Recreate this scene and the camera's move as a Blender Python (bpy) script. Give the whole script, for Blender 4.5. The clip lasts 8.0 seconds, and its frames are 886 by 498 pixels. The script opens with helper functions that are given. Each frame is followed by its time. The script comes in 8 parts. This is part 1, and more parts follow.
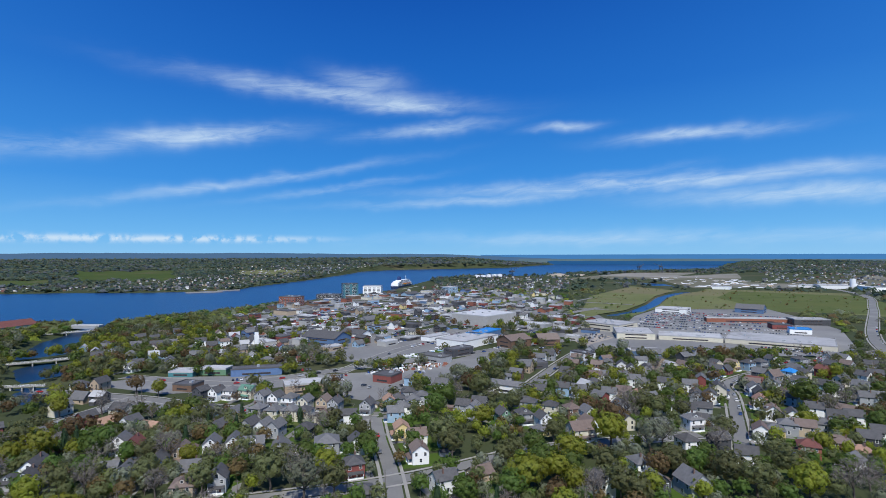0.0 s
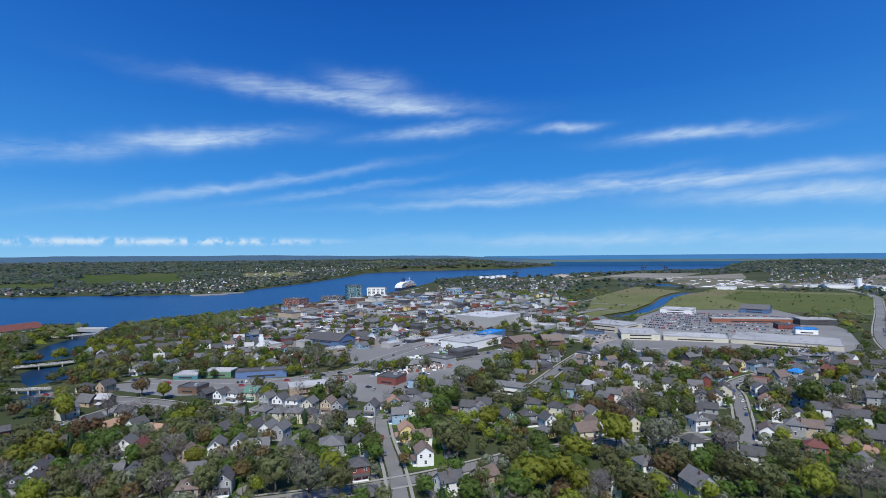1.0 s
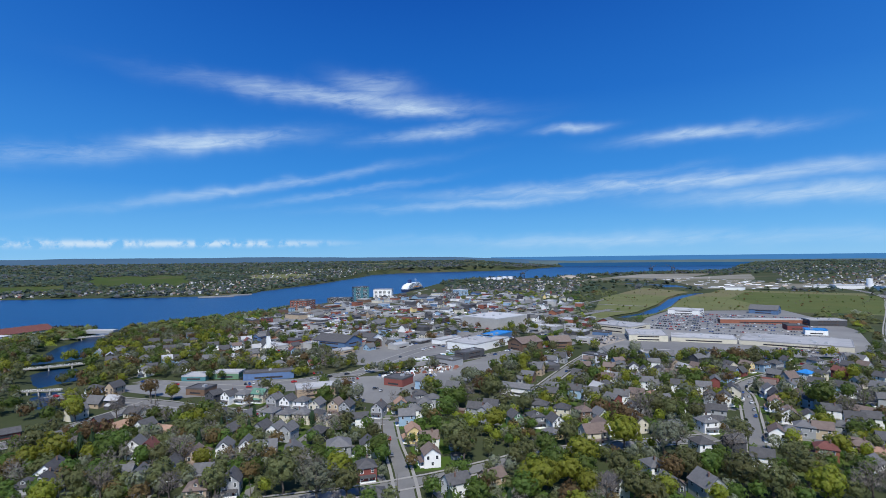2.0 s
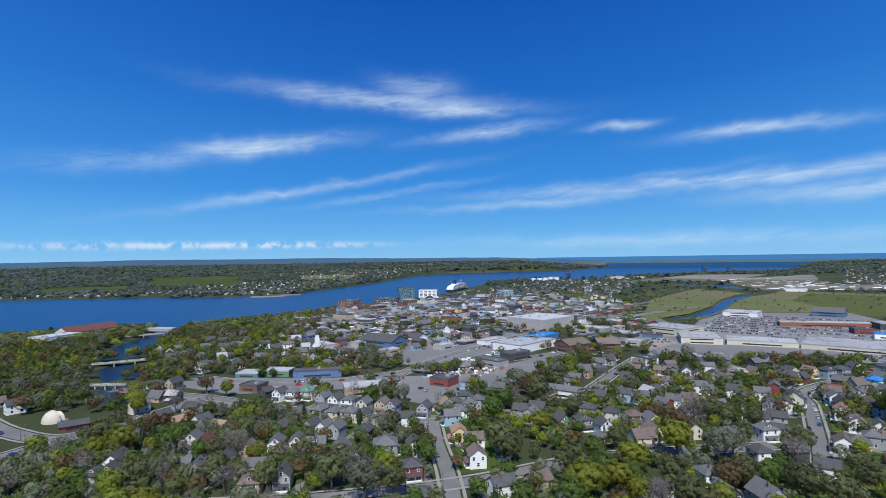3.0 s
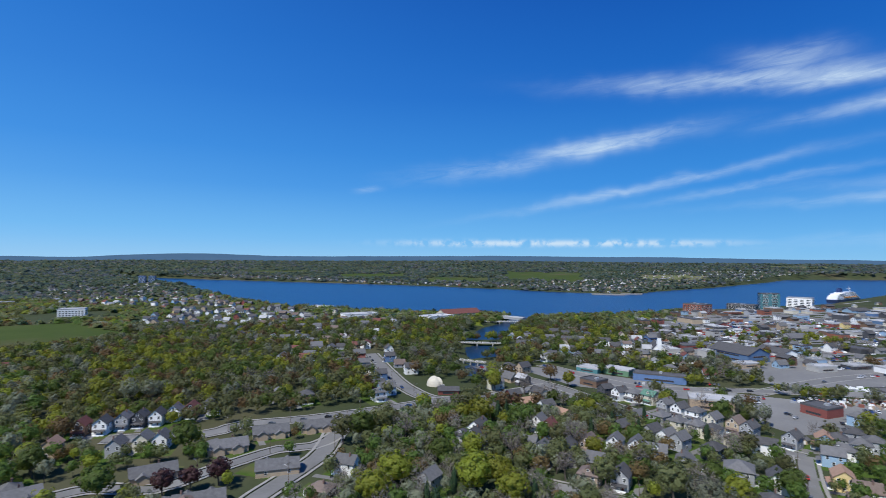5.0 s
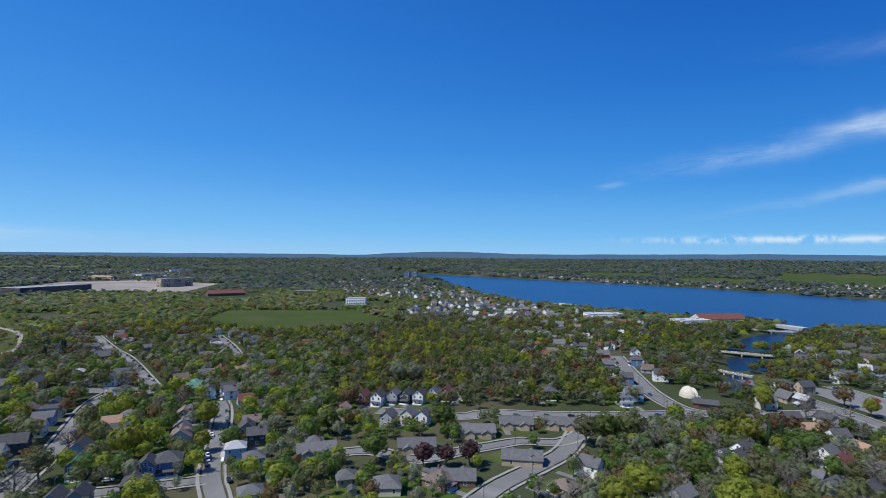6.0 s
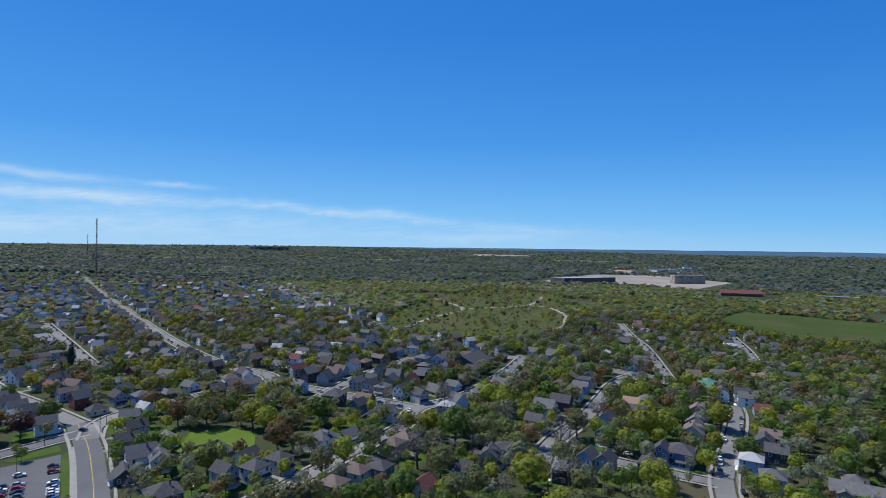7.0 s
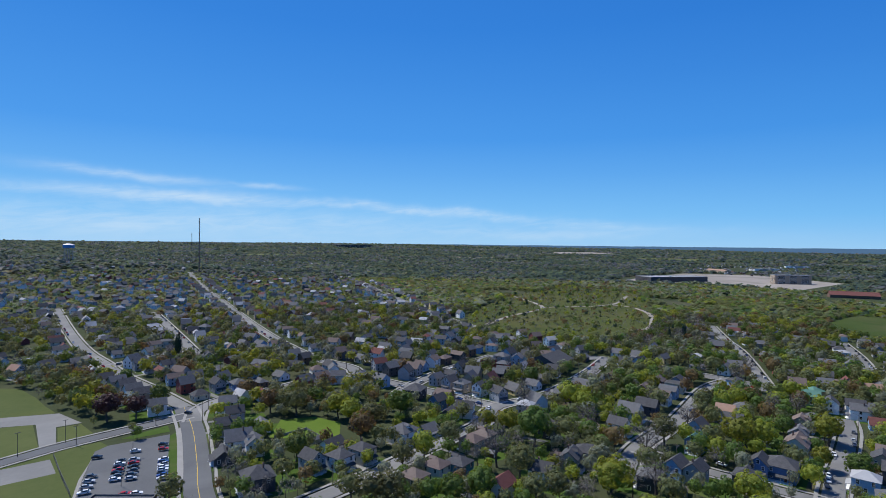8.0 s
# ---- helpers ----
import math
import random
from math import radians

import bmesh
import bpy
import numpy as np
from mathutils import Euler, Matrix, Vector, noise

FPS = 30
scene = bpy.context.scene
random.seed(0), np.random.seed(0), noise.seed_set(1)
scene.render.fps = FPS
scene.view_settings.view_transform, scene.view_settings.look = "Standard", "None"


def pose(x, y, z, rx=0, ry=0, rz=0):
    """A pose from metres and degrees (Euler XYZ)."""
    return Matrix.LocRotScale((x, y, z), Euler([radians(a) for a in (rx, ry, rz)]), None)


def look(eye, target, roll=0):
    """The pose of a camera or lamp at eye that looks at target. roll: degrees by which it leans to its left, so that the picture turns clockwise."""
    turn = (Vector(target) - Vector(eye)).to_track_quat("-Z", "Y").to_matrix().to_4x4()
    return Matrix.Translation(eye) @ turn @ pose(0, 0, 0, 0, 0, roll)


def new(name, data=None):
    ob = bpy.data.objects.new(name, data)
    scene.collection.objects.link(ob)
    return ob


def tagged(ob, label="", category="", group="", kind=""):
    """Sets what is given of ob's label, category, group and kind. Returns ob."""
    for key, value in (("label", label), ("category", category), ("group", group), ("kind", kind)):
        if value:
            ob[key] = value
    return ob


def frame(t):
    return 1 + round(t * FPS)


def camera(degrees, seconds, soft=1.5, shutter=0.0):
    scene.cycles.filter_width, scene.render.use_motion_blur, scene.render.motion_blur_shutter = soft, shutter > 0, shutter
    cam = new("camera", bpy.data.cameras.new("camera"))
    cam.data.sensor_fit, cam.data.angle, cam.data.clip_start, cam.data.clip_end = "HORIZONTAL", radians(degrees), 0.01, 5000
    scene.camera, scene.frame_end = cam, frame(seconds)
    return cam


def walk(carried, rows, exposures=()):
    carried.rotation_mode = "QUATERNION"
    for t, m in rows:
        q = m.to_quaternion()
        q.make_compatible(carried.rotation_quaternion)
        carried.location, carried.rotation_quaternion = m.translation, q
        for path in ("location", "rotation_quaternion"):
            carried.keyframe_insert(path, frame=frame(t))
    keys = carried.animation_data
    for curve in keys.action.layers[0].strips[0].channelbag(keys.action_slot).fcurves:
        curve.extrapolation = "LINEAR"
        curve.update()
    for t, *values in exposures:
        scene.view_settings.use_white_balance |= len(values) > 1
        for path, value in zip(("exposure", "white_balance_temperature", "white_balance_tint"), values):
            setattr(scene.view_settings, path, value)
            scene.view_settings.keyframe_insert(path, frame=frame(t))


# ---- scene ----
# The camera hangs at one spot, 100 m above the ground, and turns to its left.
EYE = 100.0
TURNS = [
    (0.0, 0.00, 0.46, 0.24), (0.5, 0.27, 0.53, 0.38), (1.0, 0.40, 0.62, 0.54), (1.5, 0.76, 0.71, 0.67),
    (2.8, 4.05, 0.88, 0.85), (3.0, 5.86, 0.90, 0.88), (3.5, 12.68, 0.98, 0.69), (4.0, 20.34, 0.99, 0.40),
    (4.5, 29.22, 0.99, 0.16), (5.0, 41.05, 0.87, -0.34), (5.2, 47.10, 0.79, -0.39), (5.7, 62.0, 0.60, -0.40),
    (6.3, 80.2, 0.36, -0.41), (6.4, 89.3, 0.31, -0.42), (6.5, 98.62, 0.26, -0.42),
    (7.0, 117.43, -0.24, -0.65), (7.5, 125.22, -0.50, -0.71), (8.0, 125.85, -0.59, -0.60),
]
cam = camera(79.0, 8.0, soft=0.42, shutter=0.12)
walk(cam, [(t, pose(0, 0, EYE, 90 + pitch, roll, yaw)) for t, yaw, pitch, roll in TURNS])

# ---------------------------------------------------------------- light
SUN_LEFT, SUN_UP = 183.0, 54.0          # degrees to the left of the first view, degrees above the horizon
sun = new("sun", bpy.data.lights.new("sun", "SUN"))
sun.data.energy, sun.data.angle, sun.data.color = 5.0, radians(0.53), (1.0, 0.98, 0.94)
a, e = radians(SUN_LEFT), radians(SUN_UP)
to_sun = Vector((-math.sin(a) * math.cos(e), math.cos(a) * math.cos(e), math.sin(e)))
sun.matrix_world = look(to_sun * 300, (0, 0, 0))
scene.view_settings.exposure = 0.0


class Nodes:
    """Short hand for node trees."""

    def __init__(self, tree):
        self.tree = tree
        tree.nodes.clear()

    def add(self, kind):
        return self.tree.nodes.new(kind)

    def link(self, out, socket):
        self.tree.links.new(out, socket)

    def math(self, op, a, b=0.0, c=None, clamp=False):
        n = self.add("ShaderNodeMath")
        n.operation, n.use_clamp = op, clamp
        for i, v in enumerate((a, b) if c is None else (a, b, c)):
            if isinstance(v, (int, float)):
                n.inputs[i].default_value = v
            else:
                self.link(v, n.inputs[i])
        return n.outputs[0]

    def noise(self, vector, scale, detail=3.0, rough=0.55, distortion=0.0):
        n = self.add("ShaderNodeTexNoise")
        n.inputs["Scale"].default_value, n.inputs["Detail"].default_value = scale, detail
        n.inputs["Roughness"].default_value, n.inputs["Distortion"].default_value = rough, distortion
        if vector is not None:
            self.link(vector, n.inputs["Vector"])
        return n.outputs["Fac"]

    def ramp(self, fac, stops, mode="LINEAR"):
        n = self.add("ShaderNodeValToRGB")
        n.color_ramp.interpolation = mode
        while len(n.color_ramp.elements) < len(stops):
            n.color_ramp.elements.new(0.5)
        for el, (pos, col) in zip(n.color_ramp.elements, stops):
            el.position = pos
            el.color = (*col, 1.0) if len(col) == 3 else col
        self.link(fac, n.inputs["Fac"])
        return n.outputs["Color"]

    def mix(self, fac, a, b, blend="MIX"):
        n = self.add("ShaderNodeMix")
        n.data_type, n.blend_type = "RGBA", blend
        for socket, v in ((n.inputs[0], fac), (n.inputs[6], a), (n.inputs[7], b)):
            if isinstance(v, (int, float)):
                socket.default_value = v
            elif isinstance(v, tuple):
                socket.default_value = (*v, 1.0)
            else:
                self.link(v, socket)
        return n.outputs[2]


def make_world():
    world = bpy.data.worlds.new("sky")
    scene.world = world
    world.use_nodes = True
    n = Nodes(world.node_tree)
    sky = n.add("ShaderNodeTexSky")
    sky.sky_type, sky.sun_disc = "NISHITA", False
    sky.sun_elevation, sky.sun_rotation = e, -a
    sky.altitude, sky.air_density, sky.dust_density, sky.ozone_density = 100.0, 1.0, 0.35, 3.0
    co = n.add("ShaderNodeTexCoord")
    sep = n.add("ShaderNodeSeparateXYZ")
    n.link(co.outputs["Generated"], sep.inputs[0])
    x, y, z = sep.outputs
    up = n.math("MULTIPLY", n.math("ARCSINE", z), 57.2958)
    left = n.math("MULTIPLY", n.math("ARCTAN2", n.math("MULTIPLY", x, -1.0), y), 57.2958)
    # the clear spring sky: deep blue away from the sun, paler towards it and towards the horizon
    rise = n.math("DIVIDE", up, 36.0, clamp=True)
    away = n.ramp(rise, [(0.0, (0.23, 0.54, 0.87)), (0.05, (0.14, 0.46, 0.87)), (0.20, (0.037, 0.27, 0.75)), (0.46, (0.010, 0.145, 0.57)), (0.75, (0.004, 0.084, 0.43)), (1.0, (0.003, 0.064, 0.36))])
    toward = n.ramp(rise, [(0.0, (0.38, 0.65, 0.94)), (0.08, (0.22, 0.56, 0.96)), (0.30, (0.080, 0.35, 0.88)), (0.60, (0.040, 0.255, 0.78)), (1.0, (0.026, 0.20, 0.70))])
    side = n.math("MULTIPLY_ADD", n.math("COSINE", n.math("MULTIPLY", n.math("SUBTRACT", left, SUN_LEFT), 0.0174533)), 0.50, 0.50, clamp=True)
    side = n.math("MULTIPLY", side, n.math("MULTIPLY_ADD", side, -0.75, 1.55))
    tint = n.mix(1.0, n.mix(side, away, toward), (10.0, 10.0, 10.0), "MULTIPLY")
    blue = n.mix(0.97, sky.outputs["Color"], tint)
    # streaks of thin high cloud: degrees left, degrees up, half length, half height, slant, strength
    streaks = [
        (12.0, 16.3, 11.5, 0.85, -0.06, 0.85), (8.4, 17.7, 3.6, 1.0, -0.05, 0.60), (3.6, 15.2, 4.6, 0.62, -0.02, 0.90), (24.0, 11.5, 7.6, 0.75, 0.12, 0.95),
        (36.0, 9.4, 8.0, 0.8, 0.12, 0.50), (1.5, 12.9, 6.6, 0.62, 0.105, 0.62), (-12.5, 12.9, 3.0, 0.36, 0.03, 0.75), (-25.6, 11.3, 6.5, 0.55, 0.0, 0.80),
        (20.0, 7.2, 12.5, 0.46, 0.167, 0.56), (11.0, 6.8, 8.0, 0.36, 0.147, 0.40), (-21.0, 6.9, 19.0, 0.62, 0.020, 0.90), (-36.0, 5.3, 12.0, 0.75, 0.0, 0.70),
        (-5.0, 5.6, 14.0, 0.45, 0.04, 0.50), (-20.0, 1.5, 26.0, 0.7, 0.0, 0.42), (-18.0, 7.9, 6.0, 0.4, 0.06, 0.35), (49.0, 7.0, 1.2, 0.3, 0.0, 0.4),
        (156.0, 6.0, 6.5, 0.45, -0.06, 0.62), (153.0, 4.2, 12.0, 0.6, -0.02, 0.84), (126.0, 3.2, 19.0, 0.50, -0.07, 0.74), (144.0, 5.6, 3.0, 0.25, -0.03, 0.5),
        (158.0, 1.9, 32.0, 1.5, 0.0, 0.62), (118.0, 1.2, 16.0, 0.6, 0.0, 0.4),
    ]
    vec = n.add("ShaderNodeCombineXYZ")
    n.link(left, vec.inputs[0])
    n.link(up, vec.inputs[1])
    drift = n.math("MULTIPLY_ADD", n.noise(vec.outputs[0], 0.16, 3.0, 0.6), 1.9, -0.95)
    lift = n.math("ADD", up, drift)
    fib = n.add("ShaderNodeCombineXYZ")
    n.link(left, fib.inputs[0])
    n.link(n.math("MULTIPLY_ADD", left, 0.45, n.math("MULTIPLY", up, 5.0)), fib.inputs[1])
    fine = n.noise(fib.outputs[0], 0.24, 9.0, 0.66, 0.9)
    broad = n.noise(fib.outputs[0], 0.055, 3.0, 0.55, 0.6)
    grain = n.math("MULTIPLY_ADD", fine, 1.7, n.math("MULTIPLY_ADD", broad, 1.8, -1.22), clamp=True)
    total = None
    for az, el, long, high, slant, strength in streaks:
        du = n.math("DIVIDE", n.math("SUBTRACT", left, az), long)
        dv = n.math("DIVIDE", n.math("SUBTRACT", n.math("MULTIPLY_ADD", n.math("SUBTRACT", left, az), slant, lift), el), high)
        d2 = n.math("ADD", n.math("MULTIPLY", du, du), n.math("MULTIPLY", dv, dv))
        m = n.math("MULTIPLY", n.math("EXPONENT", n.math("MULTIPLY", d2, -1.0)), strength)
        total = m if total is None else n.math("ADD", n.math("MAXIMUM", total, m), n.math("MULTIPLY", n.math("MINIMUM", total, m), 0.4))
    veil = n.math("MULTIPLY", total, n.math("MULTIPLY_ADD", grain, 0.98, 0.16), clamp=True)
    # a row of small fair-weather clouds low over the hills
    puff = n.noise(vec.outputs[0], 0.85, 4.0, 0.55)
    low = n.math("DIVIDE", n.math("SUBTRACT", up, 1.50), 0.32)
    row = n.math("EXPONENT", n.math("MULTIPLY", n.math("MULTIPLY", low, low), -1.0))
    span = n.math("DIVIDE", n.math("SUBTRACT", left, 29.0), 16.0)
    row = n.math("MULTIPLY", row, n.math("EXPONENT", n.math("MULTIPLY", n.math("POWER", n.math("ABSOLUTE", span), 4.0), -1.0)))
    row = n.math("MULTIPLY", row, n.math("MULTIPLY_ADD", puff, 7.0, -2.85, clamp=True), clamp=True)
    cover = n.math("MAXIMUM", veil, row)
    final = n.mix(n.math("MULTIPLY", cover, 0.9), blue, (6.25, 7.8, 9.3))
    back = n.add("ShaderNodeBackground")
    back.inputs["Strength"].default_value = 0.10
    n.link(final, back.inputs["Color"])
    out = n.add("ShaderNodeOutputWorld")
    n.link(back.outputs[0], out.inputs[0])


make_world()

# ---------------------------------------------------------------- materials
MATS = {}


def surface(name, low, high, scale=1.0, rough=0.85, bump=0.0, metal=0.0, fine=6.0, vary=0.0, island=0.0, stain=None, coords="Object", through_light=0.0, spec=0.3, holes=0.0):
    """A procedural surface: two colours mixed by noise at two scales, with random shifts for each object or island."""
    if name in MATS:
        return MATS[name]
    m = bpy.data.materials.new(name)
    m.use_nodes = True
    n = Nodes(m.node_tree)
    co = n.add("ShaderNodeTexCoord").outputs[coords]
    broad = n.noise(co, scale, 3.0)
    grain = n.noise(co, scale * fine, 4.0, 0.65)
    fac = n.math("MULTIPLY_ADD", grain, 0.6, n.math("MULTIPLY_ADD", broad, 1.2, -0.45), clamp=True)
    col = n.mix(fac, low, high)
    if stain:
        spot = n.math("MULTIPLY_ADD", n.noise(co, scale * 0.23, 4.0, 0.6, 1.0), 5.0, -2.6, clamp=True)
        col = n.mix(spot, col, stain)
    if vary or island:
        shift = None
        if vary:
            shift = n.math("MULTIPLY", n.math("SUBTRACT", n.add("ShaderNodeObjectInfo").outputs["Random"], 0.5), vary)
        if island:
            s = n.math("MULTIPLY", n.math("SUBTRACT", n.add("ShaderNodeNewGeometry").outputs["Random Per Island"], 0.5), island)
            shift = s if shift is None else n.math("ADD", shift, s)
        hsv = n.add("ShaderNodeHueSaturation")
        n.link(n.math("MULTIPLY_ADD", shift, 0.06, 0.5), hsv.inputs["Hue"])
        n.link(n.math("ADD", shift, 1.0), hsv.inputs["Value"])
        n.link(col, hsv.inputs["Color"])
        col = hsv.outputs[0]
    p = n.add("ShaderNodeBsdfPrincipled")
    n.link(col, p.inputs["Base Color"])
    p.inputs["Roughness"].default_value, p.inputs["Metallic"].default_value = rough, metal
    p.inputs["Specular IOR Level"].default_value = spec
    if bump:
        b = n.add("ShaderNodeBump")
        b.inputs["Strength"].default_value, b.inputs["Distance"].default_value = 0.6, bump
        n.link(grain, b.inputs["Height"])
        n.link(b.outputs[0], p.inputs["Normal"])
    shader = p.outputs[0]
    if through_light:
        tr = n.add("ShaderNodeBsdfTranslucent")
        n.link(n.mix(1.0, col, (1.45, 1.25, 1.0), "MULTIPLY"), tr.inputs["Color"])
        mx = n.add("ShaderNodeMixShader")
        mx.inputs[0].default_value = through_light
        n.link(shader, mx.inputs[1])
        n.link(tr.outputs[0], mx.inputs[2])
        shader = mx.outputs[0]
    if holes:
        gap = n.math("GREATER_THAN", n.noise(co, holes, 1.0, 0.5), 0.56)
        mx = n.add("ShaderNodeMixShader")
        n.link(gap, mx.inputs[0])
        n.link(shader, mx.inputs[1])
        n.link(n.add("ShaderNodeBsdfTransparent").outputs[0], mx.inputs[2])
        shader = mx.outputs[0]
    out = n.add("ShaderNodeOutputMaterial")
    n.link(shader, out.inputs[0])
    MATS[name] = m
    return m


def glass_dark():
    return surface("window_glass", (0.02, 0.025, 0.03), (0.05, 0.06, 0.07), 0.3, rough=0.08, spec=0.6)


def water_surface(name="water", deep=(0.004, 0.032, 0.104), light=(0.008, 0.050, 0.146), ripple=0.5):
    m = bpy.data.materials.new(name)
    m.use_nodes = True
    n = Nodes(m.node_tree)
    co = n.add("ShaderNodeTexCoord").outputs["Object"]
    wind = n.noise(co, 0.004, 4.0, 0.6, 0.5)
    col = n.mix(wind, deep, light)
    p = n.add("ShaderNodeBsdfPrincipled")
    n.link(col, p.inputs["Base Color"])
    p.inputs["Roughness"].default_value = 0.28
    p.inputs["IOR"].default_value = 1.33
    p.inputs["Specular IOR Level"].default_value = 0.22
    b = n.add("ShaderNodeBump")
    b.inputs["Strength"].default_value, b.inputs["Distance"].default_value = ripple, 0.5
    n.link(n.noise(co, 0.25, 4.0, 0.65), b.inputs["Height"])
    n.link(b.outputs[0], p.inputs["Normal"])
    out = n.add("ShaderNodeOutputMaterial")
    n.link(p.outputs[0], out.inputs[0])
    return m


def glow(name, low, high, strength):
    """A self-lit backdrop colour, with the haze of distance painted into it."""
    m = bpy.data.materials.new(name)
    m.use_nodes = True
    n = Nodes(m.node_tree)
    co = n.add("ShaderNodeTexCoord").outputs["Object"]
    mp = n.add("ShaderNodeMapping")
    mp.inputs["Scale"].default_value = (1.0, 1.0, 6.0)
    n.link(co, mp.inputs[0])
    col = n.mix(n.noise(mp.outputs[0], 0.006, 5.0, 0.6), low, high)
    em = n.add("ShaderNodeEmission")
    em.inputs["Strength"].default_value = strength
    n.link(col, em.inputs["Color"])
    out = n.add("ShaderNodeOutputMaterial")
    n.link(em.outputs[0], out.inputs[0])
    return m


WALLS = {
    "white": surface("white_clapboard", (0.70, 0.70, 0.68), (0.82, 0.82, 0.80), 0.5, vary=0.12),
    "cream": surface("cream_siding", (0.50, 0.46, 0.36), (0.62, 0.58, 0.47), 0.5, vary=0.15),
    "grey": surface("grey_siding", (0.26, 0.27, 0.28), (0.36, 0.37, 0.38), 0.5, vary=0.25),
    "pale_blue": surface("pale_blue_siding", (0.22, 0.34, 0.46), (0.32, 0.44, 0.55), 0.5, vary=0.2),
    "blue": surface("blue_siding", (0.07, 0.13, 0.24), (0.12, 0.20, 0.34), 0.5, vary=0.2),
    "tan": surface("tan_siding", (0.34, 0.26, 0.18), (0.45, 0.36, 0.26), 0.5, vary=0.2),
    "yellow": surface("yellow_siding", (0.62, 0.48, 0.20), (0.72, 0.58, 0.30), 0.5, vary=0.1),
    "green": surface("green_siding", (0.10, 0.20, 0.12), (0.16, 0.28, 0.18), 0.5, vary=0.2),
    "teal": surface("teal_siding", (0.05, 0.16, 0.17), (0.08, 0.22, 0.24), 0.5, vary=0.1),
    "red": surface("red_siding", (0.17, 0.05, 0.045), (0.24, 0.075, 0.065), 0.5, vary=0.2),
    "brick": surface("red_brickwork", (0.20, 0.075, 0.05), (0.30, 0.12, 0.08), 0.6, fine=9, vary=0.15),
    "brown": surface("brown_siding", (0.12, 0.075, 0.05), (0.19, 0.12, 0.085), 0.5, vary=0.2),
    "charcoal": surface("charcoal_siding", (0.05, 0.052, 0.058), (0.09, 0.092, 0.10), 0.5, vary=0.2),
    "concrete": surface("grey_concrete", (0.34, 0.33, 0.31), (0.46, 0.45, 0.42), 0.2, vary=0.2),
}
ROOFS = {
    "charcoal": surface("charcoal_shingle", (0.050, 0.050, 0.052), (0.108, 0.106, 0.107), 0.7, fine=9, vary=0.3, bump=0.03, spec=0.12),
    "grey": surface("grey_shingle", (0.090, 0.090, 0.092), (0.163, 0.162, 0.163), 0.7, fine=9, vary=0.3, bump=0.03, spec=0.12),
    "brown": surface("brown_shingle", (0.115, 0.088, 0.076), (0.195, 0.152, 0.132), 0.7, fine=9, vary=0.3, bump=0.03, spec=0.12),
    "red": surface("red_shingle", (0.120, 0.050, 0.042), (0.190, 0.085, 0.070), 0.7, fine=9, vary=0.2, bump=0.03, spec=0.12),
    "orange": surface("faded_orange_shingle", (0.260, 0.160, 0.115), (0.350, 0.225, 0.165), 0.7, fine=9, vary=0.2, bump=0.03, spec=0.12),
    "green": surface("green_shingle", (0.07, 0.16, 0.12), (0.13, 0.24, 0.18), 0.7, fine=9, vary=0.2, bump=0.03, spec=0.12),
    "blue": surface("bright_blue_roof", (0.02, 0.16, 0.42), (0.04, 0.24, 0.55), 0.3, rough=0.5),
    "white": surface("white_membrane_roof", (0.34, 0.345, 0.35), (0.46, 0.465, 0.47), 0.1, vary=0.2, stain=(0.34, 0.335, 0.32)),
    "pale": surface("pale_gravel_roof", (0.286, 0.286, 0.286), (0.429, 0.429, 0.429), 0.1, vary=0.3, stain=(0.17, 0.167, 0.16)),
    "dark": surface("dark_bitumen_roof", (0.06, 0.06, 0.065), (0.12, 0.12, 0.125), 0.1, vary=0.3, stain=(0.18, 0.175, 0.17)),
}
TRIM = surface("white_trim", (0.68, 0.68, 0.66), (0.80, 0.80, 0.78), 1.0)
DOOR = surface("dark_door", (0.10, 0.05, 0.04), (0.16, 0.08, 0.06), 1.0, vary=0.6)
BRICKS = surface("chimney_brick", (0.13, 0.085, 0.07), (0.20, 0.13, 0.11), 2.0)
GLASS = glass_dark()
ASPHALT = surface("asphalt", (0.122, 0.120, 0.112), (0.195, 0.191, 0.179), 0.06, fine=14, stain=(0.23, 0.224, 0.208), bump=0.01)
NEW_ASPHALT = surface("dark_new_asphalt", (0.078, 0.080, 0.082), (0.118, 0.120, 0.121), 0.06, fine=14, stain=(0.14, 0.14, 0.138), bump=0.01)
LOT = surface("parking_asphalt", (0.125, 0.123, 0.116), (0.222, 0.218, 0.205), 0.02, fine=16, stain=(0.235, 0.23, 0.213), bump=0.01)
WALKWAY = surface("concrete_pavement", (0.22, 0.21, 0.19), (0.31, 0.298, 0.272), 0.2, fine=9)
ROUGH_FIELD = surface("rough_field", (0.036, 0.058, 0.012), (0.066, 0.088, 0.024), 0.015, fine=15, stain=(0.092, 0.082, 0.040), bump=0.05, spec=0.04)
LAWN = surface("lawn", (0.039, 0.073, 0.013), (0.074, 0.114, 0.024), 0.05, fine=11, stain=(0.10, 0.092, 0.045), bump=0.05, spec=0.04)
BRIGHT_LAWN = surface("bright_lawn", (0.075, 0.125, 0.016), (0.115, 0.165, 0.030), 0.05, fine=11, stain=(0.13, 0.14, 0.04), bump=0.05, spec=0.04)
FIELD = surface("mown_field", (0.059, 0.080, 0.023), (0.106, 0.119, 0.044), 0.02, fine=15, stain=(0.090, 0.098, 0.032), bump=0.05, spec=0.04)
MARSH = surface("marsh_grass", (0.087, 0.103, 0.039), (0.160, 0.163, 0.071), 0.010, fine=15, stain=(0.15, 0.128, 0.075), bump=0.05, spec=0.04)
DIRT = surface("bare_dirt", (0.23, 0.195, 0.155), (0.34, 0.30, 0.25), 0.02, fine=13, stain=(0.17, 0.145, 0.11))
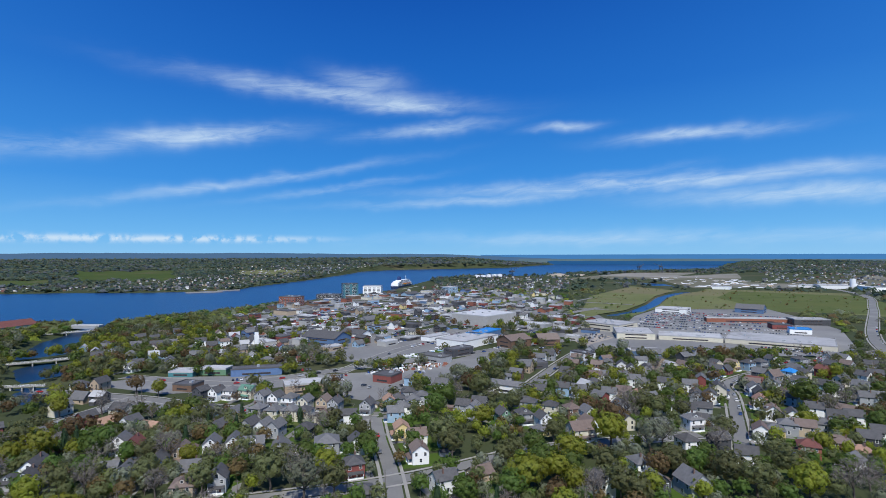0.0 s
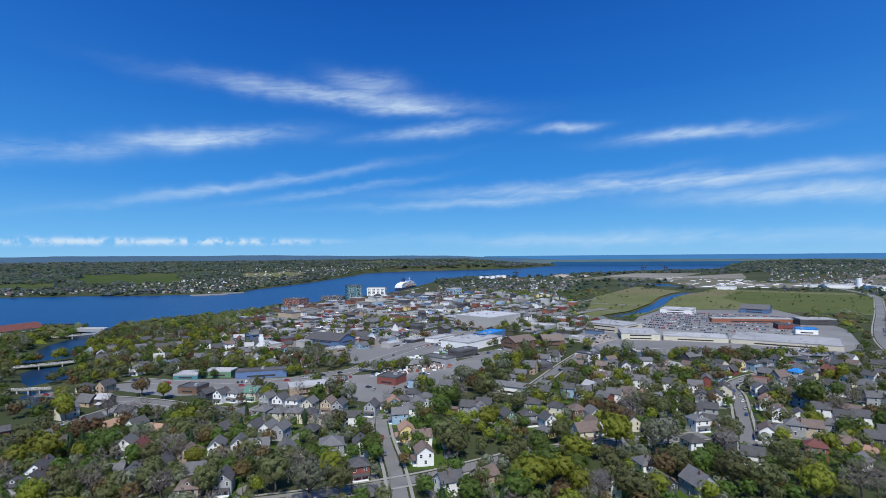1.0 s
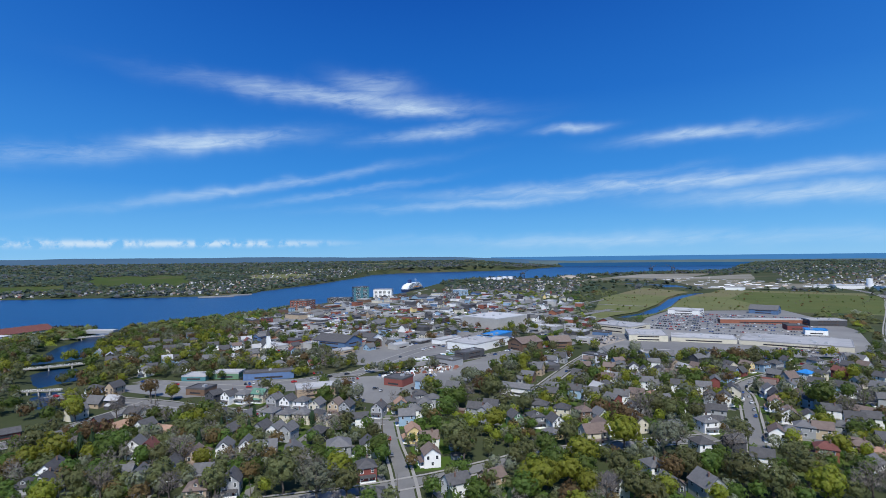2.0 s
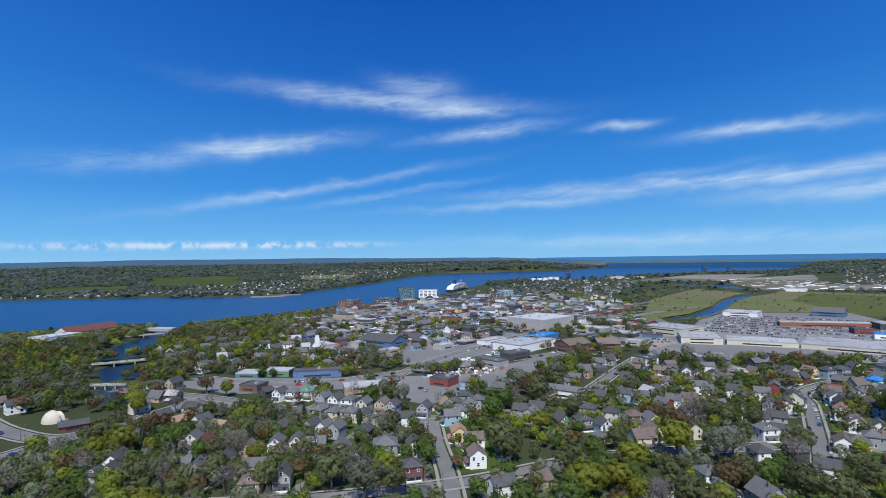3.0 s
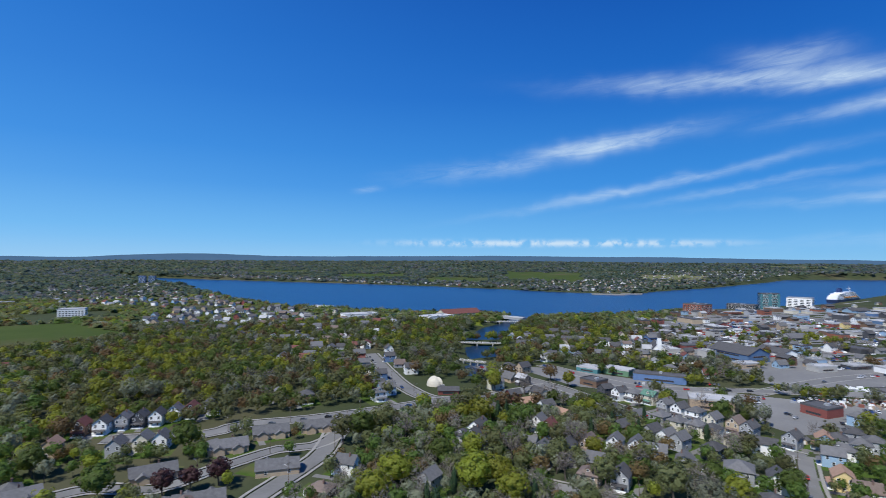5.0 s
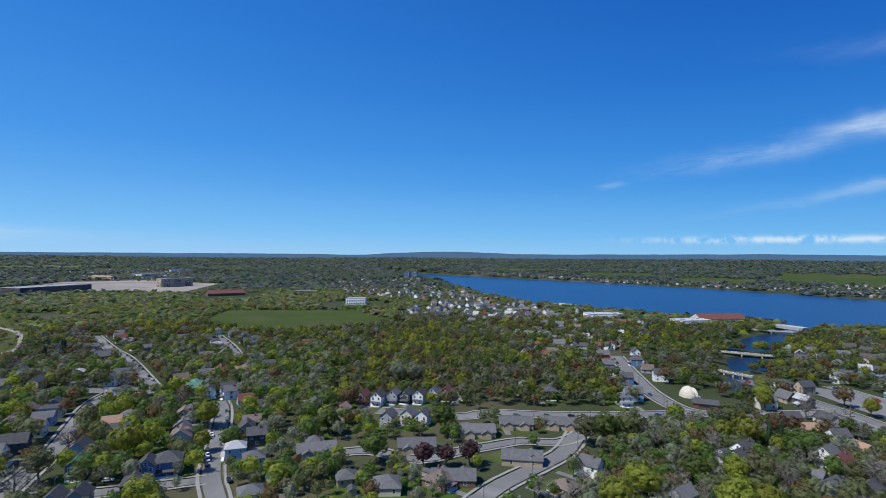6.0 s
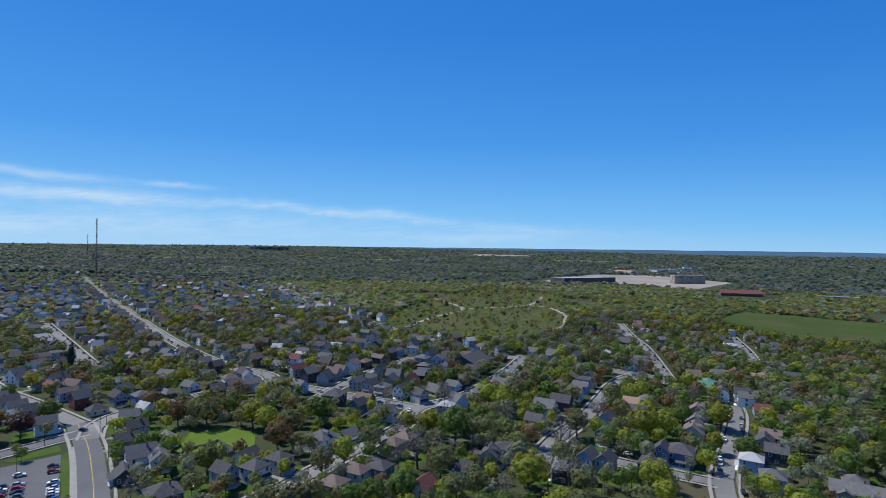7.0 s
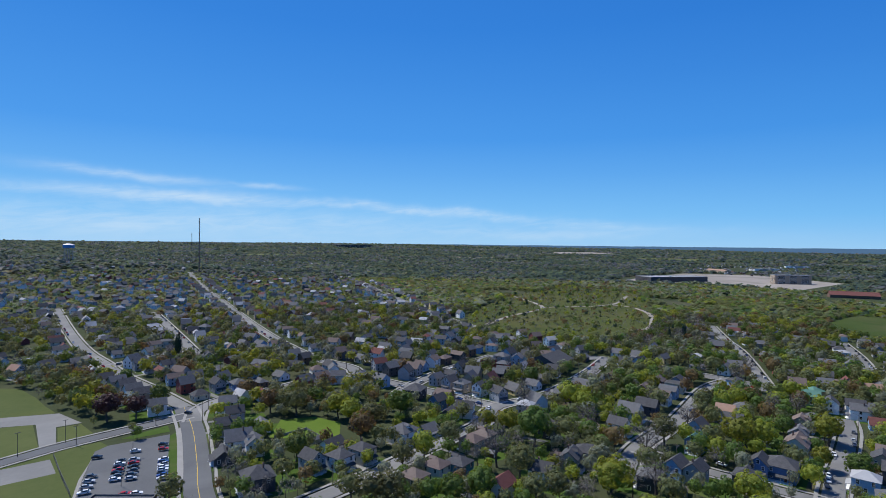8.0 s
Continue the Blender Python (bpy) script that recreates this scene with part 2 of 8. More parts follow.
INDUSTRIAL = surface("bare_industrial_ground", (0.060, 0.068, 0.034), (0.200, 0.180, 0.140), 0.006, fine=11, stain=(0.25, 0.235, 0.21), spec=0.04)
PAINT_YELLOW = surface("yellow_road_paint", (0.55, 0.38, 0.03), (0.68, 0.48, 0.06), 1.0)
PAINT_WHITE = surface("white_road_paint", (0.60, 0.60, 0.58), (0.75, 0.75, 0.73), 1.0)
BARK = surface("bark", (0.060, 0.050, 0.042), (0.135, 0.115, 0.098), 2.0, fine=5)
WATER = water_surface()
# Darker than the harbour: tree reflections on calm ponds are put into the colour.
POND_WATER = water_surface("pond_water", (0.003, 0.014, 0.036), (0.005, 0.022, 0.055), 0.25)
FOLIAGE = {
    "green": surface("fresh_green_leaves", (0.068, 0.111, 0.023), (0.133, 0.184, 0.036), 0.35, vary=0.5, island=0.20, through_light=0.5, rough=0.6, holes=4.2),
    "lime": surface("yellow_green_leaves", (0.168, 0.198, 0.023), (0.282, 0.304, 0.041), 0.35, vary=0.4, island=0.20, through_light=0.5, rough=0.6, holes=4.2),
    "olive": surface("olive_budding_leaves", (0.096, 0.108, 0.043), (0.174, 0.185, 0.075), 0.35, vary=0.5, island=0.20, through_light=0.48, rough=0.65, holes=4.2),
    "rust": surface("rusty_maple_buds", (0.113, 0.077, 0.032), (0.183, 0.125, 0.058), 0.35, vary=0.4, island=0.20, through_light=0.45, rough=0.65, holes=4.2),
    "grey": surface("grey_green_catkins", (0.144, 0.160, 0.104), (0.235, 0.255, 0.176), 0.35, vary=0.4, island=0.20, through_light=0.45, rough=0.7, holes=4.6),
    "bare": surface("bare_twigs", (0.112, 0.095, 0.081), (0.191, 0.170, 0.149), 0.35, vary=0.4, island=0.20, rough=0.8),
    "conifer": surface("dark_conifer_needles", (0.016, 0.034, 0.014), (0.036, 0.062, 0.024), 0.35, vary=0.4, island=0.20, rough=0.7, holes=4.2),
    "purple": surface("dark_purple_leaves", (0.040, 0.016, 0.018), (0.080, 0.032, 0.030), 0.35, vary=0.3, island=0.20, through_light=0.25, rough=0.6, holes=4.2),
}
# Leaf colours of the far woods, made paler and bluer to paint in haze.
HAZED_FOLIAGE = [
    surface("hazed_mixed_woods", (0.073, 0.117, 0.082), (0.123, 0.172, 0.121), 0.012, vary=0.2, island=0.22, rough=0.8, through_light=0.55),
    surface("hazed_budding_woods", (0.104, 0.133, 0.082), (0.168, 0.193, 0.130), 0.012, vary=0.2, island=0.22, rough=0.8, through_light=0.55),
    surface("hazed_conifer_woods", (0.047, 0.082, 0.085), (0.083, 0.122, 0.122), 0.012, vary=0.2, island=0.22, rough=0.8, through_light=0.55),
    surface("hazed_grey_woods", (0.120, 0.138, 0.151), (0.188, 0.208, 0.233), 0.012, vary=0.2, island=0.35, rough=0.8, through_light=0.55),
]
CEMETERY_GRASS = surface("rough_cemetery_grass", (0.046, 0.062, 0.015), (0.096, 0.099, 0.033), 0.02, fine=15, stain=(0.098, 0.084, 0.036), bump=0.05, spec=0.04)
EARTH = surface("ground_cover", (0.033, 0.045, 0.018), (0.067, 0.075, 0.040), 0.012, fine=17, stain=(0.105, 0.090, 0.055), bump=0.05, spec=0.04)

# ---------------------------------------------------------------- mesh helpers
class Shape:
    """Collects corners and faces, with a material slot for each face, and becomes one mesh."""

    def __init__(self):
        self.v, self.f, self.m = [], [], []

    def face(self, points, slot=0):
        i = len(self.v)
        self.v.extend(points)
        self.f.append(tuple(range(i, i + len(points))))
        self.m.append(slot)

    def box(self, x0, y0, z0, x1, y1, z1, slot=0, bottom=False):
        i = len(self.v)
        self.v.extend([(x0, y0, z0), (x1, y0, z0), (x1, y1, z0), (x0, y1, z0), (x0, y0, z1), (x1, y0, z1), (x1, y1, z1), (x0, y1, z1)])
        faces = [(0, 1, 5, 4), (1, 2, 6, 5), (2, 3, 7, 6), (3, 0, 4, 7), (4, 5, 6, 7)] + ([(3, 2, 1, 0)] if bottom else [])
        for q in faces:
            self.f.append(tuple(i + k for k in q))
            self.m.append(slot)

    def slab(self, corners, thick, slot=0):
        """A plate with the given upper corners (anticlockwise from above), thickened downwards."""
        n, i = len(corners), len(self.v)
        self.v.extend(corners)
        self.v.extend([(x, y, z - thick) for x, y, z in corners])
        self.f.append(tuple(range(i, i + n)))
        self.f.append(tuple(reversed(range(i + n, i + 2 * n))))
        self.m += [slot, slot]
        for k in range(n):
            j = (k + 1) % n
            self.f.append((i + k, i + n + k, i + n + j, i + j))
            self.m.append(slot)

    def tube(self, p, q, r0, r1, sides=6, slot=0):
        p, q = Vector(p), Vector(q)
        w = (q - p).normalized()
        u = w.orthogonal().normalized()
        s = w.cross(u)
        i = len(self.v)
        for c, r in ((p, r0), (q, r1)):
            for k in range(sides):
                ang = 2 * math.pi * k / sides
                self.v.append(tuple(c + (u * math.cos(ang) + s * math.sin(ang)) * r))
        for k in range(sides):
            j = (k + 1) % sides
            self.f.append((i + k, i + j, i + sides + j, i + sides + k))
            self.m.append(slot)
        self.f.append(tuple(i + sides + k for k in range(sides)))
        self.m.append(slot)

    def mesh(self, name, *materials):
        me = bpy.data.meshes.new(name)
        me.from_pydata(self.v, [], self.f)
        for m in materials:
            me.materials.append(m)
        if len(materials) > 1:
            me.polygons.foreach_set("material_index", self.m)
        me.update()
        return me


def part(name, mesh, parent, m=None, label=""):
    ob = new(name, mesh)
    ob.parent = parent
    if m is not None:
        ob.matrix_basis = m
    return tagged(ob, label)


def arrays_mesh(name, verts, faces, material, smooth=False):
    """A mesh from numpy arrays of corners and of triangles or quads."""
    me = bpy.data.meshes.new(name)
    me.vertices.add(len(verts))
    me.vertices.foreach_set("co", np.asarray(verts, np.float32).ravel())
    k = faces.shape[1]
    me.loops.add(faces.size)
    me.loops.foreach_set("vertex_index", faces.ravel().astype(np.int32))
    me.polygons.add(len(faces))
    me.polygons.foreach_set("loop_start", np.arange(0, faces.size, k, dtype=np.int32))
    me.polygons.foreach_set("loop_total", np.full(len(faces), k, np.int32))
    if smooth:
        me.polygons.foreach_set("use_smooth", np.ones(len(faces), bool))
    me.materials.append(material)
    me.update(calc_edges=True)
    return me


rng = np.random.default_rng(7)

# ---------------------------------------------------------------- the lie of the land
HARBOUR = [(-2900, 905), (-2393, 830), (-1844, 800), (-1500, 700), (-1147, 623), (-919, 613), (-772, 668), (-657, 715), (-592, 779), (-524, 790),
           (-477, 805), (-437, 896), (-362, 1001), (-336, 1087), (-251, 1296), (-147, 1485), (-52, 2030), (108, 2249), (297, 2339), (527, 2498),
           (832, 2675), (1226, 2874), (1468, 2935), (1877, 3564), (2400, 4300), (2500, 6000), (1500, 6000), (1023, 4843), (461, 3787), (60, 3569),
           (-298, 3375), (-467, 3083), (-474, 2745), (-531, 2069), (-602, 1663), (-588, 1535), (-704, 1474), (-823, 1439), (-998, 1440), (-1200, 1421),
           (-1474, 1357), (-1825, 1243), (-2245, 1107), (-2630, 1003)]
PONDS = [
    [(-432, 545), (-414, 517), (-387, 549), (-416, 609), (-440, 665), (-451, 704), (-500, 800), (-525, 800), (-485, 702), (-469, 624)],
    [(-390, 488), (-367, 515), (-322, 457), (-337, 426)],
    [(-332, 415), (-301, 418), (-275, 370), (-290, 366)],
    [(255, 872), (274, 866), (335, 912), (420, 1050), (500, 1205), (580, 1315), (640, 1372), (620, 1388), (560, 1330), (482, 1218), (402, 1062), (318, 930)],
    [(640, 1640), (700, 1600), (720, 1760), (600, 1900), (560, 1890), (660, 1760)],
]


def to_edge(px, py, poly):
    """Signed distance of points to a closed outline, negative inside."""
    p = np.array(poly, float)
    best = np.full(px.shape, 1e9)
    inside = np.zeros(px.shape, bool)
    for (x0, y0), (x1, y1) in zip(p, np.roll(p, -1, 0)):
        dx, dy = x1 - x0, y1 - y0
        t = np.clip(((px - x0) * dx + (py - y0) * dy) / (dx * dx + dy * dy), 0, 1)
        best = np.minimum(best, np.hypot(px - x0 - t * dx, py - y0 - t * dy))
        if y0 != y1:
            cross = ((y0 > py) != (y1 > py)) & (px < (x1 - x0) * (py - y0) / (y1 - y0) + x0)
            inside ^= cross
    return np.where(inside, -best, best)


def left_of_first_view(x, y):
    return np.degrees(np.arctan2(-x, y))


def height(x, y):
    """The land: level near by, rising far away to the hills on the skyline, and falling under the water."""
    x, y = np.asarray(x, float), np.asarray(y, float)
    r, az = np.hypot(x, y), left_of_first_view(x, y)
    far = np.clip((r - 1900.0) / 2900.0, 0, 1)
    top = 60.0 + 24.0 * np.clip((az - 95.0) / 30.0, 0, 1) + 4.0 * np.sin(np.radians(az * 3.0)) + 3.0 * np.sin(np.radians(az * 11.0 + 40.0))
    bay = np.clip((az + 34.0) / 8.0, 0, 1) * np.clip((-2.0 - az) / 8.0, 0, 1)
    ridge = np.exp(-((az + 42.0) / 14.0) ** 2)
    top = top * (1.0 - bay) * (1.0 - 0.45 * ridge) + 10.0 * bay
    knoll = 42.0 * np.exp(-((x + 574.0) ** 2 + (y + 1640.0) ** 2) / 380.0 ** 2)
    return top * far ** 1.25 + knoll


def build_ground():
    n = 310
    u = np.linspace(-1, 1, n)
    line = 600.0 * np.sinh(2.80 * u)
    gx, gy = np.meshgrid(line, line)
    d = to_edge(gx, gy, HARBOUR)
    for pond in PONDS:
        d = np.minimum(d, to_edge(gx, gy, pond))
    z = height(gx, gy) * np.clip(d / 60.0, 0, 1) + np.clip(d * 0.35 - 2.9, -9.0, 0.0)
    verts = np.stack([gx, gy, z], -1).reshape(-1, 3)
    i = np.arange(n * n).reshape(n, n)
    faces = np.stack([i[:-1, :-1], i[:-1, 1:], i[1:, 1:], i[1:, :-1]], -1).reshape(-1, 4)
    tagged(new("ground", arrays_mesh("ground", verts, faces, EARTH, True)), "grassy town ground falling to the harbour shore", "ground", kind="structure")
    s = Shape()
    s.face([(-4990, -4990, -3), (4990, -4990, -3), (4990, 4990, -3), (-4990, 4990, -3)])
    tagged(new("water", s.mesh("water", WATER)), "deep blue rippled harbour and creek water", "water", kind="structure")
    for pond in PONDS[:3]:
        cx, cy = sum(p[0] for p in pond) / len(pond), sum(p[1] for p in pond) / len(pond)
        s = Shape()
        s.face([(cx + (x - cx) * 1.12, cy + (y - cy) * 1.03, -2.9) for x, y in pond])
        tagged(new("water", s.mesh("water", POND_WATER)), "dark calm water of the park pond", "water", kind="structure")


build_ground()


def backdrop(label, az0, az1, low, crest, material, radius=4880.0):
    s = Shape()
    steps = int((az1 - az0) / 0.5)
    ring = []
    for k in range(steps + 1):
        az = az0 + (az1 - az0) * k / steps
        ang = radians(az)
        ring.append((-math.sin(ang) * radius, math.cos(ang) * radius, crest(az)))
    for (x0, y0, z0), (x1, y1, z1) in zip(ring, ring[1:]):
        s.face([(x0, y0, low), (x1, y1, low), (x1, y1, z1), (x0, y0, z0)])
    tagged(new("backdrop", s.mesh("backdrop", material)), label, "backdrop", kind="structure")


def hill_crest(az):
    bump = 0.0
    for mid, wide, high in ((66.0, 7.0, 27.0), (75.5, 3.0, -10.0), (50.0, 8.0, 8.0), (34.0, 12.0, 22.0), (18.0, 7.0, 14.0), (6.0, 5.0, 4.0)):
        bump += high * math.exp(-((az - mid) / wide) ** 2)
    fall = min(1.0, max(0.0, (az + 14.0) / 14.0))
    return 40.0 + (52.0 + bump + 3.0 * noise.noise((az * 0.35, 2.0, 0.0)) + 1.6 * noise.noise((az * 1.3, 5.0, 0.0))) * fall


# Aerial haze is put into these glowing colours, the bay strip's too.
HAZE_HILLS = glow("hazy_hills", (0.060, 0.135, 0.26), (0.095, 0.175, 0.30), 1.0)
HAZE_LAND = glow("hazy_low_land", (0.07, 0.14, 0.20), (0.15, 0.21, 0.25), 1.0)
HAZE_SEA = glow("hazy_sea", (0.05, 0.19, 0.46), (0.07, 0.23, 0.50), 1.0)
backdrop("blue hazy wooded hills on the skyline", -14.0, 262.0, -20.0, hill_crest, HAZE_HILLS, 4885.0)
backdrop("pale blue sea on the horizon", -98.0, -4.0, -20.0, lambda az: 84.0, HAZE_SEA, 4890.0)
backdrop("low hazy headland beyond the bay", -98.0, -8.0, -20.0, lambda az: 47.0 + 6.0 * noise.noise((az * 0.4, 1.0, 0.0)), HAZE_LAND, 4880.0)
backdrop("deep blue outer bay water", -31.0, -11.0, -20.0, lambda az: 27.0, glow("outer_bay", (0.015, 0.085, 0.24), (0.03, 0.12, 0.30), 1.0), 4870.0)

# ground that stays open beyond the streets
CLEARINGS = [[(-350, 960), (-60, 1000), (40, 1500), (-20, 1800), (-60, 2040), (-150, 1480), (-260, 1290)],
             [(-1440, -520), (-1500, -250), (-1420, -20), (-1850, 60), (-2150, -180), (-2080, -440), (-1700, -520)],
             [(700, 1480), (1300, 1430), (1720, 2100), (1300, 2420), (780, 2120)], [(450, 2030), (800, 1980), (1270, 2600), (900, 2620)],
             [(-1420, -20), (-1200, -20), (-1230, 120), (-1420, 120)], [(-1110, 200), (-960, 190), (-960, 330), (-1100, 330)],
             [(-2500, -60), (-2100, -450), (-2300, -500), (-2900, -100)]]
# ---------------------------------------------------------------- where things stand: a map of what is taken, 2 m cells
CELL, HALF = 2.0, 1500
SIZE = int(2 * HALF / CELL)
taken = np.zeros((SIZE, SIZE), np.uint8)          # 1 road, 2 paved, 3 building, 4 water, 5 open grass
axis = (np.arange(SIZE) + 0.5) * CELL - HALF
MX, MY = np.meshgrid(axis, axis)
verge = np.zeros((SIZE, SIZE), bool)               # kept free of all but a few trees


def window_of(xs, ys, pad):
    lo = lambda v: max(0, int((min(v) - pad + HALF) / CELL))
    hi = lambda v: min(SIZE, int((max(v) + pad + HALF) / CELL) + 1)
    return slice(lo(ys), hi(ys)), slice(lo(xs), hi(xs))


def claim_line(points, half, value):
    for (x0, y0), (x1, y1) in zip(points, points[1:]):
        w = window_of((x0, x1), (y0, y1), half + 2)
        px, py = MX[w], MY[w]
        dx, dy = x1 - x0, y1 - y0
        t = np.clip(((px - x0) * dx + (py - y0) * dy) / max(1e-6, dx * dx + dy * dy), 0, 1)
        sub = taken[w]
        sub[(np.hypot(px - x0 - t * dx, py - y0 - t * dy) < half) & (sub != 3)] = value


def claim_verge(points, half):
    for (x0, y0), (x1, y1) in zip(points, points[1:]):
        w = window_of((x0, x1), (y0, y1), half + 2)
        px, py = MX[w], MY[w]
        dx, dy = x1 - x0, y1 - y0
        t = np.clip(((px - x0) * dx + (py - y0) * dy) / max(1e-6, dx * dx + dy * dy), 0, 1)
        verge[w] |= np.hypot(px - x0 - t * dx, py - y0 - t * dy) < half


def claim_area(poly, value):
    xs, ys = zip(*poly)
    w = window_of(xs, ys, 2)
    sub = taken[w]
    if sub.size:
        sub[(to_edge(MX[w], MY[w], poly) < 0) & (sub != 1)] = value


def claim_spot(x, y, r, value):
    w = window_of((x,), (y,), r)
    sub = taken[w]
    if sub.size:
        sub[np.hypot(MX[w] - x, MY[w] - y) < r] = value


def clear(x, y, r):
    w = window_of((x,), (y,), r)
    sub = taken[w]
    return sub.size > 0 and not sub[np.hypot(MX[w] - x, MY[w] - y) < r].any()


def at(x, y):
    i, j = int((y + HALF) / CELL), int((x + HALF) / CELL)
    return taken[i, j] if 0 <= i < SIZE and 0 <= j < SIZE else 0


for outline in [HARBOUR] + PONDS:
    inside = to_edge(MX, MY, outline) < 6.0
    taken[inside] = 4

# ---------------------------------------------------------------- roads, lots and fields
LAYER = [0.03]


def level():
    LAYER[0] += 0.006
    return LAYER[0]


def smooth_line(points, step=6.0):
    """A rounded line through the points."""
    p = [Vector((x, y)) for x, y in points]
    p = [p[0] * 2 - p[1]] + p + [p[-1] * 2 - p[-2]]
    out = []
    for a0, b0, c0, d0 in zip(p, p[1:], p[2:], p[3:]):
        k = max(2, int((c0 - b0).length / step))
        for i in range(k):
            t = i / k
            out.append(0.5 * ((2 * b0) + (c0 - a0) * t + (2 * a0 - 5 * b0 + 4 * c0 - d0) * t * t + (3 * b0 - a0 - 3 * c0 + d0) * t ** 3))
    out.append(p[-2])
    return out


def ribbon(line, offset, half, z, thick=0.0):
    s = Shape()
    rails = []
    for i, p in enumerate(line):
        way = (line[min(i + 1, len(line) - 1)] - line[max(i - 1, 0)]).normalized()
        side = Vector((way.y, -way.x))
        q = p + side * offset
        rails.append((q - side * half, q + side * half))
    for (l0, r0), (l1, r1) in zip(rails, rails[1:]):
        hs = [z + float(height(q.x, q.y)) for q in (r0, r1, l1, l0)]
        c = [(q.x, q.y, h) for q, h in zip((r0, r1, l1, l0), hs)]
        if thick:
            s.slab(c, thick)
        else:
            s.face(c)
    return s


STREETS = []


def road(points, wide=8.0, walks=True, label="grey asphalt street between lawns and houses", material=None, houses=True, centre=None, verge_wide=5.5):
    line = smooth_line(points)
    z = level()
    ob = tagged(new("road", ribbon(line, 0, wide / 2, z).mesh("road", material or ASPHALT)), label, "road", kind="structure")
    claim_line([tuple(p) for p in line], wide / 2 + (1.0 if walks else 0.4), 1)
    if walks:
        for side in (-1, 1):
            tagged(new("pavement", ribbon(line, side * (wide / 2 + 1.7), 0.75, z + 0.10, 0.10).mesh("pavement", WALKWAY)), "pale concrete pavement beside the street", "pavement", kind="structure")
    if centre:
        part("centre_line", ribbon(line, 0, 0.10, z + 0.01).mesh("centre_line", centre), ob)
    if walks:
        claim_verge([tuple(p) for p in line if (200 if verge_wide > 6 else 300) < p.length < 800], wide / 2 + verge_wide)
    STREETS.append((line, wide, houses))
    return ob


def area(points, material, value, label, name="pavement", category="pavement"):
    z = level()
    s = Shape()
    s.face([(x, y, z + float(height(x, y))) for x, y in points])
    claim_area(points, value)
    return tagged(new(name, s.mesh(name, material)), label, category, kind="structure")

# --- open ground
area([(225, 760), (250, 872), (316, 934), (400, 1066), (480, 1222), (556, 1336), (610, 1400), (560, 1600), (334, 1230), (230, 900), (190, 800)], MARSH, 5, "flat green marsh grass beside the tidal creek", "marsh", "field")
area([(275, 860), (338, 908), (424, 1046), (505, 1202), (585, 1310), (650, 1368), (720, 1470), (962, 1279), (804, 1006), (700, 800), (575, 940), (372, 950), (300, 850)], MARSH, 5, "flat green marsh grass beside the tidal creek", "marsh", "field")
area([(560, 900), (760, 830), (930, 1200), (740, 1380), (600, 1180)], FIELD, 5, "flat green grass field", "field", "field")
area([(-570, -383), (-700, -440), (-906, -499), (-1265, -522), (-1143, -323), (-794, -201), (-636, -167), (-515, -183), (-519, -251)], CEMETERY_GRASS, 5, "rough grass cemetery ground", "field", "field")
area([(-98, -372), (-117, -449), (-40, -470), (-30, -380)], FIELD, 5, "mown green sports field", "field", "field")
area([(-98, -373), (-117, -449), (-125, -437), (-124, -405), (-121, -379), (-120, -360)], FIELD, 5, "mown green sports field", "field", "field")
area([(-92, -355), (-105, -347), (-94, -303), (-79, -303), (-20, -300), (-30, -366)], FIELD, 5, "mown green sports field", "field", "field")
area([(-111, -331), (-121, -328), (-119, -307), (-116, -301), (-102, -304)], FIELD, 5, "mown green lawn between paths", "field", "field")
area([(-20, -368), (-98, -374), (-121, -358), (-122, -330), (-111, -333), (-101, -303), (-94, -302), (-106, -346), (-92, -356), (-20, -357)], LOT, 2, "pale worn asphalt path between sports fields")
area([(-20, -292), (-75, -292), (-98, -295), (-116, -292), (-116, -283), (-109, -280), (-93, -251), (-80, -225), (-40, -190), (-20, -200)], FIELD, 5, "mown green lawn beside the car park", "field", "field")
area([(-30, -300), (-75, -290), (-93, -286), (-89, -267), (-71, -271), (-30, -280)], LOT, 2, "grey asphalt playing court")
area([(-108, -277), (-109, -280), (-93, -251), (-85, -235), (-84, -236), (-92, -252)], WALKWAY, 2, "pale concrete kerb of the car park")
area([(-141, -273), (-149, -278), (-110, -203), (-104, -206), (-130, -253)], LAWN, 5, "green verge beside the road", "field", "field")
area([(-124, -288), (-136, -289), (-148, -289), (-144, -279), (-128, -283)], LAWN, 5, "green verge at the car park's edge", "field", "field")
area([(-150, -281), (-154, -279), (-135, -246), (-119, -217), (-116, -219), (-131, -247)], WALKWAY, 2, "wide pale concrete pavement beside the road")
area([(-170, -231), (-191, -249), (-206, -238), (-208, -219), (-187, -198), (-183, -208), (-174, -224)], BRIGHT_LAWN, 5, "bright green lawn inside a pale fence", "field", "field")
area([(-1000, 30), (-930, 240), (-700, 260), (-690, 60), (-820, -20)], ROUGH_FIELD, 5, "green grass field", "field", "field")
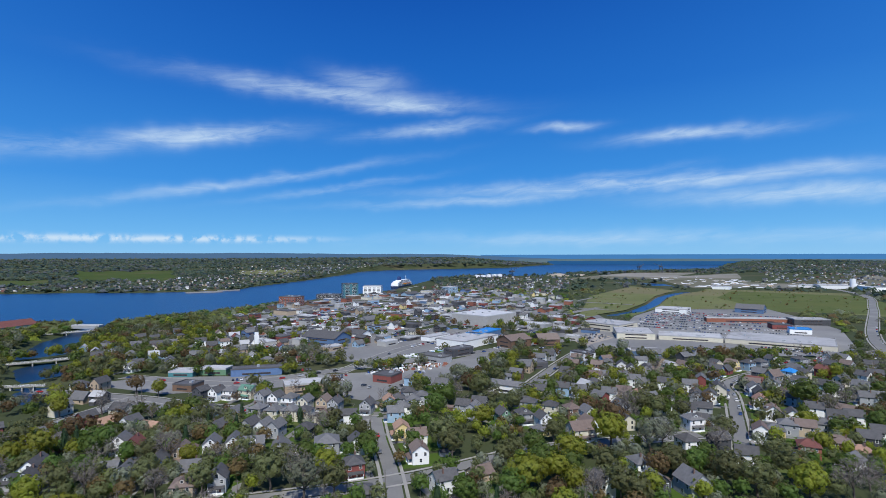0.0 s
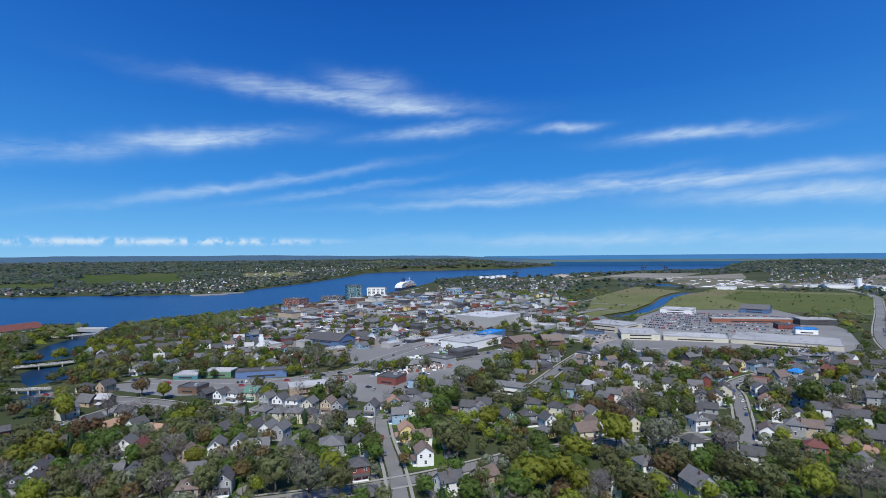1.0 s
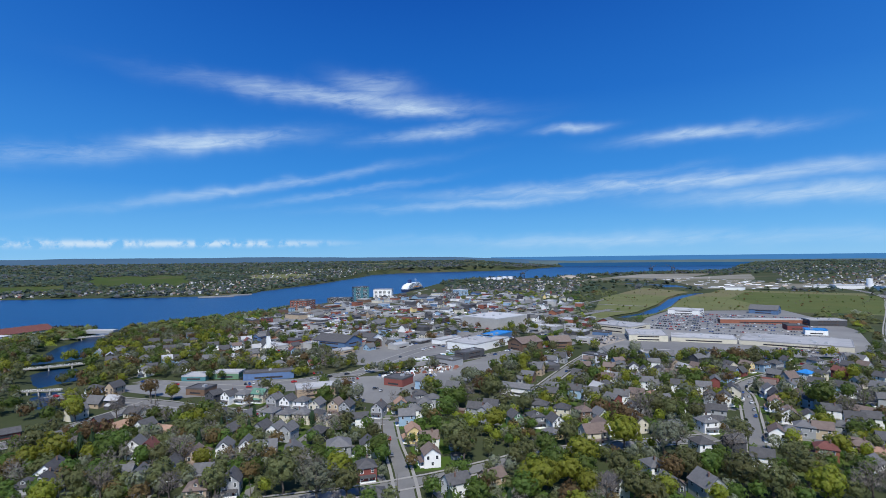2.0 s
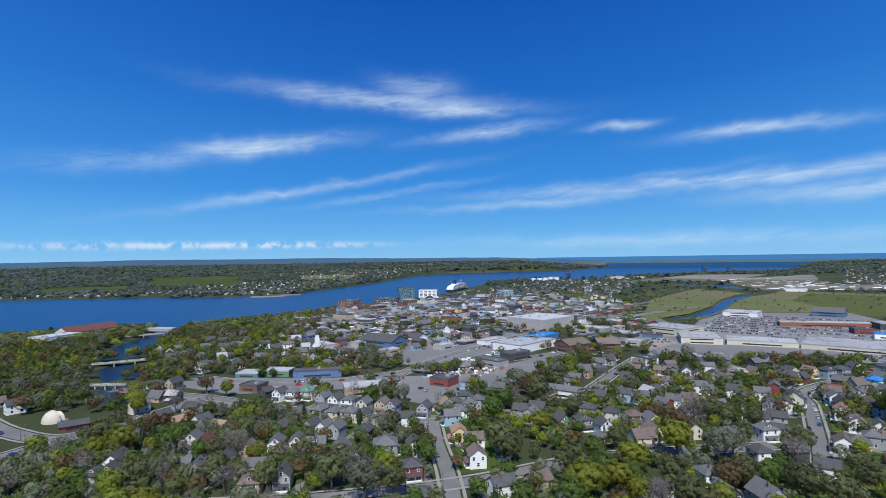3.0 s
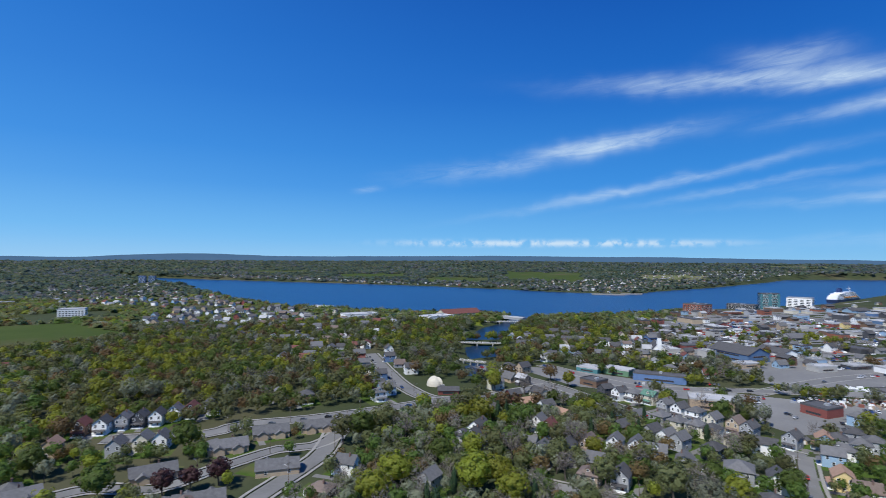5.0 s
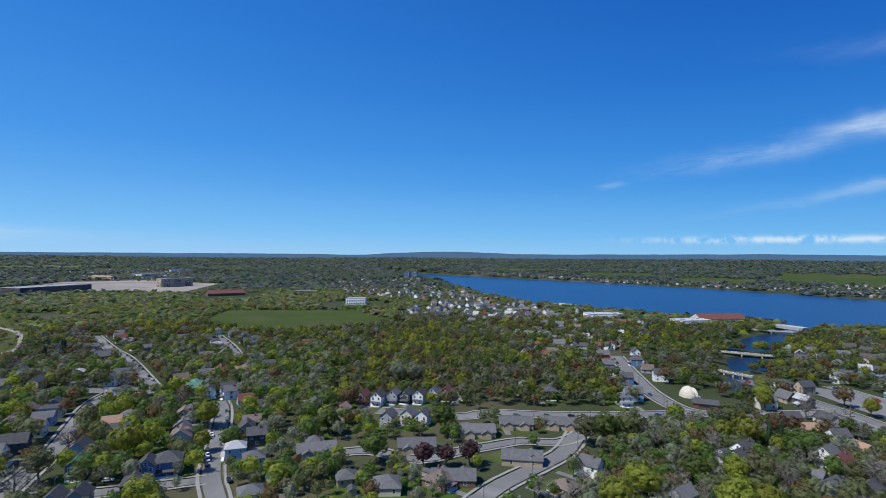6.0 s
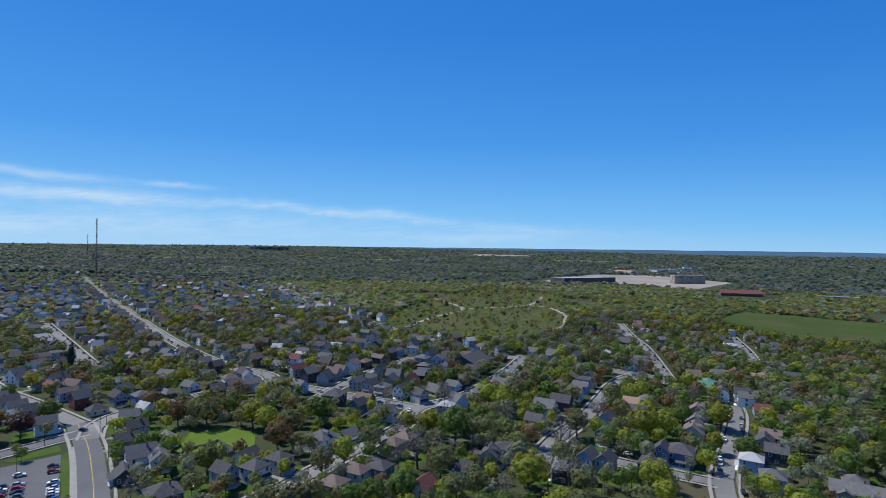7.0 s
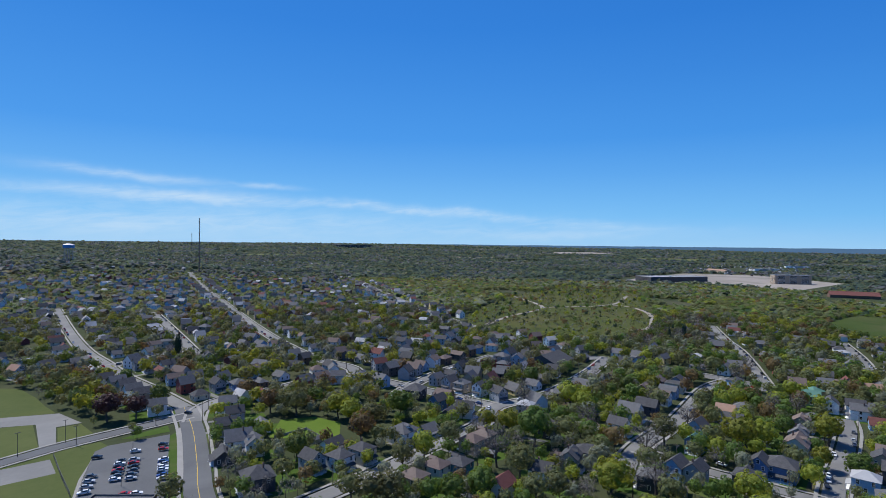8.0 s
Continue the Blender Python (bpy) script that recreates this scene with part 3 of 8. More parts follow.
FAR_FIELDS = [(26.5, 34.5, 2250, 3000, ROUGH_FIELD, "rough green farm field on the far shore"), (36.0, 43.0, 2080, 2420, ROUGH_FIELD, "rough green field on the far shore"),
              (15.0, 21.0, 2500, 2900, MARSH, "pale green field on the far shore"), (45.0, 52.0, 2400, 2750, ROUGH_FIELD, "rough green farm field on the far shore"),
              (55.0, 61.0, 2800, 3100, ROUGH_FIELD, "rough green field on the far shore"), (5.0, 10.0, 4050, 4300, MARSH, "pale green field beyond the harbour"),
              (108.0, 114.5, 3650, 3950, DIRT, "pale bare quarry ground in the far woods"), (120.0, 126.0, 2880, 3020, DIRT, "pale bare ground in the far woods"),
              (140.0, 146.0, 3000, 3160, MARSH, "pale green field in the far woods"), (100.0, 106.0, 3100, 3300, MARSH, "pale green field in the far woods")]


def far_field(az0, az1, r0, r1, material, label):
    """A field that follows the rising land, with an uneven edge."""
    s = Shape()
    n = 10
    spot = lambda i, j: (radians(az0 + (az1 - az0) * (i / n) + 0.35 * math.sin(j * 1.3 + az0)), r0 + (r1 - r0) * (j / n) + 0.09 * (r1 - r0) * math.sin(i * 1.9 + az1))
    place = lambda a0, r: (-math.sin(a0) * r, math.cos(a0) * r, 1.2 + float(height(-math.sin(a0) * r, math.cos(a0) * r)))
    for i in range(n):
        for j in range(n):
            s.face([place(*spot(i, j)), place(*spot(i, j + 1)), place(*spot(i + 1, j + 1)), place(*spot(i + 1, j))])
    tagged(new("field", s.mesh("field", material)), label, "field", kind="structure")
    CLEARINGS.append([place(*spot(i, j))[:2] for i, j in [(k, 0) for k in range(n)] + [(n, k) for k in range(n)] + [(n - k, n) for k in range(n)] + [(0, n - k) for k in range(n)]])


for row in FAR_FIELDS:
    far_field(*row)
# --- paved yards
area([(238, 717), (300, 845), (372, 943), (565, 935), (540, 800), (506, 683), (430, 560), (388, 517), (267, 514), (144, 537), (170, 640)], LOT, 2, "large grey asphalt shopping centre car park")
area([(-84, -234), (-109, -280), (-116, -283), (-126, -280), (-142, -275), (-130, -253), (-105, -207), (-95, -190), (-70, -200)], NEW_ASPHALT, 2, "grey asphalt car park with parked cars")
area([(-77, 396), (-66, 435), (-38, 427), (-27, 395), (-48, 363), (-68, 373)], LOT, 2, "worn pale asphalt yard")
area([(-255, 383), (-199, 375), (-145, 351), (-171, 335)], LOT, 2, "worn pale asphalt yard")
area([(-280, 416), (-235, 438), (-150, 442), (-92, 446), (-30, 462), (30, 530), (74, 560), (7, 419), (-30, 397), (-60, 400), (-97, 411), (-147, 396), (-200, 385)], LOT, 2, "worn pale asphalt yards beside the old rail line")
area([(-60, 480), (30, 560), (60, 620), (20, 660), (-60, 600), (-120, 520)], LOT, 2, "worn pale asphalt yard")
area([(-1500, -480), (-1560, -300), (-1480, -60), (-1850, 30), (-2100, -200), (-2050, -420), (-1700, -480)], DIRT, 2, "pale bare dirt and gravel lot", "ground", "ground")
area([(700, 1500), (1300, 1450), (1700, 2100), (1300, 2400), (800, 2100)], INDUSTRIAL, 2, "pale bare industrial ground", "ground", "ground")
area([(450, 2050), (800, 2000), (1250, 2600), (900, 2600)], INDUSTRIAL, 2, "pale bare industrial ground", "ground", "ground")

area([(148, 625), (193, 668), (200, 630), (150, 575)], DIRT, 2, "bare gravel yard of a substation", "ground", "ground")
area([(-90, 458), (-50, 494), (-3, 543), (55, 609), (125, 674), (184, 772), (190, 782), (180, 784), (119, 687), (49, 622), (-9, 556), (-56, 506), (-94, 470)], LAWN, 5, "green strip of grass along an old rail line", "field", "field")
# --- streets
road([(-41, 326), (-34, 288), (-25, 250), (-18, 210), (-10, 160)], 6.8)
road([(-150, 205), (-90, 217), (-42, 230), (-21, 238), (-4, 246), (20, 260), (44, 273), (81, 283), (140, 295)], 8)
road([(50, 372), (62, 400), (106, 488), (133, 537)], 8)
road([(-260, 440), (-168, 415), (-137, 429), (-90, 463), (-34, 498), (31, 539), (83, 581), (161, 625)], 10, houses=False)
road([(-88, 452), (-54, 541), (-16, 609), (50, 723), (154, 834), (283, 976)], 10, houses=False)
road([(150, 270), (177, 325), (201, 376), (214, 408), (257, 442), (330, 470)], 7)
road([(380, 430), (443, 539), (526, 659), (764, 956), (960, 1230), (1100, 1600)], 11, houses=False)
road([(120, 500), (214, 480), (330, 490), (443, 539)], 9, houses=False)
road([(-300, 395), (-213, 375), (-171, 359), (-110, 340), (-41, 326)], 8)
road([(-95, -150), (-114, -198), (-131, -230), (-153, -273), (-170, -313)], 11, houses=False, centre=PAINT_YELLOW, material=NEW_ASPHALT, label="wide grey asphalt road with a yellow centre line")
road([(-160, -284), (-174, -302), (-196, -311), (-226, -305), (-263, -302), (-291, -278)], 8)
road([(0, -292), (-78, -298), (-107, -300), (-164, -296)], 8, houses=False, material=NEW_ASPHALT)
road([(-300, -900), (-238, -680), (-204, -547), (-191, -473), (-182, -423), (-177, -369), (-170, -313)], 9)
road([(-255, -450), (-301, -574), (-370, -763)], 9)
road([(-188, -460), (-245, -476), (-262, -462), (-300, -440), (-345, -455)], 8)
road([(-742, -1344), (-541, -891), (-378, -536), (-316, -379), (-305, -312), (-291, -278), (-287, -165)], 9)
road([(-265, -229), (-301, -239), (-353, -245), (-416, -243)], 8)
road([(-1308, -1392), (-902, -857), (-657, -523), (-549, -356), (-497, -258), (-458, -183), (-467, -157), (-450, -60), (-434, -33)], 10)
road([(-471, -159), (-403, -152), (-328, -152), (-287, -165), (-251, -156), (-212, -158), (-165, -159), (-120, -163)], 8.5)
road([(-150, 2), (-225, 4), (-264, 2), (-315, 6), (-363, 9), (-390, 8)], 7.8)
road([(-230, -71), (-269, -76), (-328, -70), (-411, -69), (-450, -60)], 8.5)
road([(-269, -76), (-264, -60), (-260, -30), (-258, 0)], 7)
road([(-434, -33), (-568, -66), (-642, -91), (-744, -121)], 8)
road([(-531, 28), (-613, 22), (-700, 10)], 8)
road([(-330, 100), (-299, 141), (-299, 163), (-282, 193), (-268, 225), (-255, 262), (-249, 285)], 10, houses=False, verge_wide=14)
road([(-420, 370), (-347, 324), (-290, 292), (-249, 285), (-226, 331), (-213, 375)], 11, verge_wide=12)
road([(-180, 80), (-201, 112), (-210, 132), (-217, 149), (-228, 170), (-260, 205)], 9, houses=False, verge_wide=11)
road([(-268, 56), (-264, 76), (-244, 94), (-246, 117), (-247, 135), (-247, 155), (-238, 170), (-243, 189), (-257, 205)], 7, houses=False, verge_wide=11)
road([(-570, -345), (-660, -360), (-781, -369), (-877, -454), (-936, -516)], 6.5, walks=False, material=DIRT, houses=False, label="pale gravel cemetery path")
road([(-781, -369), (-893, -299), (-1064, -323)], 6.5, walks=False, material=DIRT, houses=False, label="pale gravel cemetery path")
road([(-640, -190), (-679, -178), (-801, -210), (-877, -257), (-893, -299)], 6.5, walks=False, material=DIRT, houses=False, label="pale gravel cemetery path")


claim_spot(-278, 309, 24, 5)              # lawn round the band shell

# ---------------------------------------------------------------- houses
CACHE = {}


def cached(key, make):
    if key not in CACHE:
        CACHE[key] = make()
    return CACHE[key]


def window_mesh():
    s = Shape()
    w, h = 0.55, 0.80
    s.box(-w - 0.13, -0.07, -h - 0.13, w + 0.13, 0.02, h + 0.13, 0, True)
    for z0, z1 in ((-h, -0.04), (0.04, h)):
        s.face([(-w, -0.075, z0), (w, -0.075, z0), (w, -0.075, z1), (-w, -0.075, z1)], 1)
    return s.mesh("window", TRIM, GLASS)


def door_mesh():
    s = Shape()
    s.box(-0.5, -0.06, 0, 0.5, 0.02, 2.1, 0)
    s.box(-0.62, -0.09, 0, -0.5, 0.02, 2.2, 1)
    s.box(0.5, -0.09, 0, 0.62, 0.02, 2.2, 1)
    s.box(-0.62, -0.09, 2.1, 0.62, 0.02, 2.25, 1)
    return s.mesh("door", DOOR, TRIM)


def chimney_mesh():
    s = Shape()
    s.box(-0.4, -0.4, -2.2, 0.4, 0.4, 1.3, 0)
    s.box(-0.5, -0.5, 1.3, 0.5, 0.5, 1.5, 0, True)
    s.box(-0.18, -0.18, 1.5, 0.18, 0.18, 1.85, 0)
    return s.mesh("chimney", BRICKS)


def wall_mesh(w, d, h, kind, rise, material):
    s = Shape()
    x, y = w / 2, d / 2
    s.face([(-x, -y, 0), (x, -y, 0), (x, -y, h), (-x, -y, h)])
    s.face([(x, y, 0), (-x, y, 0), (-x, y, h), (x, y, h)])
    s.face([(x, -y, 0), (x, y, 0), (x, y, h), (x, -y, h)])
    s.face([(-x, y, 0), (-x, -y, 0), (-x, -y, h), (-x, y, h)])
    if kind == "gable":          # the ridge runs from front to back
        s.face([(-x, -y, h), (x, -y, h), (0, -y, h + rise)])
        s.face([(x, y, h), (-x, y, h), (0, y, h + rise)])
    if kind == "side":           # the ridge runs along the front
        s.face([(x, -y, h), (x, y, h), (x, 0, h + rise)])
        s.face([(-x, y, h), (-x, -y, h), (-x, 0, h + rise)])
    return s.mesh("wall", material)


def roof_mesh(w, d, h, kind, rise, material):
    s = Shape()
    o, th = 0.45, 0.22
    x, y = w / 2 + o, d / 2 + o
    if kind == "gable":
        dz = rise * o / (w / 2)
        s.slab([(-x, -y, h - dz + th), (0, -y, h + rise + th), (0, y, h + rise + th), (-x, y, h - dz + th)], th)
        s.slab([(0, -y, h + rise + th), (x, -y, h - dz + th), (x, y, h - dz + th), (0, y, h + rise + th)], th)
    elif kind == "side":
        dz = rise * o / (d / 2)
        s.slab([(-x, -y, h - dz + th), (x, -y, h - dz + th), (x, 0, h + rise + th), (-x, 0, h + rise + th)], th)
        s.slab([(-x, 0, h + rise + th), (x, 0, h + rise + th), (x, y, h - dz + th), (-x, y, h - dz + th)], th)
    else:                        # hipped
        k = max(0.0, abs(w - d) / 2) + 0.4
        rx, ry = (k, 0.0) if w >= d else (0.0, k)
        a0, b0, c0, d0 = (-x, -y, h + 0.05), (x, -y, h + 0.05), (x, y, h + 0.05), (-x, y, h + 0.05)
        p, q = (-rx, -ry, h + rise), (rx, ry, h + rise)
        if w >= d:
            for f in ([a0, b0, q, p], [b0, c0, q], [c0, d0, p, q], [d0, a0, p]):
                s.face(f)
        else:
            for f in ([a0, b0, p], [b0, c0, q, p], [c0, d0, q], [d0, a0, p, q]):
                s.face(f)
        for (x0, y0, z0), (x1, y1, z1) in ((a0, b0), (b0, c0), (c0, d0), (d0, a0)):
            s.face([(x0, y0, z0 - th), (x1, y1, z1 - th), (x1, y1, z1), (x0, y0, z0)])
        s.face([(-x, y, h - th + 0.05), (x, y, h - th + 0.05), (x, -y, h - th + 0.05), (-x, -y, h - th + 0.05)])
    return s.mesh("roof", material)


def porch_deck(w):
    s = Shape()
    s.box(-w / 2, -1.9, 0, w / 2, 0.0, 0.5)
    s.box(-0.7, -2.3, 0, 0.7, -1.9, 0.25)
    return s.mesh("porch", TRIM)


def porch_roof(w, roof):
    s = Shape()
    s.slab([(-w / 2 - 0.2, -2.1, 2.65), (w / 2 + 0.2, -2.1, 2.65), (w / 2 + 0.2, 0, 3.2), (-w / 2 - 0.2, 0, 3.2)], 0.18)
    return s.mesh("porch_roof", roof)


def porch_post():
    s = Shape()
    s.box(-0.08, -0.08, 0.5, 0.08, 0.08, 2.6)
    s.box(-0.12, -0.12, 0.5, 0.12, 0.12, 0.7)
    return s.mesh("post", TRIM)


def add_porch(ob, w, d, roof, close):
    deck = part("porch", cached(("porch", w), lambda: porch_deck(w * 0.8)), ob, pose(0, -d / 2, 0))
    part("porch_roof", cached(("porch_roof", w, roof), lambda: porch_roof(w * 0.8, ROOFS[roof])), deck)
    if close:
        for k in (-1, 0.1, 1):
            part("post", cached("porch_post", porch_post), deck, pose(k * (w * 0.4 - 0.15), -1.77, 0))


def dormer_mesh(wall, roof):
    """A small gabled dormer with a window, looking to -y."""
    s = Shape()
    s.box(-1.0, -1.1, -0.4, 1.0, 1.6, 1.15, 0)
    s.face([(-1.0, -1.1, 1.15), (1.0, -1.1, 1.15), (0, -1.1, 1.85)], 0)
    s.slab([(-1.25, -1.35, 1.05), (0, -1.35, 1.98), (0, 2.2, 1.98), (-1.25, 2.2, 1.05)], 0.12, 1)
    s.slab([(0, -1.35, 1.98), (1.25, -1.35, 1.05), (1.25, 2.2, 1.05), (0, 2.2, 1.98)], 0.12, 1)
    s.box(-0.6, -1.16, 0.1, 0.6, -1.09, 1.15, 2, True)
    s.face([(-0.48, -1.17, 0.2), (0.48, -1.17, 0.2), (0.48, -1.17, 1.05), (-0.48, -1.17, 1.05)], 3)
    return s.mesh("dormer", wall, roof, TRIM, GLASS)


WORDS = {"pale_blue": "pale blue", "teal": "dark teal", "charcoal": "dark grey"}
FORMS = {"gable": "gabled", "side": "side-gabled", "hip": "hip-roofed"}
HOUSES = []


def house(x, y, turn, wall="white", roof="charcoal", form="gable", w=8.0, d=10.0, floors=2, near=True, porch=True, rise=None, z=None):
    """A timber house; its front looks to -y before it is turned."""
    h = 0.5 + 2.85 * floors
    rise = rise or {"gable": 0.42 * w, "side": 0.36 * d, "hip": 0.26 * min(w, d) + 0.4}[form]
    key = (wall, roof, form, w, d, floors, rise)
    base = pose(x, y, float(height(x, y)) if z is None else z, 0, 0, turn)
    label = f"{WORDS.get(wall, wall)} {'two' if floors == 2 else 'one' if floors == 1 else 'three'}-storey {FORMS[form]} house with {WORDS.get(roof, roof)} shingles"
    wm = cached(("wall", *key), lambda: wall_mesh(w, d, h, form, rise, WALLS[wall]))
    rm = cached(("roof", *key), lambda: roof_mesh(w, d, h, form, rise, ROOFS[roof]))
    win, dm, cm = cached("window", window_mesh), cached("door", door_mesh), cached("chimney", chimney_mesh)
    claim_spot(x, y, max(w, d) / 2 + 1.0, 3)
    HOUSES.append((x, y))
    if near:
        ob = tagged(new("house"), label, "house", "houses")
        ob.matrix_basis = base
        part("wall", wm, ob)
        part("door", dm, ob, pose(w * 0.18, -d / 2, 0.5))
        part("roof", rm, ob)
        if int(x * 7 + y * 3) % 5 < 2:
            part("chimney", cm, ob, pose(w * 0.12, d * 0.18, h + rise - 0.3) @ Matrix.Diagonal((0.8, 0.8, 0.8, 1)))
        if porch:
            add_porch(ob, w, d, roof, math.hypot(x, y) < 290)
        if form != "gable" and floors == 2 and int(x * 3 + y * 5) % 3 == 0:
            slope = rise / (d / 2)
            part("dormer", cached(("dormer", wall, roof), lambda: dormer_mesh(WALLS[wall], ROOFS[roof])), ob, pose(0, -d / 4, h + slope * d / 4 - 0.35))
    else:
        ob = tagged(new("house", wm), label, "house", "houses")
        ob.matrix_basis = base
        part("roof", rm, ob)
    faces = [(-90, -w / 2, d), (90, w / 2, d), (180, d / 2, w), (0, -d / 2, w)]
    distant = math.hypot(x, y) > 360
    for face, (ang, off, long) in enumerate(faces):
        if distant and face == 2:
            continue
        for k in range(floors):
            zc = 0.5 + 2.85 * k + 1.55
            spots = (-0.27, 0.27) if face == 3 or (k == floors - 1 and not distant) else (0.0,)
            for sx in spots:
                if face == 3 and k == 0 and sx > 0:
                    continue
                m = pose(0, 0, 0, 0, 0, {-90: -90, 90: 90, 180: 180, 0: 0}[ang]) @ pose(sx * long, -abs(off), zc)
                part("window", win, ob, m)
    if near and form == "gable":
        part("window", win, ob, pose(0, -d / 2, h + rise * 0.35))
    return ob


def street_turn(x, y):
    """The turn that lets a front look at the nearest street."""
    best, turn = 1e9, 0.0
    for line, wide, wanted in STREETS:
        if wide < 5:
            continue
        for p in line:
            d = (p.x - x) ** 2 + (p.y - y) ** 2
            if d < best:
                best, near = d, line
    if best == 1e9:
        return turn
    i = min(range(len(near)), key=lambda k: (near[k].x - x) ** 2 + (near[k].y - y) ** 2)
    way = (near[min(i + 1, len(near) - 1)] - near[max(i - 1, 0)]).normalized()
    out = Vector((way.y, -way.x))
    if out.dot(Vector((x, y)) - near[i]) < 0:
        out = -out
    return math.degrees(math.atan2(-out.y, -out.x)) + 90


def villa(x, y, wall, roof, form, size="", turn=None):
    """One of the houses near enough to be told apart."""
    if any((x - a) ** 2 + (y - b) ** 2 < 36 for a, b in HOUSES) or at(x, y) in (1, 4):
        return
    w, d = {"gable": (7.4, 9.6), "side": (10.0, 8.0), "hip": (8.8, 9.4)}[form]
    floors = 1 if size in ("1", "b1", "L") else 2
    if "b" in size:
        w, d = w * 1.35, d * 1.25
    if size == "L":
        w, d = 19.0, 11.0
    w, d = round(w, 1), round(d, 1)
    ob = house(x, y, street_turn(x, y) if turn is None else turn, wall, roof, form, w, d, floors, porch=size != "L", rise=3.0 if size == "L" else None)
    if size == "L":
        for sx in (-4.5, 4.5):
            s = Shape()
            s.face([(-2.6, -1.6, 0), (2.6, -1.6, 0), (2.6, -1.6, 3.1), (0, -1.6, 4.6), (-2.6, -1.6, 3.1)])
            s.face([(2.6, -1.6, 0), (2.6, 1, 0), (2.6, 1, 3.1), (2.6, -1.6, 3.1)])
            s.face([(-2.6, 1, 0), (-2.6, -1.6, 0), (-2.6, -1.6, 3.1), (-2.6, 1, 3.1)])
            s.slab([(-3.0, -2.0, 3.0), (0, -2.0, 4.8), (0, 3.2, 4.8), (-3.0, 3.2, 3.0)], 0.2, 1)
            s.slab([(0, -2.0, 4.8), (3.0, -2.0, 3.0), (3.0, 3.2, 3.0), (0, 3.2, 4.8)], 0.2, 1)
            part("front_gable", cached(("front_gable", wall, roof), lambda: s.mesh("front_gable", WALLS[wall], ROOFS[roof])), ob, pose(sx, -d / 2, 0))


WALLS["glass"] = surface("teal_glass_wall", (0.05, 0.14, 0.16), (0.09, 0.22, 0.25), 0.1, rough=0.15, spec=0.6)


def hall_wall(w, d, h, form, material):
    s = Shape()
    x, y = w / 2, d / 2
    s.box(-x, -y, 0, x, y, h)
    if form == "g":
        rise = min(w, d) * 0.22
        if w >= d:
            s.face([(x, -y, h), (x, y, h), (x, 0, h + rise)])
            s.face([(-x, y, h), (-x, -y, h), (-x, 0, h + rise)])
        else:
            s.face([(-x, -y, h), (x, -y, h), (0, -y, h + rise)])
            s.face([(x, y, h), (-x, y, h), (0, y, h + rise)])
    return s.mesh("wall", material)


def hall_roof(w, d, h, form, material):
    s = Shape()
    x, y = w / 2, d / 2
    if form == "g":
        rise, o, th = min(w, d) * 0.22, 0.6, 0.3
        if w >= d:
            dz = rise * o / y
            s.slab([(-x - o, -y - o, h - dz + th), (x + o, -y - o, h - dz + th), (x + o, 0, h + rise + th), (-x - o, 0, h + rise + th)], th)
            s.slab([(-x - o, 0, h + rise + th), (x + o, 0, h + rise + th), (x + o, y + o, h - dz + th), (-x - o, y + o, h - dz + th)], th)
        else:
            dz = rise * o / x
            s.slab([(-x - o, -y - o, h - dz + th), (0, -y - o, h + rise + th), (0, y + o, h + rise + th), (-x - o, y + o, h - dz + th)], th)
            s.slab([(0, -y - o, h + rise + th), (x + o, -y - o, h - dz + th), (x + o, y + o, h - dz + th), (0, y + o, h + rise + th)], th)
    else:
        s.face([(-x + 0.4, -y + 0.4, h + 0.05), (x - 0.4, -y + 0.4, h + 0.05), (x - 0.4, y - 0.4, h + 0.05), (-x + 0.4, y - 0.4, h + 0.05)])
        for x0, y0, x1, y1 in ((-x - 0.1, -y - 0.1, x + 0.1, -y + 0.4), (-x - 0.1, y - 0.4, x + 0.1, y + 0.1), (-x - 0.1, -y + 0.4, -x + 0.4, y - 0.4), (x - 0.4, -y + 0.4, x + 0.1, y - 0.4)):
            s.box(x0, y0, h - 0.5, x1, y1, h + 0.7, 0, True)
    return s.mesh("roof", material)


def unit_mesh():
    s = Shape()
    s.box(-1.6, -1.1, 0, 1.6, 1.1, 1.3)
    s.box(-1.2, -0.8, 1.3, -0.2, 0.8, 1.55)
    s.box(0.2, -0.8, 1.3, 1.2, 0.8, 1.55)
    return s.mesh("roof_unit", surface("galvanised_metal", (0.35, 0.36, 0.37), (0.5, 0.51, 0.52), 0.5, rough=0.5, metal=0.4))


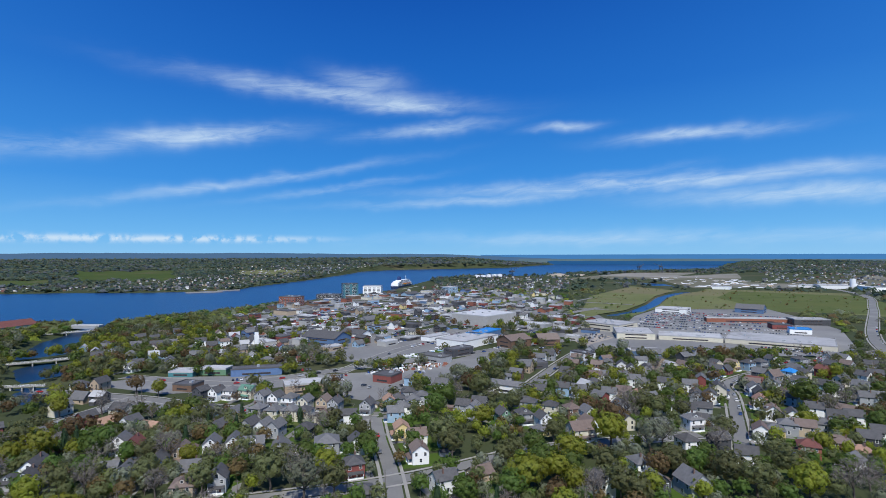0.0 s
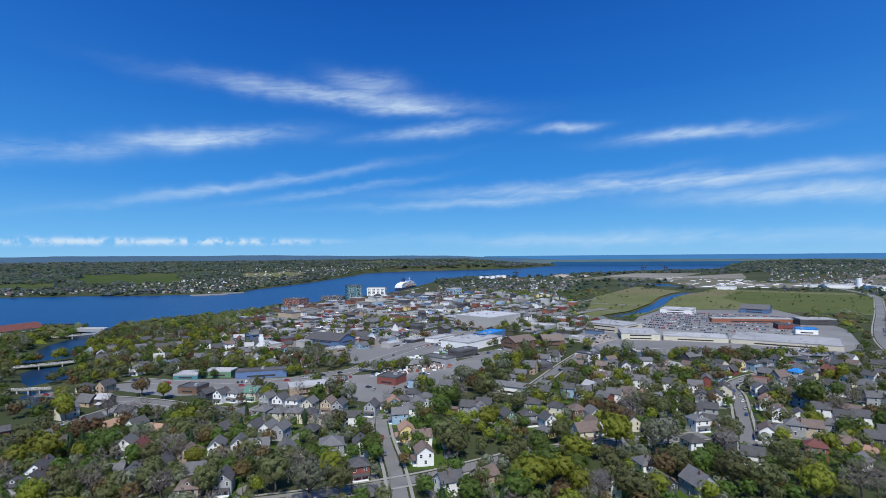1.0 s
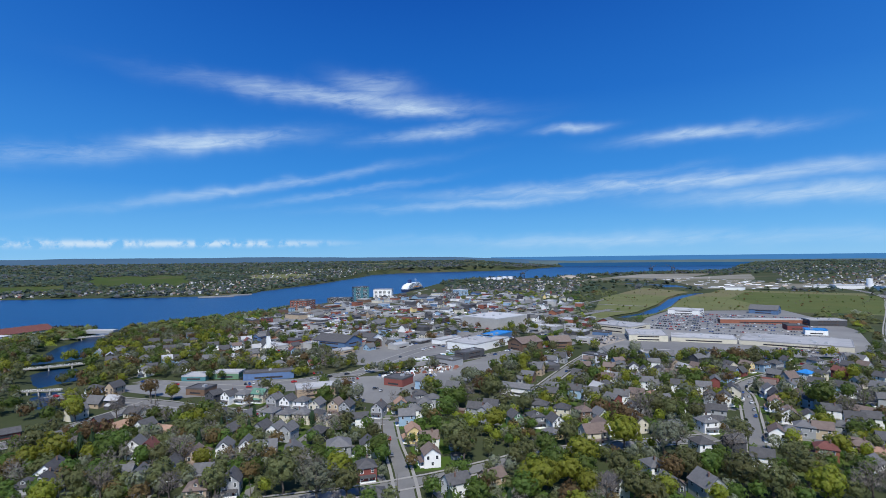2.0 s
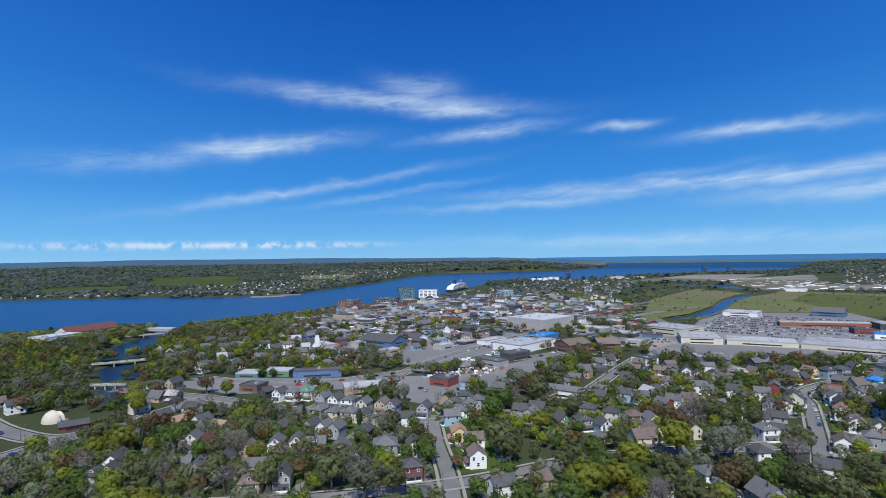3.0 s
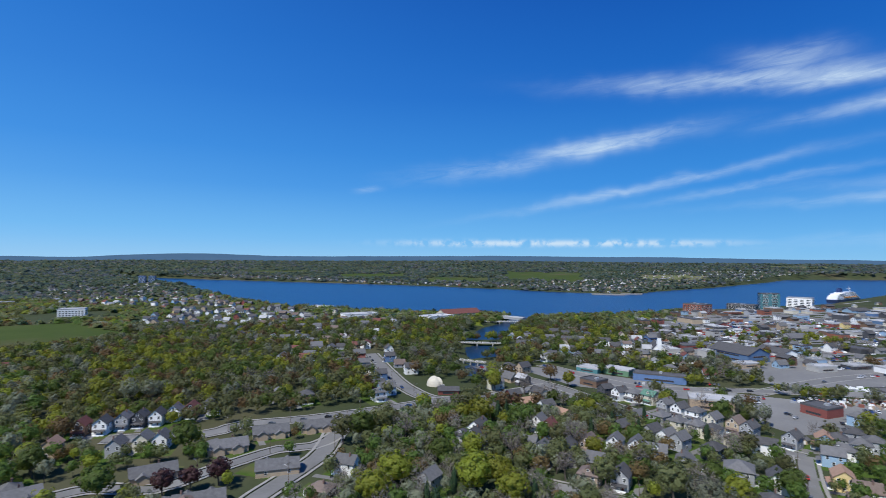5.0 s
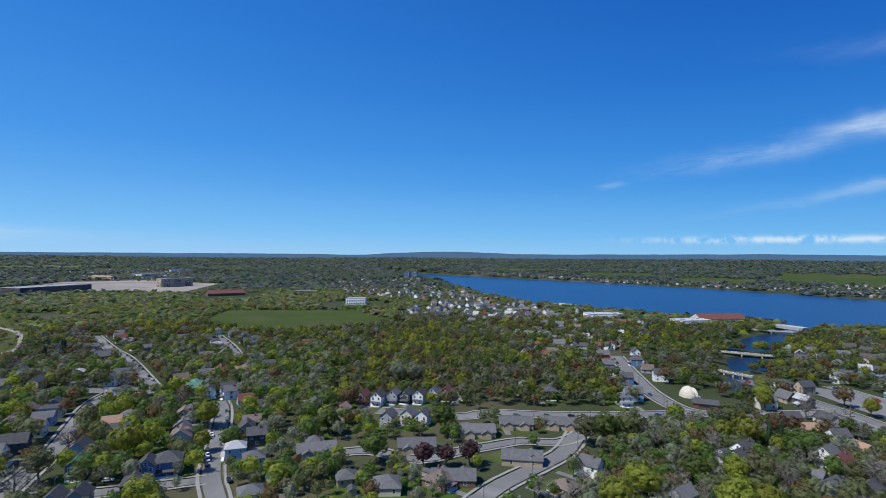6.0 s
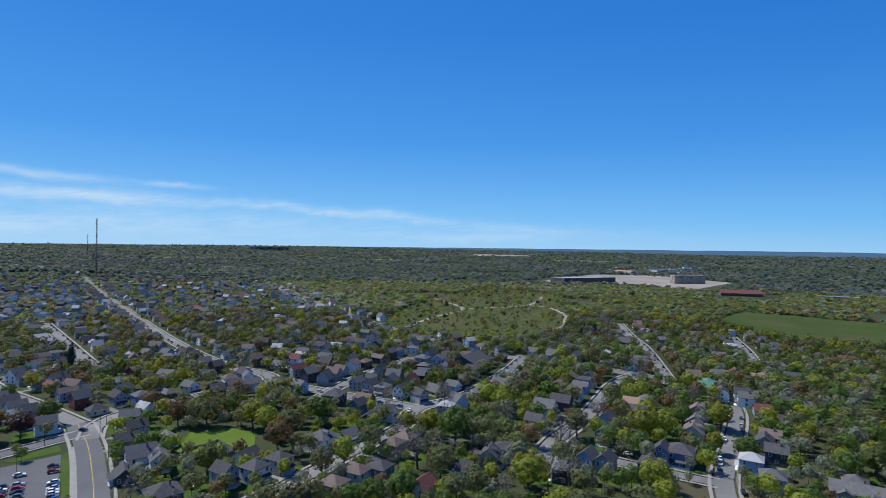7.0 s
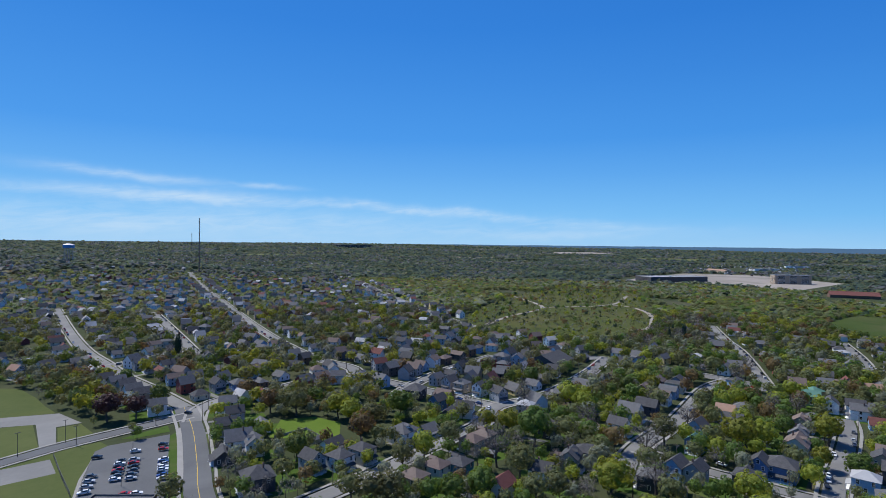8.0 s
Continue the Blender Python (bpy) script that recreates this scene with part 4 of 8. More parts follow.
def hall(name, x, y, turn, w, d, h, wall, roof, form, label, windows=True, group=""):
    """A larger building: shop, hall, store, tower or block."""
    ob = tagged(new(name), label, name.replace("_", " "), group)
    ob.matrix_basis = pose(x, y, float(height(x, y)), 0, 0, turn)
    part("wall", cached(("hw", w, d, h, form, wall), lambda: hall_wall(w, d, h, form, WALLS[wall])), ob)
    part("roof", cached(("hr", w, d, h, form, roof), lambda: hall_roof(w, d, h, form, ROOFS[roof])), ob)
    if form != "g":
        r = random.Random(int(x * 3 + y))
        for _ in range(max(1, min(6, int(w * d / 350)))):
            part("roof_unit", cached("unit", unit_mesh), ob, pose(r.uniform(-0.35, 0.35) * w, r.uniform(-0.35, 0.35) * d, h + 0.05, 0, 0, r.choice((0, 90))))
    if windows and name not in ("arena", "warehouse", "boathouse"):
        storeys = max(1, int(h / 3.2))
        for ang, off, long in ((0, d / 2, w), (90, w / 2, d), (-90, w / 2, d)):
            if group and (ang == 90 or ang == -90 and math.hypot(x, y) > 850):
                continue
            for k in range(storeys):
                if storeys == 1 and ang:
                    continue
                if form == "w":
                    step = 4.4
                    count = max(2, int((long - 2) / step))
                    if count * storeys > 26:
                        count = max(2, 26 // storeys)
                        step = (long - 2) / count
                    for i in range(count):
                        m = pose(0, 0, 0, 0, 0, ang) @ pose((i - (count - 1) / 2) * step, -off, 3.2 * k + 1.9)
                        part("window", cached(("pane", round(step * 0.6, 1)), lambda: pane_mesh(step * 0.6, 1.7)), ob, m)
                else:
                    m = pose(0, 0, 0, 0, 0, ang) @ pose(0, -off, (h / storeys) * k + min(1.9, h * 0.45))
                    part("window", cached(("band", round(long * 0.55, 1)), lambda: pane_mesh(long * 0.55, 1.1, DOOR)), ob, m)
    rad = math.hypot(w, d) / 2
    c, s0 = math.cos(radians(turn)), math.sin(radians(turn))
    quad = [(x + c * a0 - s0 * b0, y + s0 * a0 + c * b0) for a0, b0 in ((-w / 2 - 1, -d / 2 - 1), (w / 2 + 1, -d / 2 - 1), (w / 2 + 1, d / 2 + 1), (-w / 2 - 1, d / 2 + 1))]
    if rad < 1400:
        claim_area(quad, 3)
    return ob


def pane_mesh(w, h, frame_material=None):
    s = Shape()
    s.box(-w / 2 - 0.12, -0.08, -h / 2 - 0.12, w / 2 + 0.12, 0.03, h / 2 + 0.12, 0, True)
    bars = max(1, int(w / 1.6))
    for i in range(bars):
        x0, x1 = -w / 2 + w * i / bars + 0.05, -w / 2 + w * (i + 1) / bars - 0.05
        s.face([(x0, -0.10, -h / 2), (x1, -0.10, -h / 2), (x1, -0.10, h / 2), (x0, -0.10, h / 2)], 1)
    return s.mesh("window", frame_material or TRIM, GLASS)


# --- larger buildings
hall("arena", 59, 775, -42, 63, 70, 14, "concrete", "white", "", "large pale arena hall with a low white roof")
hall("warehouse", 27, 594, -40, 38, 62, 8, "white", "pale", "", "long white metal warehouse with a pale roof")
hall("warehouse", 48, 637, 56, 50, 20, 8, "blue", "blue", "", "bright blue metal warehouse beside a white one")
hall("hall", 76, 578, -53, 22, 30, 8, "brown", "brown", "g", "brown barn-like hall with a pitched brown roof")
hall("hall", 113, 589, 7, 23, 22, 7, "brown", "brown", "g", "brown barn-like hall with a pitched brown roof")
hall("shop", 15, 531, 45, 28, 14, 7, "charcoal", "dark", "", "dark flat-roofed two-storey shop beside the rail strip")
hall("shop", -8, 499, -40, 29, 14, 6, "grey", "grey", "", "low grey flat-roofed workshop")
hall("apartment_row", 46, 388, -30, 25, 10, 6, "white", "grey", "g", "long white apartment row with a grey pitched roof")
hall("shop", -44, 423, -27, 17, 16, 6, "red", "dark", "", "red-walled workshop with a black flat roof")
hall("shop", -101, 392, 21, 29, 16, 7, "tan", "pale", "", "tan brick shop with a pale stained roof")
hall("shop", -155, 448, 14, 40, 12, 6, "blue", "dark", "", "long blue-fronted shop with a dark flat roof")
hall("shop", -191, 452, -1, 23, 14, 5, "green", "pale", "", "low green-fronted shop with a pale roof")
hall("shop", -214, 446, -1, 20, 16, 4, "teal", "pale", "", "low teal shop with a pale flat roof")
hall("shop", -189, 399, -13, 16, 14, 5, "brown", "dark", "", "low brown brick building with a dark flat roof")
hall("hall", -131, 602, -29, 47, 28, 8, "blue", "charcoal", "g", "dark-roofed blue hall with low gables")
hall("apartment_block", -293, 1040, -20, 37, 30, 18, "brick", "dark", "w", "dark red brick apartment block by the harbour")
hall("office_building", -253, 1196, -3, 50, 30, 10, "charcoal", "dark", "w", "low dark office building by the harbour")
hall("office_tower", -213, 1227, 24, 34, 22, 32, "glass", "dark", "w", "teal glass office tower by the harbour")
hall("hotel", -170, 1300, -3, 44, 25, 22, "white", "pale", "w", "white slab hotel by the harbour")
hall("office_building", -3, 1244, -3, 28, 30, 14, "charcoal", "dark", "w", "dark office building in the town centre")
hall("office_building", 17, 1314, 39, 27, 25, 18, "pale_blue", "pale", "w", "pale blue office building in the town centre")
hall("mall", 369, 590, -34, 100, 62, 5, "cream", "pale", "", "very long low white shopping mall with a pale roof")
hall("mall", 227, 643, -13, 42, 50, 7, "cream", "pale", "", "low white shopping store with a pale roof")
hall("mall", 218, 707, -49, 55, 45, 9, "cream", "pale", "", "pale concrete supermarket with a flat roof")
hall("shop", 192, 516, -1, 29, 14, 7, "blue", "pale", "", "blue-walled garage with a pale flat roof")
hall("shop", 131, 506, -54, 20, 12, 7, "white", "dark", "", "white two-storey shop with a dark flat roof")
hall("shop", 439, 702, -15, 23, 20, 6, "red", "dark", "", "red-fronted restaurant on the car park")
hall("shop", 437, 660, -25, 23, 18, 6, "white", "blue", "", "white shop with a blue roof on the car park")
hall("shop", 434, 766, -11, 113, 12, 6, "brick", "pale", "", "long low brick strip of shops")
hall("shop", 502, 741, -9, 45, 25, 8, "charcoal", "pale", "", "large dark-fronted store with a pale roof")
hall("car_dealer", 385, 901, -34, 48, 40, 7, "white", "pale", "", "long white showroom with a pale roof")
hall("hall", 509, 891, -40, 41, 30, 7, "blue", "grey", "g", "blue hall with a grey pitched roof")
hall("warehouse", 1064, 1473, -23, 68, 60, 9, "white", "white", "", "huge white industrial warehouse")
hall("warehouse", 1096, 1372, -3, 46, 50, 10, "white", "white", "", "huge white industrial warehouse")
hall("warehouse", 1026, 1511, -40, 42, 40, 7, "white", "white", "", "long white industrial shed")
hall("warehouse", 756, 1458, -37, 41, 40, 7, "white", "white", "", "white industrial shed on bare ground")
hall("boathouse", -486, 733, -2, 41, 10, 4, "grey", "white", "", "low grey boathouse at the water's edge")
hall("shop", 149, 618, -32, 16, 12, 5, "concrete", "pale", "", "small pale utility building")
hall("shop", -9, 627, 51, 36, 14, 5, "white", "pale", "", "low white workshop in the yard")
hall("shop", 77, 471, 15, 24, 16, 5, "charcoal", "dark", "", "low dark office with a flat roof")
hall("store", -1612, -366, 141, 184, 70, 14, "charcoal", "pale", "", "huge dark box store on a bare lot")
hall("apartment_block", -1732, -88, 122, 94, 25, 24, "tan", "pale", "w", "long tan apartment block beyond the woods")
hall("school", -1344, 37, 99, 81, 30, 6, "brown", "red", "g", "long low school with a dark red roof")
hall("store", -2191, -336, 43, 109, 20, 8, "tan", "orange", "g", "store with a bright orange roof")
hall("store", -2426, -210, 137, 113, 30, 7, "white", "pale", "", "white store beyond the woods")
hall("store", -2738, -120, 103, 81, 30, 7, "white", "pale", "", "white store beyond the woods")
hall("school", -403, -183, 178, 30, 26, 7, "charcoal", "charcoal", "g", "large dark building with a dark pitched roof")
hall("office_building", -2846, -2872, 112, 269, 30, 20, "charcoal", "dark", "w", "long dark office building on the skyline")
hall("shop", -87, -207, 127, 23, 14, 5, "grey", "grey", "", "low grey-roofed building beside the car park")
hall("school", -1040, 268, 66, 38, 25, 12, "white", "pale", "w", "long white school building beyond the field")
hall("warehouse", -684, 577, 68, 55, 30, 7, "white", "white", "", "low building with a bright white roof by the harbour")
hall("warehouse", -573, 643, 78, 48, 30, 7, "white", "white", "", "low building with a bright white roof by the harbour")
hall("hotel", -581, 709, 71, 71, 30, 6, "cream", "red", "g", "long hotel with a red roof at the waterfront")
hall("pavilion", -257, 302, 43, 15, 9, 3, "red", "charcoal", "g", "red-walled park pavilion with a grey roof")
hall("boathouse", -865, 637, 21, 46, 12, 4, "white", "white", "", "white-roofed boathouse at the harbour")
hall("apartment_tower", -2050, 737, 55, 20, 20, 25, "blue", "dark", "w", "dark blue apartment tower by the harbour")
hall("apartment_tower", -2032, 763, 55, 20, 20, 25, "blue", "dark", "w", "dark blue apartment tower by the harbour")
hall("school", -1361, 214, 89, 70, 20, 6, "brown", "pale", "", "low school building beyond the field")
hall("mall", 284, 621, -22, 66, 34, 5, "cream", "pale", "", "low middle wing of a pale shopping mall")
hall("store", 194, 515, -20, 26, 16, 5, "pale_blue", "grey", "g", "blue-walled store with a grey pitched roof")

# --- houses near the camera's post
villa(-230, 317, "white", "grey", "hip")
villa(-205, 282, "grey", "charcoal", "side", "1")
villa(-182, 240, "white", "charcoal", "gable", "b")
villa(-153, 245, "grey", "grey", "side", "1")
villa(-177, 305, "white", "charcoal", "gable")
villa(-165, 304, "tan", "orange", "side", "1")
villa(-196, 312, "tan", "orange", "side", "1")
villa(-164, 274, "white", "grey", "gable")
villa(-155, 270, "brown", "red", "gable")
villa(-266, 460, "white", "grey", "hip")
villa(-139, 235, "white", "grey", "gable")
villa(-131, 247, "blue", "charcoal", "gable")
villa(-126, 260, "tan", "brown", "gable")
villa(-116, 270, "white", "grey", "gable")
villa(-124, 296, "charcoal", "charcoal", "gable")
# A white house by nature; the trees' shade is put into its grey wall.
villa(-96, 230, "grey", "charcoal", "gable")
villa(-115, 247, "tan", "grey", "side", "1")
villa(-181, 225, "grey", "charcoal", "hip")
villa(-167, 223, "grey", "grey", "hip")
villa(-107, 222, "tan", "brown", "hip")
villa(-156, 371, "white", "charcoal", "gable")
villa(-147, 374, "white", "grey", "hip")
villa(-136, 375, "cream", "green", "side")
villa(-121, 361, "grey", "grey", "gable")
villa(-111, 357, "white", "charcoal", "gable")
villa(-101, 355, "white", "grey", "hip")
villa(-89, 347, "cream", "grey", "gable")
villa(-77, 347, "tan", "brown", "gable")
villa(-69, 343, "grey", "charcoal", "gable")
villa(-48, 339, "grey", "charcoal", "gable")
villa(-35, 347, "pale_blue", "orange", "side")
villa(-114, 331, "grey", "grey", "hip")
villa(-103, 327, "cream", "grey", "hip")
villa(-93, 327, "cream", "grey", "hip")
villa(-84, 325, "cream", "charcoal", "hip")
villa(-70, 317, "cream", "brown", "hip")
villa(-119, 295, "grey", "charcoal", "hip")
villa(-108, 300, "grey", "charcoal", "gable")
villa(-99, 297, "white", "grey", "gable")
villa(-92, 296, "grey", "grey", "gable")
villa(-87, 297, "white", "charcoal", "gable")
villa(-75, 293, "charcoal", "charcoal", "hip")
villa(-106, 273, "white", "grey", "gable")
villa(-95, 270, "white", "grey", "side")
villa(-83, 274, "grey", "grey", "side", "1")
villa(-59, 272, "grey", "grey", "hip", "b")
villa(-44, 272, "white", "charcoal", "side")
villa(-41, 244, "red", "charcoal", "hip")
villa(-33, 221, "charcoal", "charcoal", "hip", "1")
villa(-22, 222, "tan", "brown", "side", "1")
villa(-24, 409, "pale_blue", "grey", "hip")
villa(-1, 392, "white", "grey", "gable")
villa(-30, 352, "grey", "charcoal", "hip")
villa(-24, 369, "grey", "charcoal", "hip")
villa(-25, 333, "white", "grey", "hip")
villa(-20, 349, "white", "grey", "hip")
villa(-15, 359, "grey", "grey", "hip")
villa(-29, 322, "pale_blue", "grey", "gable")
villa(-23, 293, "yellow", "orange", "side")
villa(-14, 281, "white", "brown", "gable")
villa(-12, 260, "white", "brown", "side")
villa(13, 336, "grey", "charcoal", "gable")
villa(18, 330, "grey", "grey", "side")
villa(23, 342, "charcoal", "charcoal", "gable")
villa(35, 317, "green", "charcoal", "gable")
villa(47, 318, "grey", "charcoal", "hip")
villa(57, 309, "white", "charcoal", "gable")
villa(37, 272, "white", "charcoal", "gable")
villa(18, 265, "white", "grey", "gable")
villa(0, 227, "white", "charcoal", "side")
villa(16, 239, "tan", "brown", "side", "1")
villa(54, 342, "grey", "charcoal", "hip")
villa(66, 372, "yellow", "charcoal", "gable")
villa(84, 379, "pale_blue", "charcoal", "gable")
villa(66, 334, "cream", "charcoal", "hip")
villa(78, 328, "brown", "brown", "hip")
villa(86, 321, "white", "grey", "gable")
villa(74, 290, "cream", "brown", "side", "b")
villa(94, 372, "white", "grey", "gable")
villa(93, 405, "grey", "charcoal", "hip")
villa(117, 415, "white", "brown", "gable")
villa(130, 455, "brown", "brown", "gable")
villa(126, 415, "white", "grey", "gable")
villa(136, 413, "white", "grey", "gable")
villa(142, 402, "white", "grey", "gable")
villa(149, 404, "white", "grey", "gable", "1")
villa(161, 392, "white", "charcoal", "gable")
villa(112, 364, "white", "grey", "gable")
villa(123, 367, "tan", "brown", "gable")
villa(136, 374, "tan", "orange", "hip", "1")
villa(110, 334, "grey", "grey", "gable")
villa(153, 439, "white", "charcoal", "gable")
villa(165, 439, "grey", "charcoal", "gable")
villa(150, 454, "white", "charcoal", "gable")
villa(142, 466, "grey", "grey", "hip")
villa(173, 472, "white", "grey", "side")
villa(171, 427, "red", "brown", "gable")
villa(190, 469, "tan", "grey", "gable")
villa(176, 385, "white", "grey", "gable")
villa(148, 327, "white", "charcoal", "gable")
villa(168, 358, "grey", "charcoal", "side")
villa(177, 358, "white", "charcoal", "side")
villa(141, 306, "white", "grey", "hip")
villa(123, 272, "white", "charcoal", "hip")
villa(89, 244, "white", "grey", "hip")
villa(88, 224, "charcoal", "grey", "gable")
villa(103, 223, "grey", "grey", "gable", "b")
villa(139, 490, "blue", "charcoal", "gable")
villa(65, 223, "white", "charcoal", "gable")
villa(221, 436, "blue", "charcoal", "gable")
villa(245, 457, "yellow", "brown", "gable")
villa(259, 459, "pale_blue", "charcoal", "hip")
villa(248, 422, "charcoal", "grey", "gable")
villa(272, 463, "grey", "charcoal", "hip")
villa(289, 474, "white", "charcoal", "gable")
villa(273, 424, "white", "blue", "hip")
villa(282, 423, "cream", "charcoal", "hip")
villa(191, 375, "cream", "charcoal", "side", "b")
villa(217, 376, "white", "grey", "side")
villa(238, 388, "white", "grey", "side")
villa(234, 371, "tan", "brown", "side", "1")
villa(202, 344, "white", "orange", "side")
villa(196, 321, "white", "brown", "side")
villa(209, 323, "white", "charcoal", "side", "1")
villa(261, 394, "white", "charcoal", "gable")
villa(224, 326, "white", "charcoal", "gable")
villa(304, 431, "red", "red", "gable")
villa(325, 451, "cream", "charcoal", "gable")
villa(338, 451, "grey", "brown", "gable")
villa(355, 478, "white", "grey", "gable")
villa(320, 410, "white", "charcoal", "gable")
villa(333, 415, "white", "charcoal", "gable")
villa(357, 450, "grey", "charcoal", "gable")
villa(349, 485, "white", "grey", "side")
villa(313, 474, "grey", "charcoal", "hip")
villa(169, 287, "white", "brown", "side")
villa(176, 287, "yellow", "grey", "hip")
villa(189, 296, "grey", "grey", "hip")
villa(196, 292, "tan", "brown", "gable")
villa(156, 279, "white", "charcoal", "gable")
villa(142, 253, "white", "charcoal", "gable")
villa(209, 296, "grey", "grey", "hip")
villa(226, 310, "grey", "charcoal", "gable")
villa(236, 310, "white", "charcoal", "gable")
villa(178, 263, "brick", "red", "hip")
villa(197, 267, "brown", "brown", "hip")
villa(203, 263, "tan", "orange", "hip", "1")
villa(216, 274, "charcoal", "charcoal", "gable")
villa(229, 282, "white", "charcoal", "gable")
villa(275, 350, "grey", "grey", "gable")
villa(282, 350, "white", "grey", "gable")
villa(-202, -330, "grey", "charcoal", "gable")
villa(-210, -319, "blue", "grey", "hip")
villa(-182, -286, "white", "grey", "gable")
villa(-173, -266, "grey", "charcoal", "gable")
villa(-159, -252, "grey", "charcoal", "gable")
villa(-151, -229, "white", "grey", "gable", "b")
villa(-153, -219, "white", "grey", "side")
villa(-174, -243, "white", "grey", "side", "1")
villa(-139, -222, "charcoal", "charcoal", "side", "1")
villa(-132, -187, "charcoal", "charcoal", "hip", "b")
villa(-243, -309, "white", "grey", "gable")
villa(-256, -303, "brown", "brown", "gable")
villa(-266, -283, "white", "grey", "side")
villa(-276, -270, "white", "grey", "hip")
villa(-278, -253, "pale_blue", "grey", "side")
villa(-275, -237, "white", "grey", "gable")
villa(-178, -193, "white", "charcoal", "side", "1")
villa(-166, -175, "white", "charcoal", "hip")
villa(-178, -173, "cream", "charcoal", "hip")
villa(-157, -183, "grey", "charcoal", "gable")
villa(-208, -174, "white", "grey", "hip", "b")
villa(-222, -169, "teal", "grey", "side", "1")
villa(-170, -136, "tan", "brown", "hip")
villa(-184, -135, "cream", "brown", "hip")
villa(-192, -129, "teal", "charcoal", "hip")
villa(-218, -139, "tan", "brown", "hip")
villa(-228, -138, "tan", "brown", "hip")
villa(-300, -244, "white", "grey", "gable")
villa(-271, -217, "charcoal", "charcoal", "hip", "b")
villa(-261, -191, "blue", "charcoal", "gable")
villa(-251, -176, "charcoal", "charcoal", "side", "1")
villa(-259, -170, "white", "charcoal", "gable")
villa(-303, -212, "grey", "charcoal", "gable")
villa(-302, -201, "tan", "grey", "hip")
villa(-303, -187, "white", "charcoal", "gable")
villa(-299, -171, "grey", "charcoal", "gable")
villa(-301, -162, "white", "grey", "gable")
villa(-258, -117, "charcoal", "charcoal", "gable")
villa(-228, -93, "grey", "charcoal", "side")
villa(-238, -90, "grey", "charcoal", "hip")
villa(-207, -97, "white", "charcoal", "gable")
villa(-185, -104, "white", "red", "side")
villa(-395, -131, "brown", "brown", "side", "1")
villa(-393, -97, "brown", "brown", "side")
villa(-402, -86, "grey", "charcoal", "side")
villa(-365, -99, "brown", "brown", "side")
villa(-312, -92, "white", "grey", "gable", "b")
villa(-285, -90, "white", "charcoal", "gable")
villa(-284, -52, "blue", "green", "gable")
villa(-247, -53, "pale_blue", "charcoal", "gable")
villa(-247, -45, "grey", "charcoal", "gable")
villa(-229, -59, "charcoal", "grey", "hip")
villa(-346, -48, "pale_blue", "orange", "gable")
villa(-330, -42, "white", "charcoal", "gable")
villa(-417, -52, "brown", "brown", "hip", "1")
villa(-358, -41, "white", "grey", "hip")
villa(-253, -27, "charcoal", "charcoal", "hip")
villa(-272, -24, "blue", "charcoal", "gable")
villa(-275, -16, "blue", "charcoal", "hip", "b")
villa(-309, -12, "cream", "brown", "side", "b")
villa(-327, -12, "grey", "grey", "side")
villa(-350, -12, "tan", "brown", "side")
villa(-428, -8, "cream", "green", "hip")
villa(-403, 1, "white", "charcoal", "side")
villa(-405, 13, "white", "charcoal", "gable")
villa(-458, -2, "white", "grey", "gable")
villa(-465, 7, "brown", "brown", "hip")
villa(-459, 24, "brown", "orange", "gable")
villa(-401, 24, "white", "grey", "gable")
villa(-371, -7, "grey", "grey", "hip", "1")
villa(-280, 13, "pale_blue", "pale", "hip")
villa(-310, 20, "tan", "charcoal", "side")
villa(-162, -401, "white", "charcoal", "gable")
villa(-164, -387, "grey", "grey", "gable")
villa(-164, -374, "grey", "charcoal", "gable")
villa(-161, -358, "white", "grey", "gable")
villa(-160, -344, "white", "charcoal", "gable")
villa(-154, -313, "white", "grey", "gable")
villa(-203, -360, "white", "grey", "gable")
villa(-200, -332, "grey", "charcoal", "gable")
villa(-205, -461, "blue", "charcoal", "side")
villa(-232, -485, "white", "grey", "side", "1")
villa(-209, -409, "white", "charcoal", "gable")
villa(-202, -419, "grey", "grey", "side", "1")
villa(-245, -414, "grey", "charcoal", "side")
villa(-223, -536, "grey", "charcoal", "gable")
villa(-134, -476, "white", "orange", "gable")
villa(-349, 95, "brown", "red", "gable")
villa(-344, 104, "white", "charcoal", "gable")
villa(-345, 115, "grey", "grey", "gable")
villa(-342, 123, "charcoal", "charcoal", "gable")
villa(-338, 131, "white", "charcoal", "gable")
villa(-340, 142, "white", "grey", "gable")
villa(-338, 151, "brown", "red", "gable")
villa(-336, 163, "grey", "charcoal", "gable")
villa(-322, 75, "tan", "orange", "gable")
villa(-300, 97, "grey", "grey", "gable")
villa(-299, 109, "cream", "grey", "gable")
villa(-294, 116, "white", "grey", "gable")
villa(-232, 56, "tan", "grey", "hip", "1")
villa(-218, 70, "cream", "grey", "hip", "b1")
villa(-214, 93, "brown", "brown", "hip", "b1")
villa(-281, 51, "tan", "grey", "hip", "1")
villa(-263, 20, "pale_blue", "grey", "hip")
villa(-319, 23, "brown", "brown", "gable")
villa(-296, 24, "charcoal", "charcoal", "gable")
villa(-376, -7, "white", "grey", "gable")
villa(-413, -9, "green", "green", "gable")
villa(-399, 3, "pale_blue", "grey", "gable")
villa(-395, 15, "white", "grey", "gable")
villa(-398, 27, "white", "grey", "gable")
villa(-394, 38, "grey", "charcoal", "gable")
villa(-388, 44, "white", "grey", "gable")
villa(-225, 16, "white", "grey", "hip")
villa(-281, 255, "white", "grey", "hip")
villa(-370, 318, "grey", "grey", "gable")
villa(-325, 297, "blue", "charcoal", "gable")
villa(-429, 296, "tan", "red", "gable")
villa(-473, 341, "white", "grey", "gable", "b")
